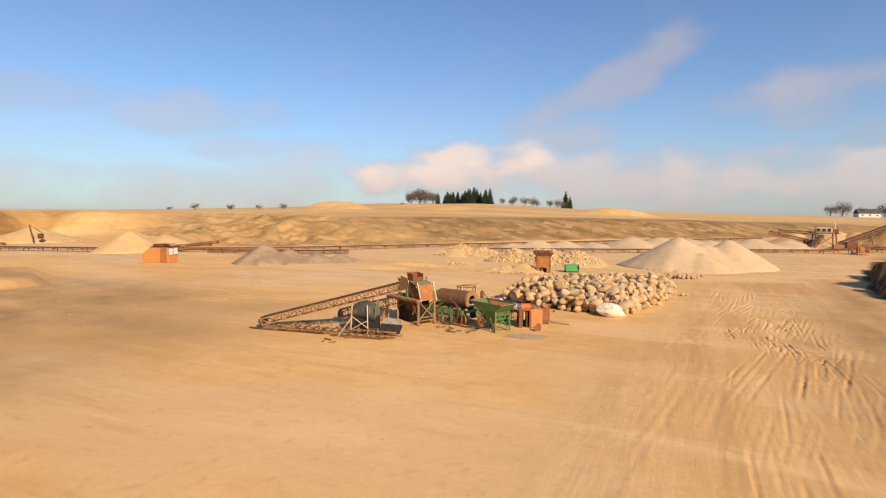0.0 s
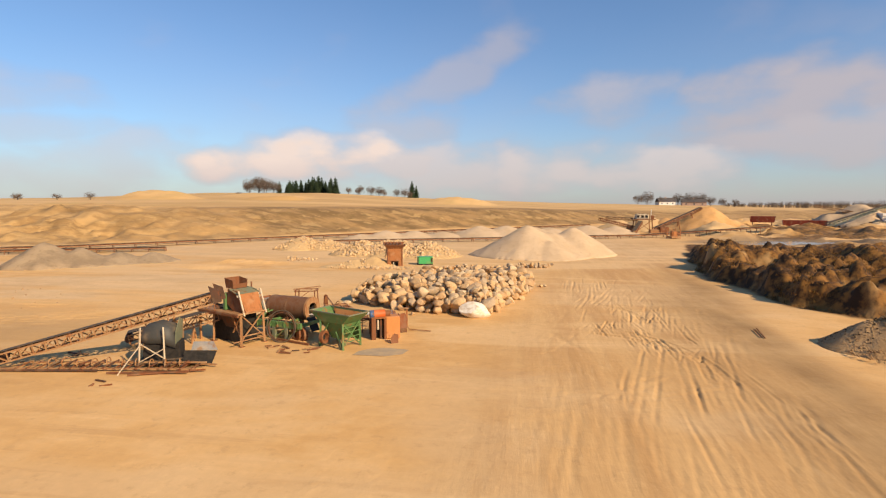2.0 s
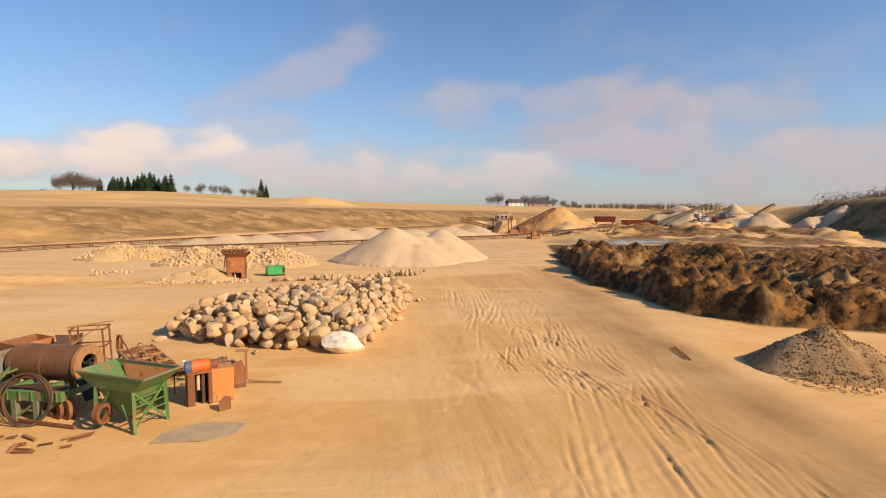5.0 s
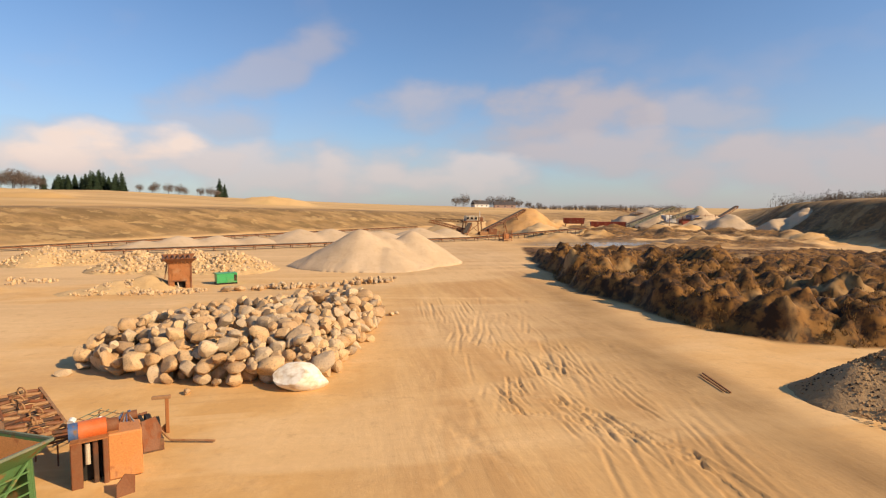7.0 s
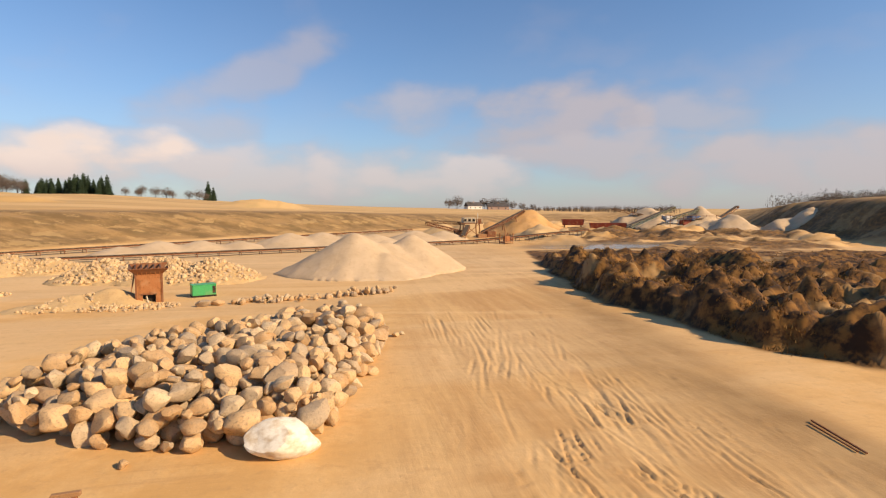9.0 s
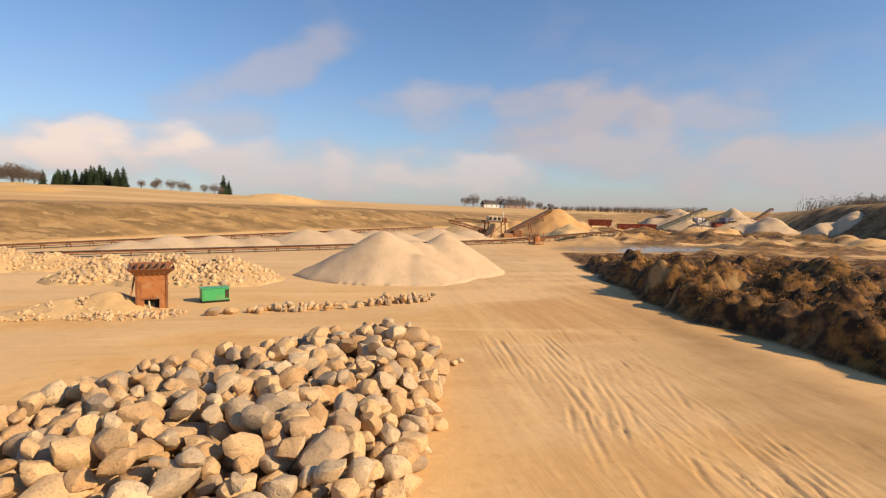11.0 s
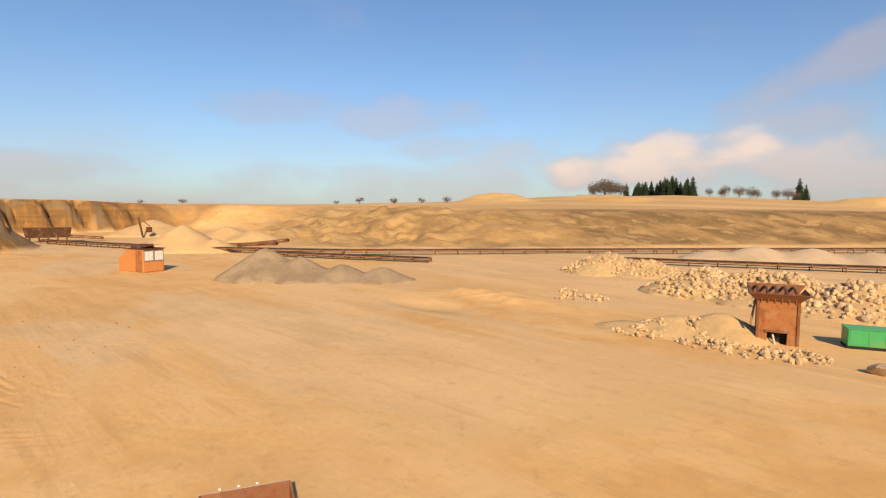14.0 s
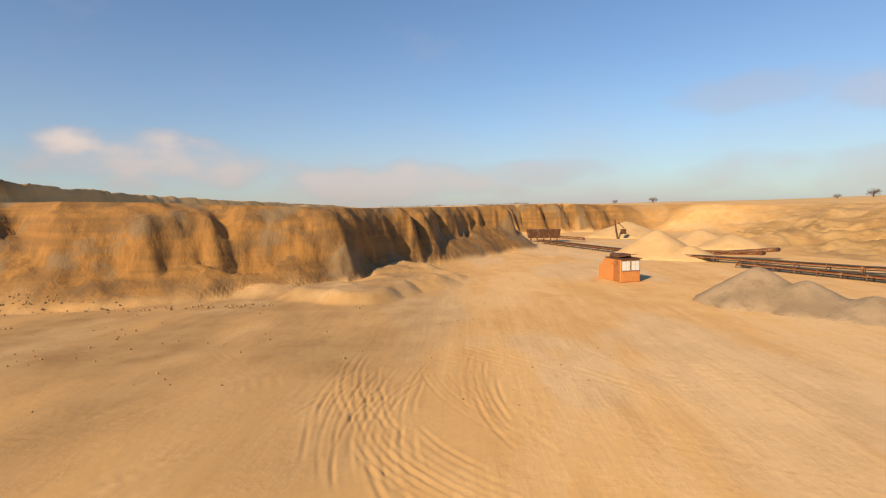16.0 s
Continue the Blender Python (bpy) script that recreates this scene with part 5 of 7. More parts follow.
    part("side_post", beam(B(), (0.15, 0.78, 2.5), (0.15, 0.78, 2.95), 0.06), RUST, top)
    part("lower_chute", slab(B(), ((-1.0, -0.6, 1.4), (0.7, -0.6, 1.4), (0.4, -0.3, 0.45), (-0.6, -0.3, 0.45)), 0.04), RUST_DARK, top)
    part("lower_chute", slab(B(), ((-1.0, 0.6, 1.4), (0.7, 0.6, 1.4), (0.4, 0.3, 0.45), (-0.6, 0.3, 0.45)), 0.04), BLACK_GAP, top)
    part("lower_chute", slab(B(), ((-1.0, -0.6, 1.4), (-1.0, 0.6, 1.4), (-0.6, 0.3, 0.45), (-0.6, -0.3, 0.45)), 0.04), BLACK_GAP, top)
    # added black box that stands for the deep shade below the platform
    part("deck_shade_box", box(B(), -1.9, 0.6, -0.35, 0.75, -0.3, 1.38, bevel=0.05), BLACK_GAP, top, "black box added for the shade under the deck")
    part("side_leg", beam(B(), (-2.2, -0.9, -0.4), (-2.2, -0.9, 1.4), 0.1), RUST_PALE, top)
    return top


screen_tower()


def trommel():
    m = pose(-5.9, 30.2, ground_fast(-5.9, 30.2), 0, 0, -14.5)
    top = thing("trommel", m, "rusty steel drum on a green wheeled steel chassis", "trommel")
    a, b = (-1.75, 1.15, 1.42), (1.05, 1.15, 1.42)
    part("drum", tube_shell(B(), a, b, 0.67, 0.04, 40), DRUM, top, "brown rusted drum shell", 40)
    for x in (-1.6, -0.4):
        part("riding_ring", tube_shell(B(), (x - 0.06, 1.15, 1.42), (x + 0.06, 1.15, 1.42), 0.685, 0.06, 40), DRUM, top, smooth_angle=40)
    part("end_ring", tube_shell(B(), (0.98, 1.15, 1.42), (1.12, 1.15, 1.42), 0.72, 0.34, 40), RUST_PALE, top, "dusty annular end plate", 40)
    for k in range(3):
        c = math.radians(120 * k + 20)
        part("spoke", beam(B(), (0.95, 1.15, 1.42), (0.95, 1.15 + 0.5 * math.cos(c), 1.42 + 0.5 * math.sin(c)), 0.07), BLACK_GAP, top)
    part("shaft", pipe(B(), (-2.4, 1.15, 1.42), (1.2, 1.15, 1.42), 0.09, 12), BLACK_GAP, top)
    part("outlet_lip", slab(B(), ((1.1, 0.75, 1.16), (1.55, 0.75, 1.2), (1.55, 1.35, 1.2), (1.1, 1.35, 1.16)), 0.05), WHITE_PAINT, top, "pale outlet lip")
    part("outlet_chute", slab(B(), ((1.3, 0.3, 1.1), (1.75, 0.2, 0.35), (1.85, 0.75, 0.35), (1.4, 0.9, 1.15)), 0.04), BLACK_GAP, top)
    # chassis
    for y in (-0.75, 1.75):
        part("side_beam", box(B(), -2.3, 1.75, y - 0.08, y + 0.08, 0.68, 1.02, bevel=0.015), GREEN, top)
        for k in range(9):
            x = -2.2 + k * 0.47
            part("rib", box(B(), x, x + 0.04, y - 0.12, y - 0.08, 0.68, 1.02), GREEN, top)
    for x in (-2.2, -0.9, 0.4, 1.6):
        part("cross_beam", box(B(), x - 0.06, x + 0.06, -0.7, 1.7, 0.72, 0.9), GREEN, top)
    for x in (-2.1, -0.1, 0.75):
        for y in (-0.75, 1.7):
            part("post", box(B(), x - 0.1, x + 0.1, y - 0.09, y + 0.09, -0.12, 0.7, bevel=0.01), GREEN_GREY if x > -1 else GREEN, top)
    for a, b in (((-0.1, -0.76, 0.05), (0.75, -0.76, 0.65)), ((0.75, -0.76, 0.05), (1.5, -0.76, 0.66)), ((-2.1, -0.76, 0.1), (-1.2, -0.76, 0.66)), ((-1.9, -0.5, 1.0), (-1.2, 0.6, 1.35)), ((-1.2, -0.5, 1.0), (-1.6, 0.6, 1.4))):
        part("brace", beam(B(), a, b, 0.07), GREEN, top)
    part("tray", slab(B(), ((-2.2, -0.6, 1.02), (1.5, -0.6, 1.02), (1.2, 0.5, 0.75), (-2.0, 0.5, 0.75)), 0.03), RUST_DARK, top)
    part("drawbar", beam(B(), (0.3, -1.05, 0.1), (2.6, -1.25, 0.06), 0.09), RUST, top)
    for x in (1.15, 1.5):
        part("wheel", tube_shell(B(), (x, -0.55, 0.32), (x + 0.08, -0.32, 0.32), 0.42, 0.2, 24), RUST, top, smooth_angle=40)
    part("support_saddle", box(B(), -2.1, -1.9, 0.6, 1.7, 0.9, 1.0), GREEN, top)
    for x in (-1.6, -0.4):
        for y in (0.75, 1.55):
            part("support_roller", pipe(B(), (x - 0.1, y, 0.86), (x + 0.1, y, 0.86), 0.12, 12), RUST_DARK, top, smooth_angle=40)
    # feed end box
    part("feed_panel", slab(B(), ((-1.95, 0.4, 0.95), (-1.95, 1.9, 0.95), (-1.95, 1.9, 1.95), (-1.95, 0.4, 1.95)), 0.04), GREY_STEEL, top)


trommel()


def loops():
    m = pose(-5.55, 29.05, ground_fast(-5.5, 29.0), 0, 0, -12)
    top = thing("hose_coil", m, "coil of thick dark hose leaning on the green chassis", "hose")
    for k, (r, tilt) in enumerate(((0.84, 84), (0.80, 80), (0.87, 77))):
        part("hose_loop", hoop(B(), pose(0.03 * k, -0.06 * k, r * 0.98, tilt, 0, 4 * k), r, 0.034, 40, 8), RUST_DARK if k < 2 else RUBBER, top, smooth_angle=60)


loops()


def green_hopper():
    m = pose(-2.05, 28.65, ground_fast(-2.05, 28.65), 0, 0, -25.5)
    top = thing("hopper", m, "green steel feed hopper on cross-braced legs", "hopper")
    for x in (-0.8, 0.8):
        for y in (-0.63, 0.63):
            part("leg", beam(B(), (x * 1.06, y * 1.05, -0.1), (x, y, 1.42), 0.1), GREEN, top)
    for x in (-0.8, 0.8):
        for a, b in ((0.1, 1.35), (1.35, 0.1)):
            part("brace", beam(B(), (x, -0.63, a), (x, 0.63, b), 0.055), GREEN, top)
    for a, b in (((-0.8, -0.64, 0.5), (-0.2, -0.64, 1.3)), ((0.8, -0.64, 0.05), (0.3, -0.64, 0.9))):
        part("brace", beam(B(), a, b, 0.06), GREEN, top)
    # sloped body
    for c in (((-0.78, -0.62, 1.4), (0.78, -0.62, 1.4), (0.35, -0.28, 0.45), (-0.35, -0.28, 0.45)), ((-0.78, 0.62, 1.4), (0.78, 0.62, 1.4), (0.35, 0.28, 0.45), (-0.35, 0.28, 0.45)),
              ((0.78, -0.62, 1.4), (0.78, 0.62, 1.4), (0.35, 0.28, 0.45), (0.35, -0.28, 0.45)), ((-0.78, -0.62, 1.4), (-0.78, 0.62, 1.4), (-0.35, 0.28, 0.45), (-0.35, -0.28, 0.45))):
        part("sloped_plate", slab(B(), c, 0.025), GREEN, top)
    # flared upper skirt with a lip
    r0, r1 = ((-0.82, -0.66), (0.82, -0.66), (0.82, 0.66), (-0.82, 0.66)), ((-1.5, -0.76), (1.38, -0.76), (1.38, 0.76), (-1.5, 0.76))
    for k in range(4):
        p, q, r, s = r0[k], r0[(k + 1) % 4], r1[(k + 1) % 4], r1[k]
        part("skirt_plate", slab(B(), ((*p, 1.36), (*q, 1.36), (*r, 1.86), (*s, 1.86)), 0.03), GREEN, top)
        part("lip", beam(B(), (*s, 1.87), (*r, 1.87), 0.06), GREEN_GREY, top, "worn pale lip")
    part("liner", slab(B(), ((-1.1, 0.66, 1.8), (1.1, 0.66, 1.8), (0.5, 0.4, 1.0), (-0.5, 0.4, 1.0)), 0.02), ORANGE, top, "orange rusted inner plate")
    part("liner", slab(B(), ((1.12, -0.6, 1.8), (1.12, 0.6, 1.8), (0.5, 0.3, 1.0), (0.5, -0.3, 1.0)), 0.02), RUST, top)
    part("feeder_pulley", tube_shell(B(), (-0.55, -0.75, 0.55), (-0.35, -0.72, 0.55), 0.34, 0.12, 24), RUST, top, smooth_angle=40)
    for z in (0.35, 0.6, 0.85, 1.1):
        part("rung", beam(B(), (0.82, -0.6, z), (0.82, 0.6, z), 0.035), GREEN, top)
    part("back_panel", slab(B(), ((-0.8, 0.66, 0.3), (0.8, 0.66, 0.3), (0.8, 0.66, 1.35), (-0.8, 0.66, 1.35)), 0.02), GREEN, top)


green_hopper()


def roller_rack():
    m = toward(-1.7, 30.9, -4.7, 35.2)
    top = thing("roller_conveyor", m, "rusty roller conveyor section stacked behind the green hopper", "conveyor")
    for y in (-0.68, 0.68):
        part("rail", beam(B(), (-0.2, y, 0.78), (5.2, y, 0.92), 0.09, 0.13), RUST_PALE, top)
    for x in (0.1, 2.5, 4.9):
        for y in (-0.68, 0.68):
            part("leg", beam(B(), (x, y, -0.1), (x, y, 0.85), 0.08), RUST, top)
    for k in range(13):
        x = k * 0.42
        for y in (-0.42, 0.0, 0.42):
            rise = 0.05 * math.sin(k * 2.3 + y * 7)
            part("roller", pipe(B(), (x, y - 0.2, 0.93 + rise), (x + 0.05, y + 0.2, 0.93 - rise * 0.5), 0.06, 8), (RUST_DARK, RUST_PALE, RUST)[(k + int(y * 3)) % 3], top)
        if k % 2:
            part("idler_bracket", hoop(B(), pose(x + 0.2, 0.15 * math.sin(k), 1.02, 80, 0, 40 + 30 * math.sin(k * 1.7)), 0.17, 0.025, 12, 6), RUST_PALE, top)
        part("bracket", beam(B(), (x, -0.66, 0.84), (x, 0.66, 0.84), 0.05), RUST, top)
    part("end_post", beam(B(), (5.1, 0.6, 0.85), (5.15, 0.6, 1.65), 0.07), RUST_ORANGE, top)
    part("end_post", slab(B(), ((5.0, 0.5, 1.0), (5.2, 0.75, 1.0), (5.2, 0.7, 1.6), (5.1, 0.5, 1.6)), 0.03), RUST, top)
    part("tie_bar", beam(B(), (2.0, 0.66, 1.1), (5.1, 0.6, 1.6), 0.05), RUST, top)
    part("work_lamp", pipe(B(), (0.3, -0.62, 1.15), (0.42, -0.7, 1.2), 0.09, 14), WHITE_PAINT, top, "small pale round lamp")
    part("lamp_post", beam(B(), (0.35, -0.64, 0.85), (0.35, -0.64, 1.15), 0.04), RUST, top)


roller_rack()


def orange_cabinet():
    m = pose(-0.1, 30.6, ground_fast(-0.1, 30.6), 0, 0, 22)
    top = thing("machine_cabinet", m, "orange steel machine cabinet with a dark open bay", "cabinet")
    part("body", box(B(), 0.0, 0.8, -0.42, 0.45, 0.02, 1.26, bevel=0.04), ORANGE, top)
    part("bay_back", box(B(), -0.78, 0.0, -0.05, 0.45, 0.02, 1.15), BLACK_GAP, top)
    for x0, x1 in ((-0.8, -0.55), (-0.1, 0.02)):
        part("pillar", box(B(), x0, x1, -0.44, -0.05, -0.05, 1.2, bevel=0.02), RUST, top)
    part("inner_pillar", box(B(), -0.32, -0.2, -0.3, -0.05, 0.0, 1.15, bevel=0.02), RUST_DARK, top)
    part("hydraulic_ram", pipe(B(), (-0.43, -0.28, 0.55), (-0.43, -0.28, 1.1), 0.06, 10), TRUNK_PAINT, top)
    part("roof_plate", slab(B(), ((-0.8, -0.44, 1.19), (0.05, -0.44, 1.21), (0.0, 0.42, 1.25), (-0.76, 0.42, 1.24)), 0.04), RUST_ORANGE, top)
    tank = part("tank", pipe(B(), (-0.62, -0.02, 1.36), (0.0, 0.0, 1.37), 0.25, 24), RED_ORANGE, top, "bright red-orange drum", 40)
    part("tank_band", pipe(B(), (-0.84, -0.03, 1.36), (-0.62, -0.02, 1.36), 0.235, 24), BLUE, tank, "faded blue end", 40)
    part("tank_cap", pipe(B(), (0.0, 0.0, 1.37), (0.28, 0.0, 1.36), 0.19, 20), RUST, tank, smooth_angle=40)
    for k in range(7):
        a = Vector((0.12 + 0.09 * k, 0.42 - 0.03 * k, 1.24))
        part("control_rod", pipe(B(), a, a + Vector((0.25 - 0.06 * k, 0.2, 0.16 + 0.03 * (k % 3))), 0.016, 6), (GREY_STEEL, BLUE, RUST)[k % 3], top)
    part("curved_sheet", slab(B(), ((0.82, -0.3, 0.55), (1.2, -0.15, 0.5), (1.3, 0.0, 1.0), (1.15, 0.1, 1.35), (0.8, 0.0, 1.3)), 0.03), RUST, top)
    part("foot", box(B(), 0.05, 0.75, -0.35, 0.35, -0.06, 0.03), RUST_DARK, top)
    # loose plate that leans beside it
    m = pose(0.75, 29.45, ground_fast(0.75, 29.45), 0, 0, 30)
    lone = thing("steel_plate", m, "small rusty plate standing in the sand", "steel plate")
    part("plate", slab(B(), ((-0.22, 0, -0.05), (0.2, 0.05, -0.05), (0.22, 0.08, 0.45), (0.0, 0.1, 0.52), (-0.2, 0.06, 0.3)), 0.03), RUST, lone)


orange_cabinet()


def wire_rack():
    m = pose(-1.55, 32.4, ground_fast(-1.55, 32.4), 0, 0, 62)
    top = thing("wire_rack", m, "light green-grey rod rack with thin crossbars on sand", "rack")
    for y in (-0.4, -0.1, 0.2, 0.5):
        part("long_rod", pipe(B(), (-1.1, y, 0.62), (1.2, y + 0.05, 0.74), 0.018, 6), GREEN_GREY, top)
    for k in range(7):
        part("cross_rod", pipe(B(), (-1.0 + 0.34 * k, -0.46, 0.63 + 0.018 * k), (-0.98 + 0.34 * k, 0.56, 0.63 + 0.018 * k), 0.014, 6), GREEN_GREY if k % 2 else RUST_PALE, top)
    for x in (-0.95, 1.05):
        for y in (-0.38, 0.48):
            part("leg", pipe(B(), (x, y, -0.08), (x, y, 0.7), 0.022, 6), RUST, top)
    part("lamp", pipe(B(), (0.25, -0.42, 0.78), (0.3, -0.52, 0.84), 0.13, 16), WHITE_PAINT, top, "small pale round lamp", 40)


wire_rack()


def engine():
    m = pose(0.05, 32.0, ground_fast(0.0, 32.0), 0, 0, 25)
    top = thing("engine", m, "old green engine block on a steel skid", "engine")
    part("skid", box(B(), -0.7, 0.75, -0.35, 0.35, -0.03, 0.35, bevel=0.02), RUST_DARK, top)
    part("block", box(B(), -0.5, 0.5, -0.25, 0.25, 0.35, 0.85, bevel=0.04), GREEN, top)
    for x in (-0.35, -0.1, 0.15, 0.38):
        part("cylinder_head", box(B(), x - 0.09, x + 0.09, -0.2, 0.2, 0.85, 1.0, bevel=0.03), BLACK_GAP, top)
    part("exhaust_pipe", pipe(B(), (-0.4, 0.28, 0.9), (0.4, 0.3, 0.98), 0.05, 10), RUST, top)
    part("flywheel", pipe(B(), (0.55, 0, 0.6), (0.68, 0, 0.6), 0.3, 20), BLACK_GAP, top, smooth_angle=40)
    part("fuel_tank", pipe(B(), (-0.3, -0.1, 1.12), (0.1, -0.1, 1.15), 0.13, 14), RUST, top, smooth_angle=40)
    part("fuel_tank_cap", pipe(B(), (-0.1, -0.1, 1.24), (-0.1, -0.1, 1.3), 0.04, 8), BLUE, top)
    m = pose(0.6, 33.25, ground_fast(0.6, 33.25), 0, 0, 8)
    post = thing("steel_post", m, "rusty T-shaped steel post standing in sand", "post")
    part("upright", box(B(), -0.05, 0.05, -0.04, 0.04, -0.1, 1.15, bevel=0.01), RUST_ORANGE, post)
    part("crossbar", box(B(), -0.42, 0.12, -0.06, 0.06, 1.12, 1.22, bevel=0.01), RUST_PALE, post)
    part("gusset", slab(B(), ((0.0, 0, 0.0), (-0.3, 0.1, 0.05), (-0.05, 0.05, 0.3)), 0.03), RUST, post)
    m = toward(0.55, 32.6, 1.9, 32.05, 0.06)
    bar = thing("steel_pipe", m, "bent rusty pipe lying on the sand", "pipe")
    part("pipe_length", pipe(B(), (0, 0, 0.35), (0.4, 0, 0.03), 0.035, 8), RUST_PALE, bar)
    part("pipe_length", pipe(B(), (0.4, 0, 0.03), (1.7, 0.3, 0.0), 0.035, 8), RUST_PALE, bar)


engine()


def rust_box():
    m = toward(-12.2, 38.5, -11.4, 40.3)
    top = thing("chute_box", m, "open rusty steel chute box lying on sand", "steel box")
    part("side_plate", slab(B(), ((0, 0.35, 0.0), (1.9, 0.35, 0.0), (1.9, 0.5, 0.46), (0, 0.5, 0.46)), 0.04), RUST, top)
    part("side_plate", slab(B(), ((0, -0.75, 0.0), (1.9, -0.75, 0.0), (1.9, -0.8, 0.40), (0, -0.8, 0.40)), 0.04), RUST_ORANGE, top)
    part("end_plate", slab(B(), ((1.9, -0.75, 0.0), (1.9, 0.35, 0.0), (1.92, 0.5, 0.46), (1.92, -0.8, 0.40)), 0.04), RUST_ORANGE, top)
    part("end_plate", slab(B(), ((0, -0.75, 0.0), (0, 0.35, 0.0), (0, 0.5, 0.46), (0, -0.8, 0.40)), 0.04), RUST, top)
    part("floor_plate", slab(B(), ((0, -0.75, 0.03), (1.9, -0.75, 0.03), (1.9, 0.35, 0.03), (0, 0.35, 0.03)), 0.04), RUST_ORANGE, top)
    part("flange", slab(B(), ((-0.05, 0.5, 0.46), (1.95, 0.5, 0.46), (1.95, 0.64, 0.39), (-0.05, 0.64, 0.39)), 0.03), GREY_STEEL, top, "shiny worn flange")
    for x in (0.4, 0.8, 1.2):
        part("bolt", pipe(B(), (x, 0.68, 0.41), (x, 0.7, 0.45), 0.03, 6), WHITE_PAINT, top)
    m = pose(-9.9, 39.7, ground_fast(-9.9, 39.7), 0, 0, 40)
    lid = thing("steel_plate", m, "dark bent steel plate leaning on the chute box", "steel plate")
    part("plate", slab(B(), ((-0.5, -0.4, 0.0), (0.5, -0.45, 0.0), (0.7, 0.1, 0.5), (0.3, 0.3, 0.40), (-0.5, 0.3, 0.55)), 0.04), RUST_DARK, lid)


rust_box()


def stand_frame():
    m = pose(-7.0, 36.1, ground_fast(-7.0, 36.1), 0, 0, 10)
    top = thing("steel_stand", m, "rusty open steel stand behind the drum", "stand")
    for x in (-0.7, 0.7):
        for y in (-0.5, 0.5):
            part("post", beam(B(), (x, y, -0.1), (x * 0.9, y, 1.75), 0.07), RUST, top)
    for z in (0.9, 1.7):
        for a, b in (((-0.7, -0.5), (0.7, -0.5)), ((-0.7, 0.5), (0.7, 0.5)), ((-0.7, -0.5), (-0.7, 0.5)), ((0.7, -0.5), (0.7, 0.5))):
            part("rail", beam(B(), (*a, z), (*b, z), 0.06), RUST, top)
    part("brace", beam(B(), (-0.7, -0.5, 1.0), (0.6, -0.5, 1.9), 0.05), RUST_PALE, top)
    part("top_bar", beam(B(), (-0.9, 0.0, 1.75), (0.95, 0.1, 1.95), 0.06), RUST_PALE, top)


stand_frame()


def scrap():
    rng = random.Random(9)
    for x, y, count, reach in ((-4.1, 27.0, 9, 0.9), (-5.6, 27.6, 4, 0.4), (-12.2, 27.9, 5, 0.8), (-10.2, 21.2, 4, 0.7), (-14.0, 25.0, 4, 0.7)):
        top = thing("scrap_iron", pose(x, y, ground_fast(x, y)), "tangle of bent rusty bars on the sand", "scrap iron", "scrap on the pit floor")
        for _ in range(count):
            a = Vector((rng.uniform(-reach, reach), rng.uniform(-reach, reach) * 0.6, rng.uniform(0.0, 0.1)))
            w = rng.uniform(0, 3.14)
            b = a + Vector((math.cos(w), math.sin(w) * 0.6, rng.uniform(-0.02, 0.2))) * rng.uniform(0.3, reach)
            part("bar", beam(B(), a, b, rng.choice((0.04, 0.06, 0.09)), 0.05), rng.choice((RUST, RUST_PALE, RUST_DARK)), top)
    m = pose(0.4, 27.6, ground_fast(0.4, 27.6) + 0.03, 0, 0, 8)
    top = thing("rubber_sheet", m, "flat grey sheet lying dusty on the sand", "sheet")
    bm = B()
    slab(bm, ((-1.3, -0.55, 0), (0.4, -0.75, 0), (1.2, -0.4, 0), (1.45, 0.35, 0), (0.3, 0.75, 0), (-0.5, 0.6, 0), (-1.1, 0.1, 0)), 0.02)
    part("sheet", bm, WET, top)
    top = thing("steel_bar", toward(21.1, 33.4, 21.7, 35.7, 0.05), "two rusty bars lying side by side on the road", "steel bar")
    part("bar", beam(B(), (0, 0, 0), (2.4, 0.1, 0.02), 0.05, 0.05), RUST, top)
    part("bar", beam(B(), (0.1, 0.18, 0), (2.1, 0.3, 0.02), 0.04, 0.04), RUST, top)


scrap()


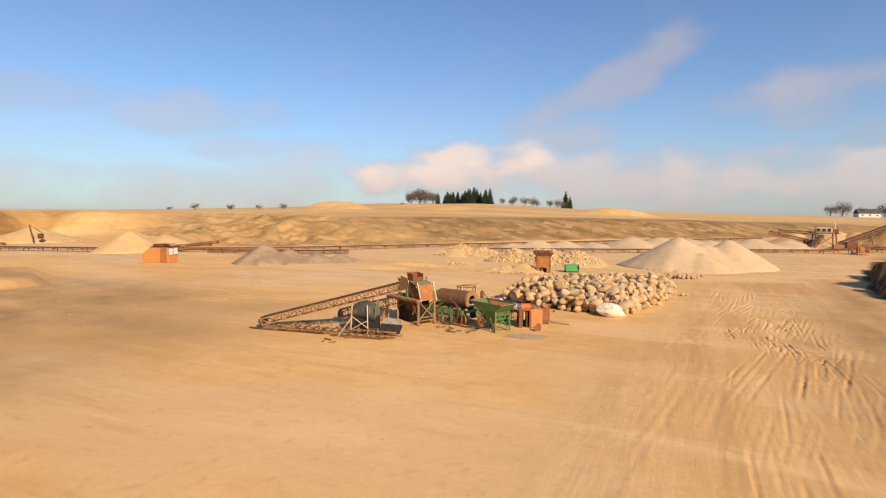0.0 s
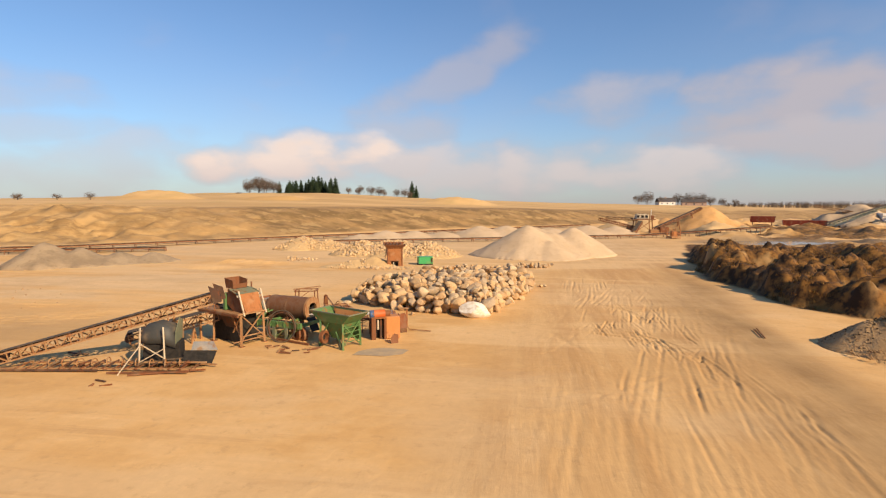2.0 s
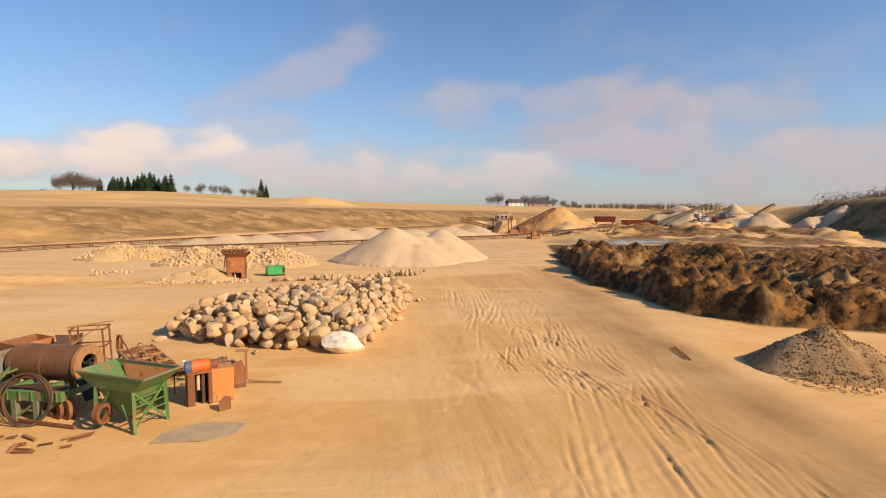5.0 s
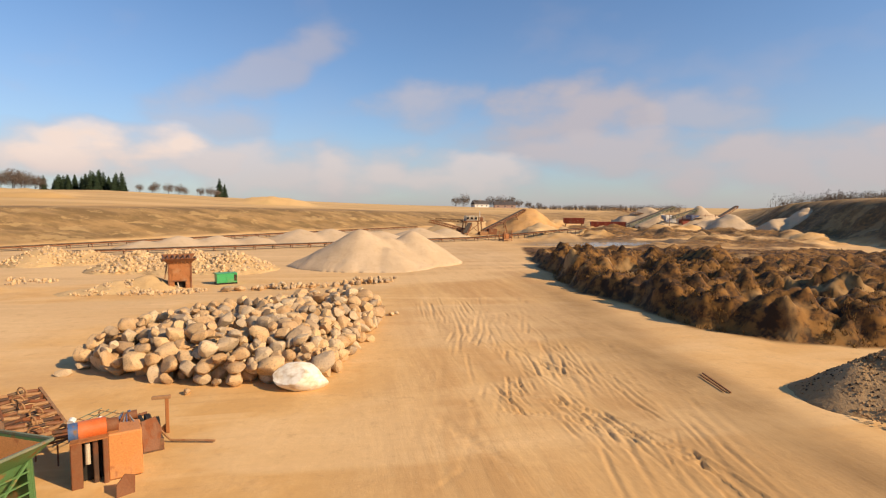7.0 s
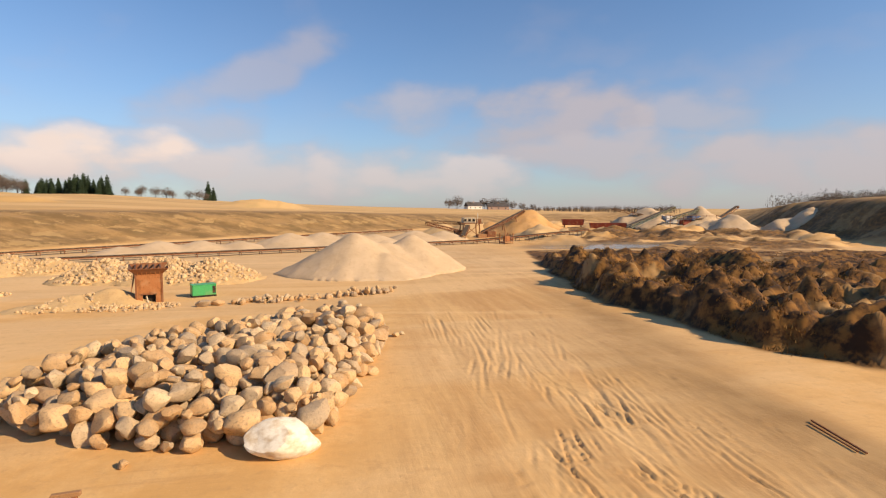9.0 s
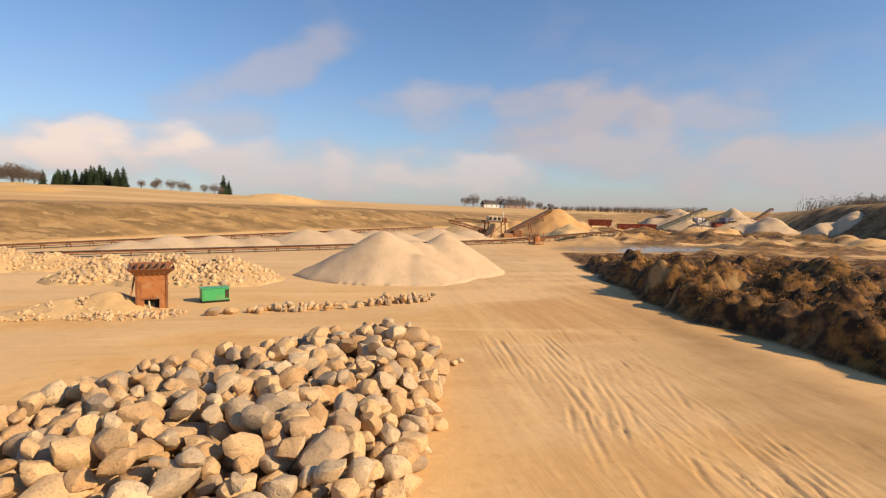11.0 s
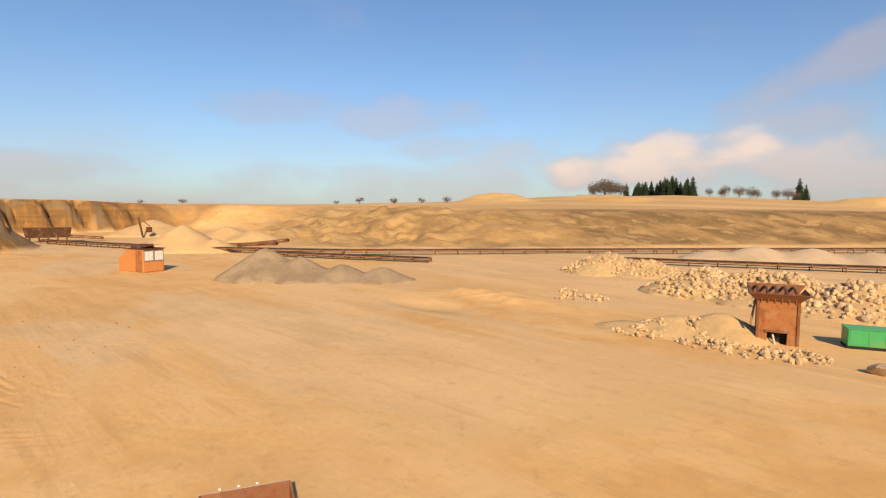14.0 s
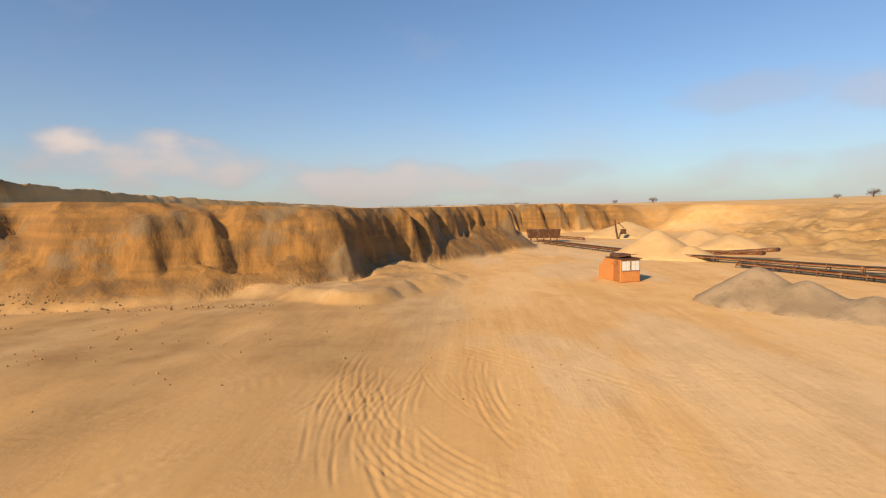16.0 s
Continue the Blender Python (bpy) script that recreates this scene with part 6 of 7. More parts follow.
# ---- feed bunker, generator and cabin ----
def feed_bunker():
    m = pose(-8.0, 66.15, ground_fast(-8.0, 66.1), 0, 0, 17)
    top = thing("feed_bunker", m, "tall rusty feed bunker with a flared rim and arched outlet", "bunker")
    w, d = 0.88, 0.88
    arch = B()
    # front wall round a low outlet
    slab(arch, ((-w, -d, 0.0), (-0.45, -d, 0.0), (-0.45, -d, 0.62), (0.42, -d, 0.62), (0.42, -d, 0.0), (w, -d, 0.0), (w, -d, 2.25), (-w, -d, 2.25)), 0.05)
    part("front_wall", arch, RUST_ORANGE, top, "orange-brown streaked front plate")
    # black panel in place of the shade inside the outlet
    part("outlet_dark", box(B(), -0.44, 0.41, -d + 0.35, -d + 0.4, -0.05, 0.62), BLACK_GAP, top)
    part("lintel", box(B(), -0.55, 0.52, -d - 0.09, -d - 0.03, 0.62, 0.72), RUST, top)
    for x in (-w, w):
        part("side_wall", slab(B(), ((x, -d, -0.1), (x, d, -0.1), (x, d, 2.25), (x, -d, 2.25)), 0.05), RUST, top)
        part("stiffener", box(B(), x - 0.06, x + 0.06, -d - 0.08, -d - 0.02, 0, 2.2), RUST, top)
    part("back_wall", slab(B(), ((-w, d, -0.1), (w, d, -0.1), (w, d, 2.25), (-w, d, 2.25)), 0.05), RUST, top)
    lo, hi = ((-w, -d), (w, -d), (w, d), (-w, d)), ((-1.35, -1.25), (1.35, -1.25), (1.35, 1.2), (-1.35, 1.2))
    for k in range(4):
        p, q, r, s = lo[k], lo[(k + 1) % 4], hi[(k + 1) % 4], hi[k]
        up = 2.62 if k != 2 else 2.85
        part("rim_plate", slab(B(), ((*p, 2.18), (*q, 2.18), (*r, 2.62 if k == 0 else up), (*s, up if k != 3 else 2.85)), 0.04), RUST_DARK if k == 3 else RUST, top)
    for k in range(6):
        x = -0.75 + k * 0.3
        part("rim_bracket", slab(B(), ((x, -d - 0.02, 2.05), (x, -d - 0.02, 2.25), (x, -1.18, 2.6)), 0.05), RUST_ORANGE, top)
        part("rim_rib", beam(B(), (x, -0.95, 2.3), (x, -1.2, 2.66), 0.07), RUST, top)
    for k in range(5):
        y = -0.75 + k * 0.36
        part("rim_bracket", slab(B(), ((w + 0.02, y, 2.05), (w + 0.02, y, 2.25), (1.18, y, 2.6)), 0.05), RUST, top)
    for k in range(5):
        x = -0.9 + k * 0.42
        part("grate_bar", beam(B(), (x, -1.1, 2.6), (x, 1.05, 2.74), 0.1, 0.08), RUST_DARK, top)
    part("prop", beam(B(), (-1.2, -0.9, 0.9), (-0.95, -0.1, 2.3), 0.09), RUST_PALE, top)
    part("outlet_bar", beam(B(), (-0.1, -d - 0.12, 0.0), (-0.2, -d + 0.1, 0.5), 0.08), TRUNK_PAINT, top)


feed_bunker()


def generator():
    m = pose(-4.45, 67.75, ground_fast(-4.45, 67.75), 0, 0, 22)
    top = thing("generator", m, "bright green steel generator box on a dark skid", "generator")
    part("housing", box(B(), -0.9, 0.9, -0.55, 0.55, 0.14, 0.98, bevel=0.03), GREEN_BRIGHT, top)
    part("skid", box(B(), -0.92, 0.92, -0.5, 0.5, -0.08, 0.14), BLACK_GAP, top)
    part("radiator_grille", box(B(), 0.62, 0.86, -0.575, -0.55, 0.3, 0.88), BLACK_GAP, top, "black grille")
    for z in (0.38, 0.48, 0.58, 0.68, 0.78):
        part("grille_slat", box(B(), 0.63, 0.85, -0.59, -0.575, z, z + 0.03), RUST_DARK, top)
    part("door_panel", box(B(), -0.8, -0.1, -0.565, -0.55, 0.24, 0.88), GREEN_BRIGHT, top)
    part("door_panel", box(B(), -0.05, 0.55, -0.565, -0.55, 0.24, 0.88), GREEN_BRIGHT, top)
    part("roof", box(B(), -0.93, 0.93, -0.58, 0.58, 0.98, 1.02), GREEN_BRIGHT, top)


generator()


def cabin():
    m = pose(-64.3, 52.6, ground_fast(-64.3, 52.6), 0, 0, 15)
    top = thing("site_cabin", m, "orange rusty site cabin with pale window panels", "cabin")
    bm = B()
    # sloping back end, upright window end
    prof = ((-2.9, 0.0), (1.6, 0.0), (1.6, 2.45), (-1.3, 2.45), (-2.9, 1.35))
    a, b = [bm.verts.new((x, -1.15, z)) for x, z in prof], [bm.verts.new((x, 1.15, z)) for x, z in prof]
    bm.faces.new(a), bm.faces.new(b[::-1])
    for k in range(5):
        bm.faces.new((a[k], b[k], b[(k + 1) % 5], a[(k + 1) % 5]))
    bmesh.ops.bevel(bm, geom=list(bm.edges), offset=0.04, segments=1, affect="EDGES")
    part("body", bm, ORANGE, top)
    for y0, y1 in ((-1.05, -0.05), (0.05, 1.05)):
        frame_ = part("window", box(B(), 1.6, 1.66, y0, y1, 1.2, 2.3), GREY_STEEL, top)
        for u in (0.05, 0.52):
            part("pane", box(B(), 1.66, 1.68, y0 + u, y0 + u + 0.43, 1.27, 2.23), WHITE_PAINT, frame_, "pale dusty pane")
    part("lower_panel", box(B(), 1.6, 1.64, -1.0, 1.0, 0.1, 1.1), ORANGE, top)
    part("side_panel", box(B(), 0.3, 1.4, -1.19, -1.15, 0.1, 2.3), RUST_ORANGE, top)
    part("roof_sheet", box(B(), -1.4, 1.75, -1.25, 1.25, 2.45, 2.53), RUST_DARK, top)
    part("roof_box", box(B(), -1.2, 0.6, -0.8, 0.7, 2.53, 2.9, bevel=0.03), RUST_DARK, top)
    part("roof_flap", slab(B(), ((0.3, -0.9, 2.6), (1.5, -0.9, 2.75), (1.5, 0.9, 2.95), (0.3, 0.9, 2.8)), 0.05), RUST, top)


cabin()


# ---- belt lines across the pit ----
def belt_line(points, width, height, label, step=2.6):
    x, y = points[0]
    top = thing("belt_conveyor", pose(x, y, 0), label, "conveyor", "long belt conveyors")
    world_pts = [Vector((px - x, py - y, 0)) for px, py in points]
    for a, b in zip(world_pts, world_pts[1:]):
        way = (b - a).normalized()
        side = Vector((-way.y, way.x, 0))
        count = max(1, int((b - a).length / step))
        za, zb = (ground_fast(p.x + x, p.y + y) for p in (a, b))
        hgt = lambda s: Vector((0, 0, za + (zb - za) * s + height))
        for w in (-1, 1):
            o = side * w * width / 2
            part("side_rail", beam(B(), a + o + hgt(0), b + o + hgt(1), 0.08, 0.15), RUST, top)
        e = side * width * 0.42
        part("belt", slab(B(), (a - e + hgt(0) + Vector((0, 0, 0.18)), b - e + hgt(1) + Vector((0, 0, 0.18)), b + e + hgt(1) + Vector((0, 0, 0.18)), a + e + hgt(0) + Vector((0, 0, 0.18))), 0.04), RUBBER, top)
        part("return_belt", slab(B(), (a - e + hgt(0) - Vector((0, 0, 0.25)), b - e + hgt(1) - Vector((0, 0, 0.25)), b + e + hgt(1) - Vector((0, 0, 0.25)), a + e + hgt(0) - Vector((0, 0, 0.25))), 0.03), RUBBER, top)
        for k in range(count + 1):
            s = k / count
            p = a.lerp(b, s)
            g = ground_fast(p.x + x, p.y + y)
            bm = B()
            for w in (-1, 1):
                o = side * w * width / 2
                beam(bm, p + o * 1.15 + Vector((0, 0, g - 0.1)), p + o + hgt(s), 0.09)
            beam(bm, p - side * width / 2 + hgt(s) - Vector((0, 0, 0.12)), p + side * width / 2 + hgt(s) - Vector((0, 0, 0.12)), 0.07)
            part("trestle", bm, RUST, top)
            pipe_ = pipe(B(), p - side * width * 0.5 + hgt(s) + Vector((0, 0, 0.1)), p + side * width * 0.5 + hgt(s) + Vector((0, 0, 0.1)), 0.06, 6)
            part("idler_roller", pipe_, RUST_PALE, top)
    return top


belt_line(((-126, 53), (-89, 64.5), (-67, 80), (-36, 116.5), (-2, 155), (31, 193)), 1.1, 0.65, "long dark belt conveyor along the foot of the bank", 3.2)
belt_line(((-74, 70), (-50, 81.5)), 1.1, 0.5, "spare belt conveyor section lying beside the line", 2.4)
belt_line(((-34, 97.8), (0.6, 112.5), (35, 128), (68, 144)), 1.1, 0.6, "belt conveyor running past the gravel heaps to the plant", 3.0)


def boom(parent, a, b, width=0.9, depth=0.5, bays=9, material=None):
    """A lattice belt boom as parts of a plant."""
    a, b = Vector(a), Vector(b)
    flat = Vector((b.x - a.x, b.y - a.y, 0)).normalized()
    side = Vector((-flat.y, flat.x, 0)) * width / 2
    up = (b - a).normalized().cross(side.normalized()) * -1
    if up.z < 0:
        up = -up
    for w in (-1, 1):
        part("boom_girder", lattice_side(B(), a + side * w, b + side * w, up, depth, bays, 0.12, 0.08), material or RUST, parent)
    lift = up * (depth + 0.08)
    part("boom_belt", slab(B(), (a - side + lift, b - side + lift, b + side + lift, a + side + lift), 0.05), RUBBER, parent)
    part("boom_drum", pipe(B(), b - side + up * depth * 0.5, b + side + up * depth * 0.5, 0.3, 12), RUST_DARK, parent)


def sorting_plant():
    top = thing("sorting_plant", pose(40, 152, ground_fast(40, 152)), "sorting plant with a white screen house and rusty stacker belts", "sorting plant")
    for x in (-2, 2):
        for y in (-1.6, 1.6):
            part("leg", beam(B(), (x * 1.15, y * 1.15, -0.3), (x, y, 3.6), 0.25), RUST_PALE, top)
    for a, b in (((-2.2, -1.8, 0.2), (2, -1.6, 3.4)), ((2.2, -1.8, 0.2), (-2, -1.6, 3.4))):
        part("brace", beam(B(), a, b, 0.16), RUST_PALE, top)
    part("deck", box(B(), -2.8, 2.8, -2, 2, 3.5, 3.7), RUST, top)
    body = part("screen_house", box(B(), -1.9, 1.2, -1.2, 1.2, 3.7, 5.0, bevel=0.08), TRUNK_PAINT, top, "dirty white screen house")
    for x in (-1.4, -0.35, 0.7):
        # black boxes on the wall give the openings their dark insides
        part("opening", box(B(), x - 0.35, x + 0.35, -1.24, -1.18, 4.1, 4.8), BLACK_GAP, body)
    part("motor_box", box(B(), 1.7, 2.7, -1, 0.2, 3.7, 4.7, bevel=0.05), RUST, top)
    part("post", beam(B(), (2.2, 0.5, 3.7), (2.2, 0.5, 6.2), 0.14), WHITE_PAINT, top)
    for x in (-2.7, -1.3, 0.1, 1.5, 2.7):
        part("rail_post", beam(B(), (x, -1.9, 3.7), (x, -1.9, 4.7), 0.07), TRUNK_PAINT, top)
    part("handrail", beam(B(), (-2.7, -1.9, 4.7), (2.7, -1.9, 4.7), 0.07), TRUNK_PAINT, top)
    boom(top, (-12, -5, 3.4), (-1.5, -0.4, 0.9), 1.0, 0.6, 9)
    boom(top, (-4, -9, 0.3), (-1, -2, 2.6), 1.0, 0.6, 6)
    boom(top, (3, 0.5, 0.6), (17, 7.5, 6.2), 1.0, 0.6, 12)
    boom(top, (-9, 4, 3.6), (-1.5, 0.6, 3.2), 1.0, 0.6, 7, RUST_PALE)
    part("hopper_bin", box(B(), -4.4, -2.8, -2.6, -1.0, 0.4, 1.9, bevel=0.08), RUST_DARK, top)
    part("pump_set", box(B(), 1.2, 3.4, -3.8, -2.2, -0.2, 1.0, bevel=0.06), RUST_PALE, top)
    part("belt_drive", box(B(), 4.2, 6.4, -1.5, 0.6, -0.2, 1.6, bevel=0.08), RUST, top)
    for x, z in ((10, 3.4), (14, 5.0)):
        for w in (-1, 1):
            part("boom_leg", beam(B(), (x + 0.6, 3.6 + x * 0.03 + w * 1.2, -0.4), (x, 0.5 + (x - 3) * 0.5 + w * 0.5, z), 0.16), RUST, top)


sorting_plant()


def red_bin(x, y, yaw, length, label):
    top = thing("loading_bin", pose(x, y, ground_fast(x, y), 0, 0, yaw), label, "bin", "red bins at the plant")
    for s in (-1, 1):
        part("side_wall", slab(B(), ((-length / 2, s * 1.1, 0.6), (length / 2, s * 1.1, 0.6), (length / 2, s * 1.5, 2.5), (-length / 2, s * 1.5, 2.5)), 0.1), RED, top)
        part("end_wall", slab(B(), ((s * length / 2, -1.1, 0.6), (s * length / 2, 1.1, 0.6), (s * (length / 2 + 0.3), 1.5, 2.5), (s * (length / 2 + 0.3), -1.5, 2.5)), 0.1), RED, top)
        for k in range(4):
            px = -length / 2 + (k + 0.5) * length / 4
            part("rib", beam(B(), (px, s * 1.15, 0.5), (px, s * 1.56, 2.5), 0.12), RED, top)
    part("floor", box(B(), -length / 2, length / 2, -1.1, 1.1, 0.55, 0.65), RUST_DARK, top)
    for px in (-length / 2 + 0.6, length / 2 - 0.6):
        for s in (-1, 1):
            part("leg", beam(B(), (px, s * 0.9, -0.5), (px, s * 0.9, 0.6), 0.2), RUST_DARK, top)


red_bin(84, 186, -20, 6.5, "dull red open loading bin on legs")
red_bin(95, 183, -20, 11, "long dull red loading bin on legs")
red_bin(52, 168, -10, 4.0, "small dark red bin behind the sand cone")


def washing_plant():
    top = thing("washing_plant", pose(121, 192, ground_fast(121, 192)), "gravel washing plant with green belts and coloured machine housings", "washing plant")
    boom(top, (-26, -22, 1.2), (3, -2, 7.0), 1.4, 0.8, 16, GREEN_GREY)
    boom(top, (-3, -10, 3.5), (13, -3, 6.5), 1.2, 0.7, 10, GREEN_GREY)
    boom(top, (-16, 6, 6.5), (0, 0, 3.0), 1.2, 0.7, 10, RUST_PALE)
    boom(top, (18, -6, 3.0), (34, 4, 7.5), 1.2, 0.7, 10, RUST)
    for x, y, w, d, h, z, mat_ in ((0, -4, 4, 3, 2.6, 2, WHITE_PAINT), (5, -6, 3, 2.5, 2.2, 1, RED), (9, -5, 3.5, 3, 2.4, 2.2, BLUE), (13, -7, 4, 3, 2.0, 0.2, GREY_STEEL), (17, -6, 3, 3, 3.2, 0, RUST), (-5, -6, 3, 2.5, 2, 0, RUST_PALE)):
        part("housing", box(B(), x - w / 2, x + w / 2, y - d / 2, y + d / 2, z, z + h, bevel=0.1), mat_, top)
        for sx in (-1, 1):
            part("leg", beam(B(), (x + sx * w * 0.4, y - d * 0.4, -0.8), (x + sx * w * 0.4, y - d * 0.4, z + 0.1), 0.22), RUST_DARK, top)
            part("leg", beam(B(), (x + sx * w * 0.4, y + d * 0.4, -0.8), (x + sx * w * 0.4, y + d * 0.4, z + 0.1), 0.22), RUST_DARK, top)
    for x in (-2, 3, 8, 12, 16):
        part("walkway_post", beam(B(), (x, -7.6, 0), (x, -7.6, 5.0), 0.14), RUST, top)
    part("walkway", box(B(), -3, 17, -8.2, -7.2, 3.6, 3.75), RUST_DARK, top)
    part("handrail", beam(B(), (-3, -8.1, 4.7), (17, -8.1, 4.7), 0.09), RUST, top)


washing_plant()


def west_gear():
    top = thing("loading_hopper", pose(-131, 54.5, ground_fast(-131, 54.5), 0, 0, 78), "dark rusty loading hopper at the head of the belt", "hopper")
    for s in (-1, 1):
        part("side_wall", slab(B(), ((-3.5, s * 1.0, 1.0), (3.5, s * 1.0, 1.0), (3.8, s * 1.6, 2.9), (-3.8, s * 1.6, 2.9)), 0.1), RUST_DARK, top)
        part("end_wall", slab(B(), ((s * 3.5, -1.0, 1.0), (s * 3.5, 1.0, 1.0), (s * 3.8, 1.6, 2.9), (s * 3.8, -1.6, 2.9)), 0.1), RUST, top)
        for k in range(5):
            part("leg", beam(B(), (-3 + 1.5 * k, s * 0.95, -0.4), (-3 + 1.5 * k, s * 1.0, 1.1), 0.2), RUST, top)
    part("floor", box(B(), -3.5, 3.5, -1, 1, 0.95, 1.05), RUST_DARK, top)
    boom(top, (3.5, 0, 0.9), (9, 0.5, 0.4), 1.0, 0.4, 5)
    post = thing("belt_mast", pose(-136, 73, ground_fast(-136, 73), 0, 0, 20), "leaning dark steel mast on the sand", "mast")
    part("mast", beam(B(), (0, 0, -0.4), (-0.7, -0.5, 4.6), 0.45, 0.3), RUST_DARK, post)
    part("stay", beam(B(), (1.3, 0.8, 2.6), (-0.2, 0, 4.0), 0.14), RUST_DARK, post)
    part("counterweight", box(B(), 0.6, 1.5, 0.3, 1.2, 1.2, 2.4), RUST_DARK, post)
    wreck = thing("dismantled_conveyor", pose(-84, 74, ground_fast(-84, 74), 0, 0, 35), "dismantled belt frames stacked on sand", "conveyor")
    boom(wreck, (-5, 0, 0.5), (4, 0.4, 0.9), 1.0, 0.4, 8)
    boom(wreck, (-3, 1.6, 0.4), (5, 2.4, 1.3), 1.0, 0.4, 8)
    drive = thing("belt_drive", pose(41, 126, ground_fast(41, 126), 0, 0, 25), "rusty belt drive station on a steel frame", "conveyor drive")
    part("frame", box(B(), -1.2, 1.2, -0.9, 0.9, 0.2, 0.5), RUST_PALE, drive)
    part("gearbox", box(B(), -0.5, 0.6, -0.5, 0.5, 0.5, 1.6, bevel=0.06), RUST_ORANGE, drive)
    part("motor", pipe(B(), (0.6, 0, 1.0), (1.5, 0, 1.0), 0.35, 14), RUST, drive)
    for x in (-1.1, 1.1):
        for y in (-0.8, 0.8):
            part("leg", beam(B(), (x, y, -0.3), (x, y, 2.2), 0.14), RUST_ORANGE, drive)


west_gear()


# ---- trees, hedges and farm on the skyline ----
def blades(bm, rng, centre, radius, count, size):
    for _ in range(count):
        v = Vector((rng.gauss(0, 1), rng.gauss(0, 1), rng.gauss(0, 1))).normalized() * rng.random() ** 0.4
        p = Vector(centre) + Vector((v.x * radius[0], v.y * radius[1], v.z * radius[2]))
        a, b = (Vector((rng.gauss(0, 1), rng.gauss(0, 1), rng.gauss(0, 1.2))).normalized() * size * rng.uniform(0.5, 1.3) for _ in range(2))
        bm.faces.new([bm.verts.new(q) for q in (p, p + a, p + b * 0.45)])


def fir(seed, h):
    rng = random.Random(seed)
    top = new("fir_tree")
    part("trunk", pipe(B(), (0, 0, -0.5), (0, 0, h * 0.95), 0.22, 7, 0.03), BARK, top)
    bm = B()
    z = h * 0.08
    while z < h:
        s = 1 - z / h
        reach = (0.6 + h * 0.31 * s ** 0.75) * rng.uniform(0.7, 1.2)
        n = int(6 + 8 * s)
        turn = rng.uniform(0, 6.28)
        for k in range(n):
            w = turn + 6.283 * k / n + rng.uniform(-0.25, 0.25)
            r = reach * rng.uniform(0.65, 1.15)
            tip = Vector((r * math.cos(w), r * math.sin(w), z - r * 0.30))
            root = Vector((0, 0, z + r * 0.1))
            across = Vector((-math.sin(w), math.cos(w), 0)) * r * 0.30
            mid = root.lerp(tip, 0.6)
            bm.faces.new([bm.verts.new(q) for q in (root, mid - across - Vector((0, 0, 0.25)), tip, mid + across - Vector((0, 0, 0.25)))])
            bm.faces.new([bm.verts.new(q) for q in (root, mid + Vector((0, 0, 0.2)), tip - Vector((0, 0, 0.5 * s + 0.1)))])
        z += h * 0.045
    part("crown", bm, NEEDLES, top)
    return top


def bare_tree(seed, h, wide=0.4, name="tree"):
    rng = random.Random(seed)
    top = new(name)
    part("trunk", pipe(B(), (0, 0, -0.5), (0, 0, h * 0.42), 0.28, 7, 0.16), BARK, top)
    tips = []
    for k in range(9):
        w = 6.283 * k / 9 + rng.uniform(-0.4, 0.4)
        a = Vector((0, 0, h * rng.uniform(0.18, 0.42)))
        b = a + Vector((math.cos(w) * h * wide * rng.uniform(0.4, 0.8), math.sin(w) * h * wide * rng.uniform(0.4, 0.8), h * rng.uniform(0.2, 0.5)))
        part("limb", pipe(B(), a, b, 0.12, 5, 0.03), BARK, top)
        tips.append(b)
    bm = B()
    for b in tips:
        blades(bm, rng, b * 0.85, (h * 0.2, h * 0.2, h * 0.2), 110, h * 0.06)
    blades(bm, rng, (0, 0, h * 0.52), (h * wide * 0.95, h * wide * 0.95, h * 0.45), 700, h * 0.07)
    part("crown", bm, TWIG, top, "bare winter twigs")
    return top


def plant_out(makers, spots, label, category, group):
    rng = random.Random(77)
    made = []
    for n, (x, y, s) in enumerate(spots):
        src = makers[n % len(makers)]
        m = Matrix.LocRotScale((x, y, ground_fast(x, y) - 0.2), Euler((0, 0, rng.uniform(0, 6.28))), None)
        if n < len(makers):
            src.scale = (s, s, s)
            src.matrix_basis = m @ Matrix.Diagonal((s, s, s, 1))
            tagged(src, label, category, group)
        else:
            src0 = src.scale[0]
            ob = copy_thing(src, m)
            ob.scale = (s, s, s)
        made.append(src)


firs = [fir(200 + k, 15) for k in range(4)]
RT = random.Random(15)
fir_spots = [(-187 + 44 * k / 37 + RT.uniform(-2.5, 2.5), 420 + RT.uniform(-9, 16), RT.uniform(0.5, 0.92) * (1.05 if k > 15 else 0.8)) for k in range(38)] + [(-82, 440, 0.95), (-79, 443, 0.7)]
plant_out(firs, fir_spots, "dark green fir tree on the skyline", "tree", "firs on the skyline")
bares = [bare_tree(220 + k, 12, 0.5) for k in range(3)]
bare_spots = [(-207, 405, 1.05), (-201, 410, 1.15), (-204, 414, 1.2), (-195, 406, 1.0), (-198, 416, 1.1), (-190, 412, 0.9), (-186, 409, 0.8), (-212, 412, 0.8)]
bare_spots += [(-132 + 52 * k / 8 + RT.uniform(-2, 2), 425 + RT.uniform(-6, 10), RT.uniform(0.45, 0.75)) for k in range(9)]
bare_spots += [(112 + RT.uniform(-3, 3), 510, 0.85), (122, 515, 1.15), (133, 512, 0.7), (150, 520, 1.0), (158, 512, 1.1), (168, 516, 1.05), (175, 510, 0.8), (186, 514, 0.7), (194, 505, 0.6)]
plant_out(bares, bare_spots, "bare winter tree on the field's edge", "tree", "bare trees on the skyline")
bushes = [bare_tree(240 + k, 4.5, 0.75, "bush") for k in range(2)]
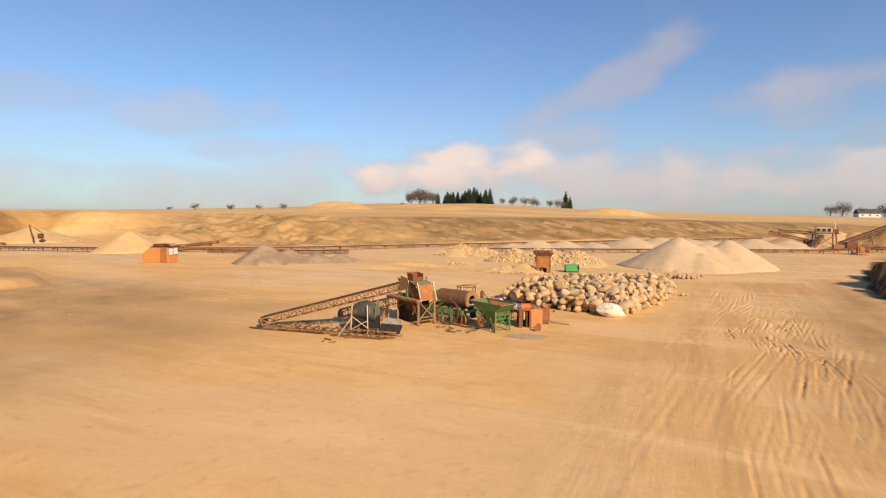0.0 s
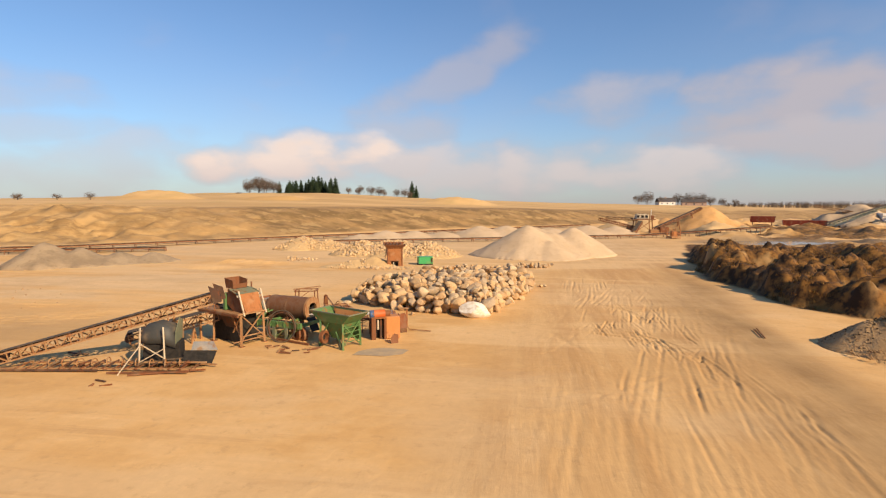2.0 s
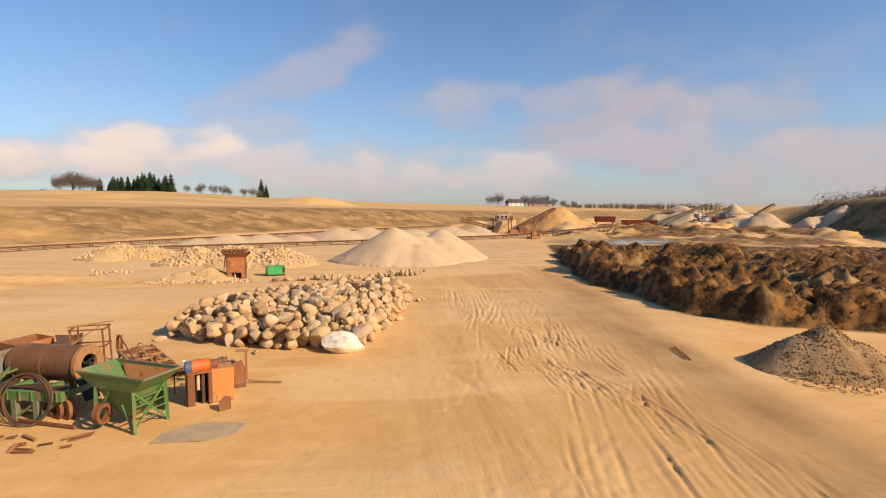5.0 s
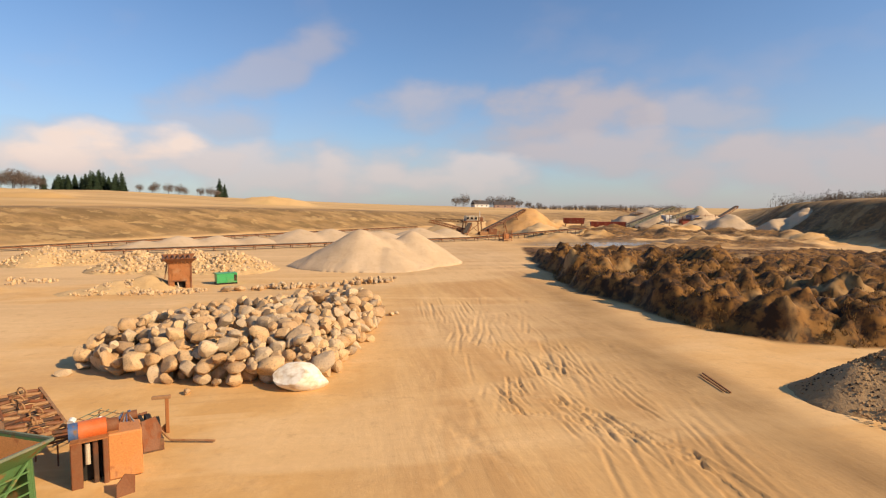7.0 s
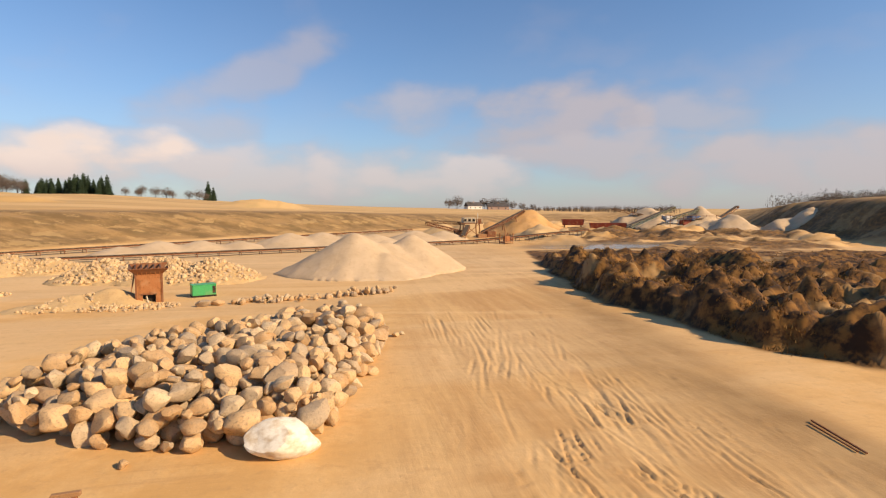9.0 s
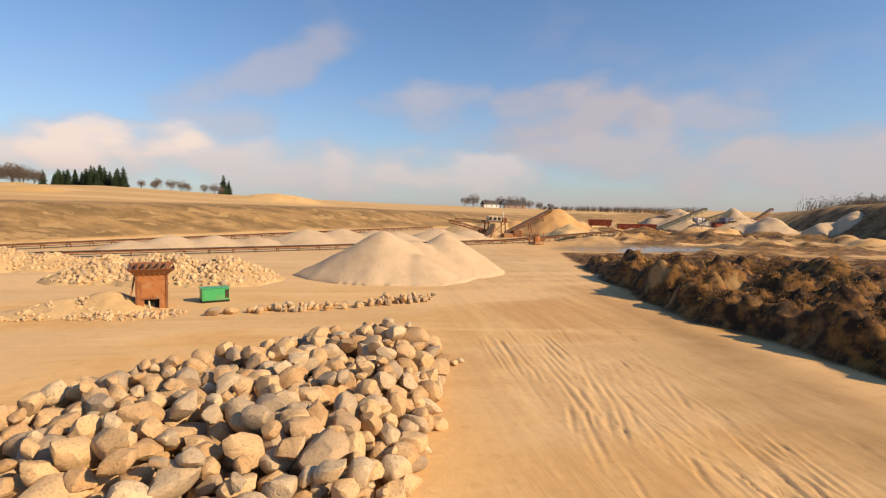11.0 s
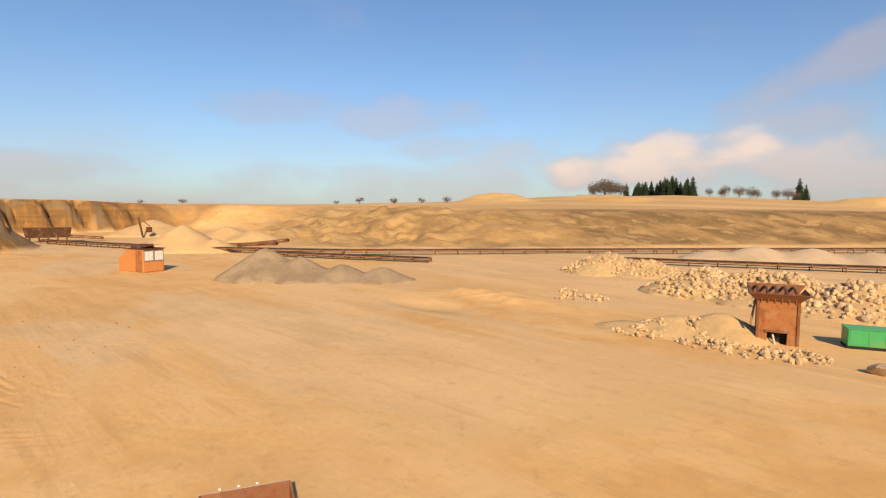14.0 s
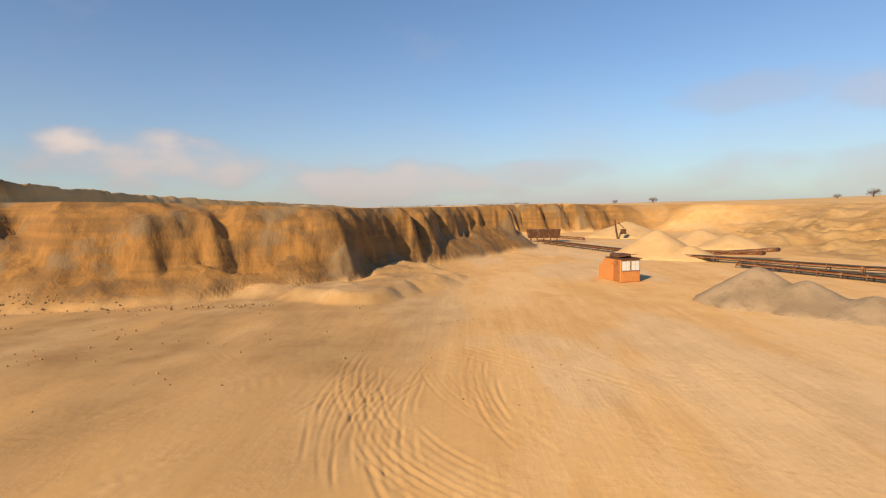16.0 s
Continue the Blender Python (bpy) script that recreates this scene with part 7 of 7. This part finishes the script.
bush_spots = [(-246, 215, 1.0), (-236, 232, 0.7), (-222, 240, 0.85), (-214, 252, 1.0), (-196, 262, 0.8), (-184, 275, 0.6), (-254, 205, 0.6), (-232, 228, 0.9), (-330, 150, 0.9), (-345, 132, 0.7), (-158, 300, 0.6)]
plant_out(bushes, bush_spots, "low bare bush on the far rim", "bush", "bushes on the far rim")


def wood(name, a, b, deep, h0, h1, count, label):
    rng = random.Random(hash_name(name) + int(a[0]))
    bm = B()
    for _ in range(count):
        s = rng.random()
        x, y = a[0] + (b[0] - a[0]) * s + rng.uniform(-deep, deep), a[1] + (b[1] - a[1]) * s + rng.uniform(-deep, deep)
        h = (h0 + (h1 - h0) * s) * rng.uniform(0.65, 1.1)
        g = ground_fast(x, y)
        beam(bm, (x, y, g - 0.5), (x, y, g + h * 0.6), 0.18)
        blades(bm, rng, (x, y, g + h * 0.55), (h * 0.28, h * 0.28, h * 0.45), 84, h * 0.075)
    data = bpy.data.meshes.new(name)
    bm.to_mesh(data)
    bm.free()
    data.materials.append(TWIG)
    return tagged(new(name, data), label, "woodland", kind="stuff")


def hash_name(name):
    return sum(ord(c) for c in name)


wood("far_wood", (205, 505), (300, 440), 5, 5.0, 7.5, 420, "long brown strip of bare woodland on the skyline")
wood("far_hedge", (184, 508), (208, 500), 2, 4, 4, 90, "dark low hedge beside a farm")
wood("far_wood", (250, 262), (420, 300), 16, 10, 12, 620, "brown bare wood on the hill above the pit")
wood("far_hedge", (-420, 40), (-330, 75), 3, 2.0, 2.4, 160, "low dark hedge along the far western field")
wood("far_hedge", (-380, -20), (-300, 30), 3, 1.6, 2.0, 120, "low dark hedge on the western skyline")


def farmhouse(x, y, yaw, length, wall_h, roof_h, wall, label):
    top = thing("farmhouse", pose(x, y, ground_fast(x, y), 0, 0, yaw), label, "house", "farm buildings")
    part("wall", box(B(), -length / 2, length / 2, -4, 4, -0.6, wall_h), wall, top)
    bm = B()
    p = [(-length / 2 - 0.4, -4.5, wall_h), (length / 2 + 0.4, -4.5, wall_h), (length / 2 + 0.4, 4.5, wall_h), (-length / 2 - 0.4, 4.5, wall_h), (-length / 2 - 0.4, 0, wall_h + roof_h), (length / 2 + 0.4, 0, wall_h + roof_h)]
    v = [bm.verts.new(q) for q in p]
    for f in ((0, 1, 5, 4), (2, 3, 4, 5), (1, 2, 5), (3, 0, 4), (3, 2, 1, 0)):
        bm.faces.new([v[k] for k in f])
    roof = part("roof", bm, ROOF_DARK, top)
    part("chimney", box(B(), -0.5, 0.5, -0.5, 0.5, wall_h + roof_h - 1, wall_h + roof_h + 0.9), BRICK_RED, roof)
    for k in range(3):
        wx = -length / 2 + (k + 0.5) * length / 3
        part("window", box(B(), wx - 0.6, wx + 0.6, -4.06, -4.0, 0.9, 2.1), GLASSY, top)


farmhouse(137, 512, 12, 15, 3.0, 3.6, WHITE_PAINT, "white farmhouse with a dark roof on the skyline")
farmhouse(160, 508, -8, 20, 3.0, 3.2, BRICK_RED, "long dark-roofed farm barn on the skyline")


# ---- dead grass on the turned earth ----
def dead_grass():
    rng = random.Random(61)
    bm = B()
    k = Mat("dead grass", 0.9)
    r = k.n("ShaderNodeNewGeometry").outputs["Random Per Island"]
    dry = k.done(k.mix(r, (0.24, 0.125, 0.03), (0.11, 0.05, 0.015)))
    n = 0
    while n < 5500:
        x, y = (rng.uniform(27, 48), rng.uniform(38, 80)) if n % 4 else (rng.uniform(40, 80), rng.uniform(40, 104))
        if float(zones["soil"].reshape(ny, nx)[int(np.searchsorted(gy, y)), int(np.searchsorted(gx, x))]) < 0.75 or vnoise(np.array([x / 3.1]), np.array([y / 3.1]), 7)[0] < 0.48:
            n += rng.random() < 0.3
            continue
        n += 1
        g = ground_fast(x, y) - 0.02
        for _ in range(6):
            w, h = rng.uniform(0, 6.28), rng.uniform(0.10, 0.34)
            lean = Vector((rng.gauss(0, 0.4), rng.gauss(0, 0.4), 1)).normalized() * h
            o = Vector((x + rng.gauss(0, 0.12), y + rng.gauss(0, 0.12), g))
            e = Vector((math.cos(w), math.sin(w), 0)) * 0.03
            bm.faces.new([bm.verts.new(q) for q in (o - e, o + e, o + lean)])
    data = bpy.data.meshes.new("dry_grass")
    bm.to_mesh(data)
    bm.free()
    data.materials.append(dry)
    tagged(new("dry_grass", data), "tufts of dead brown grass on turned earth", "grass", kind="stuff")


dead_grass()
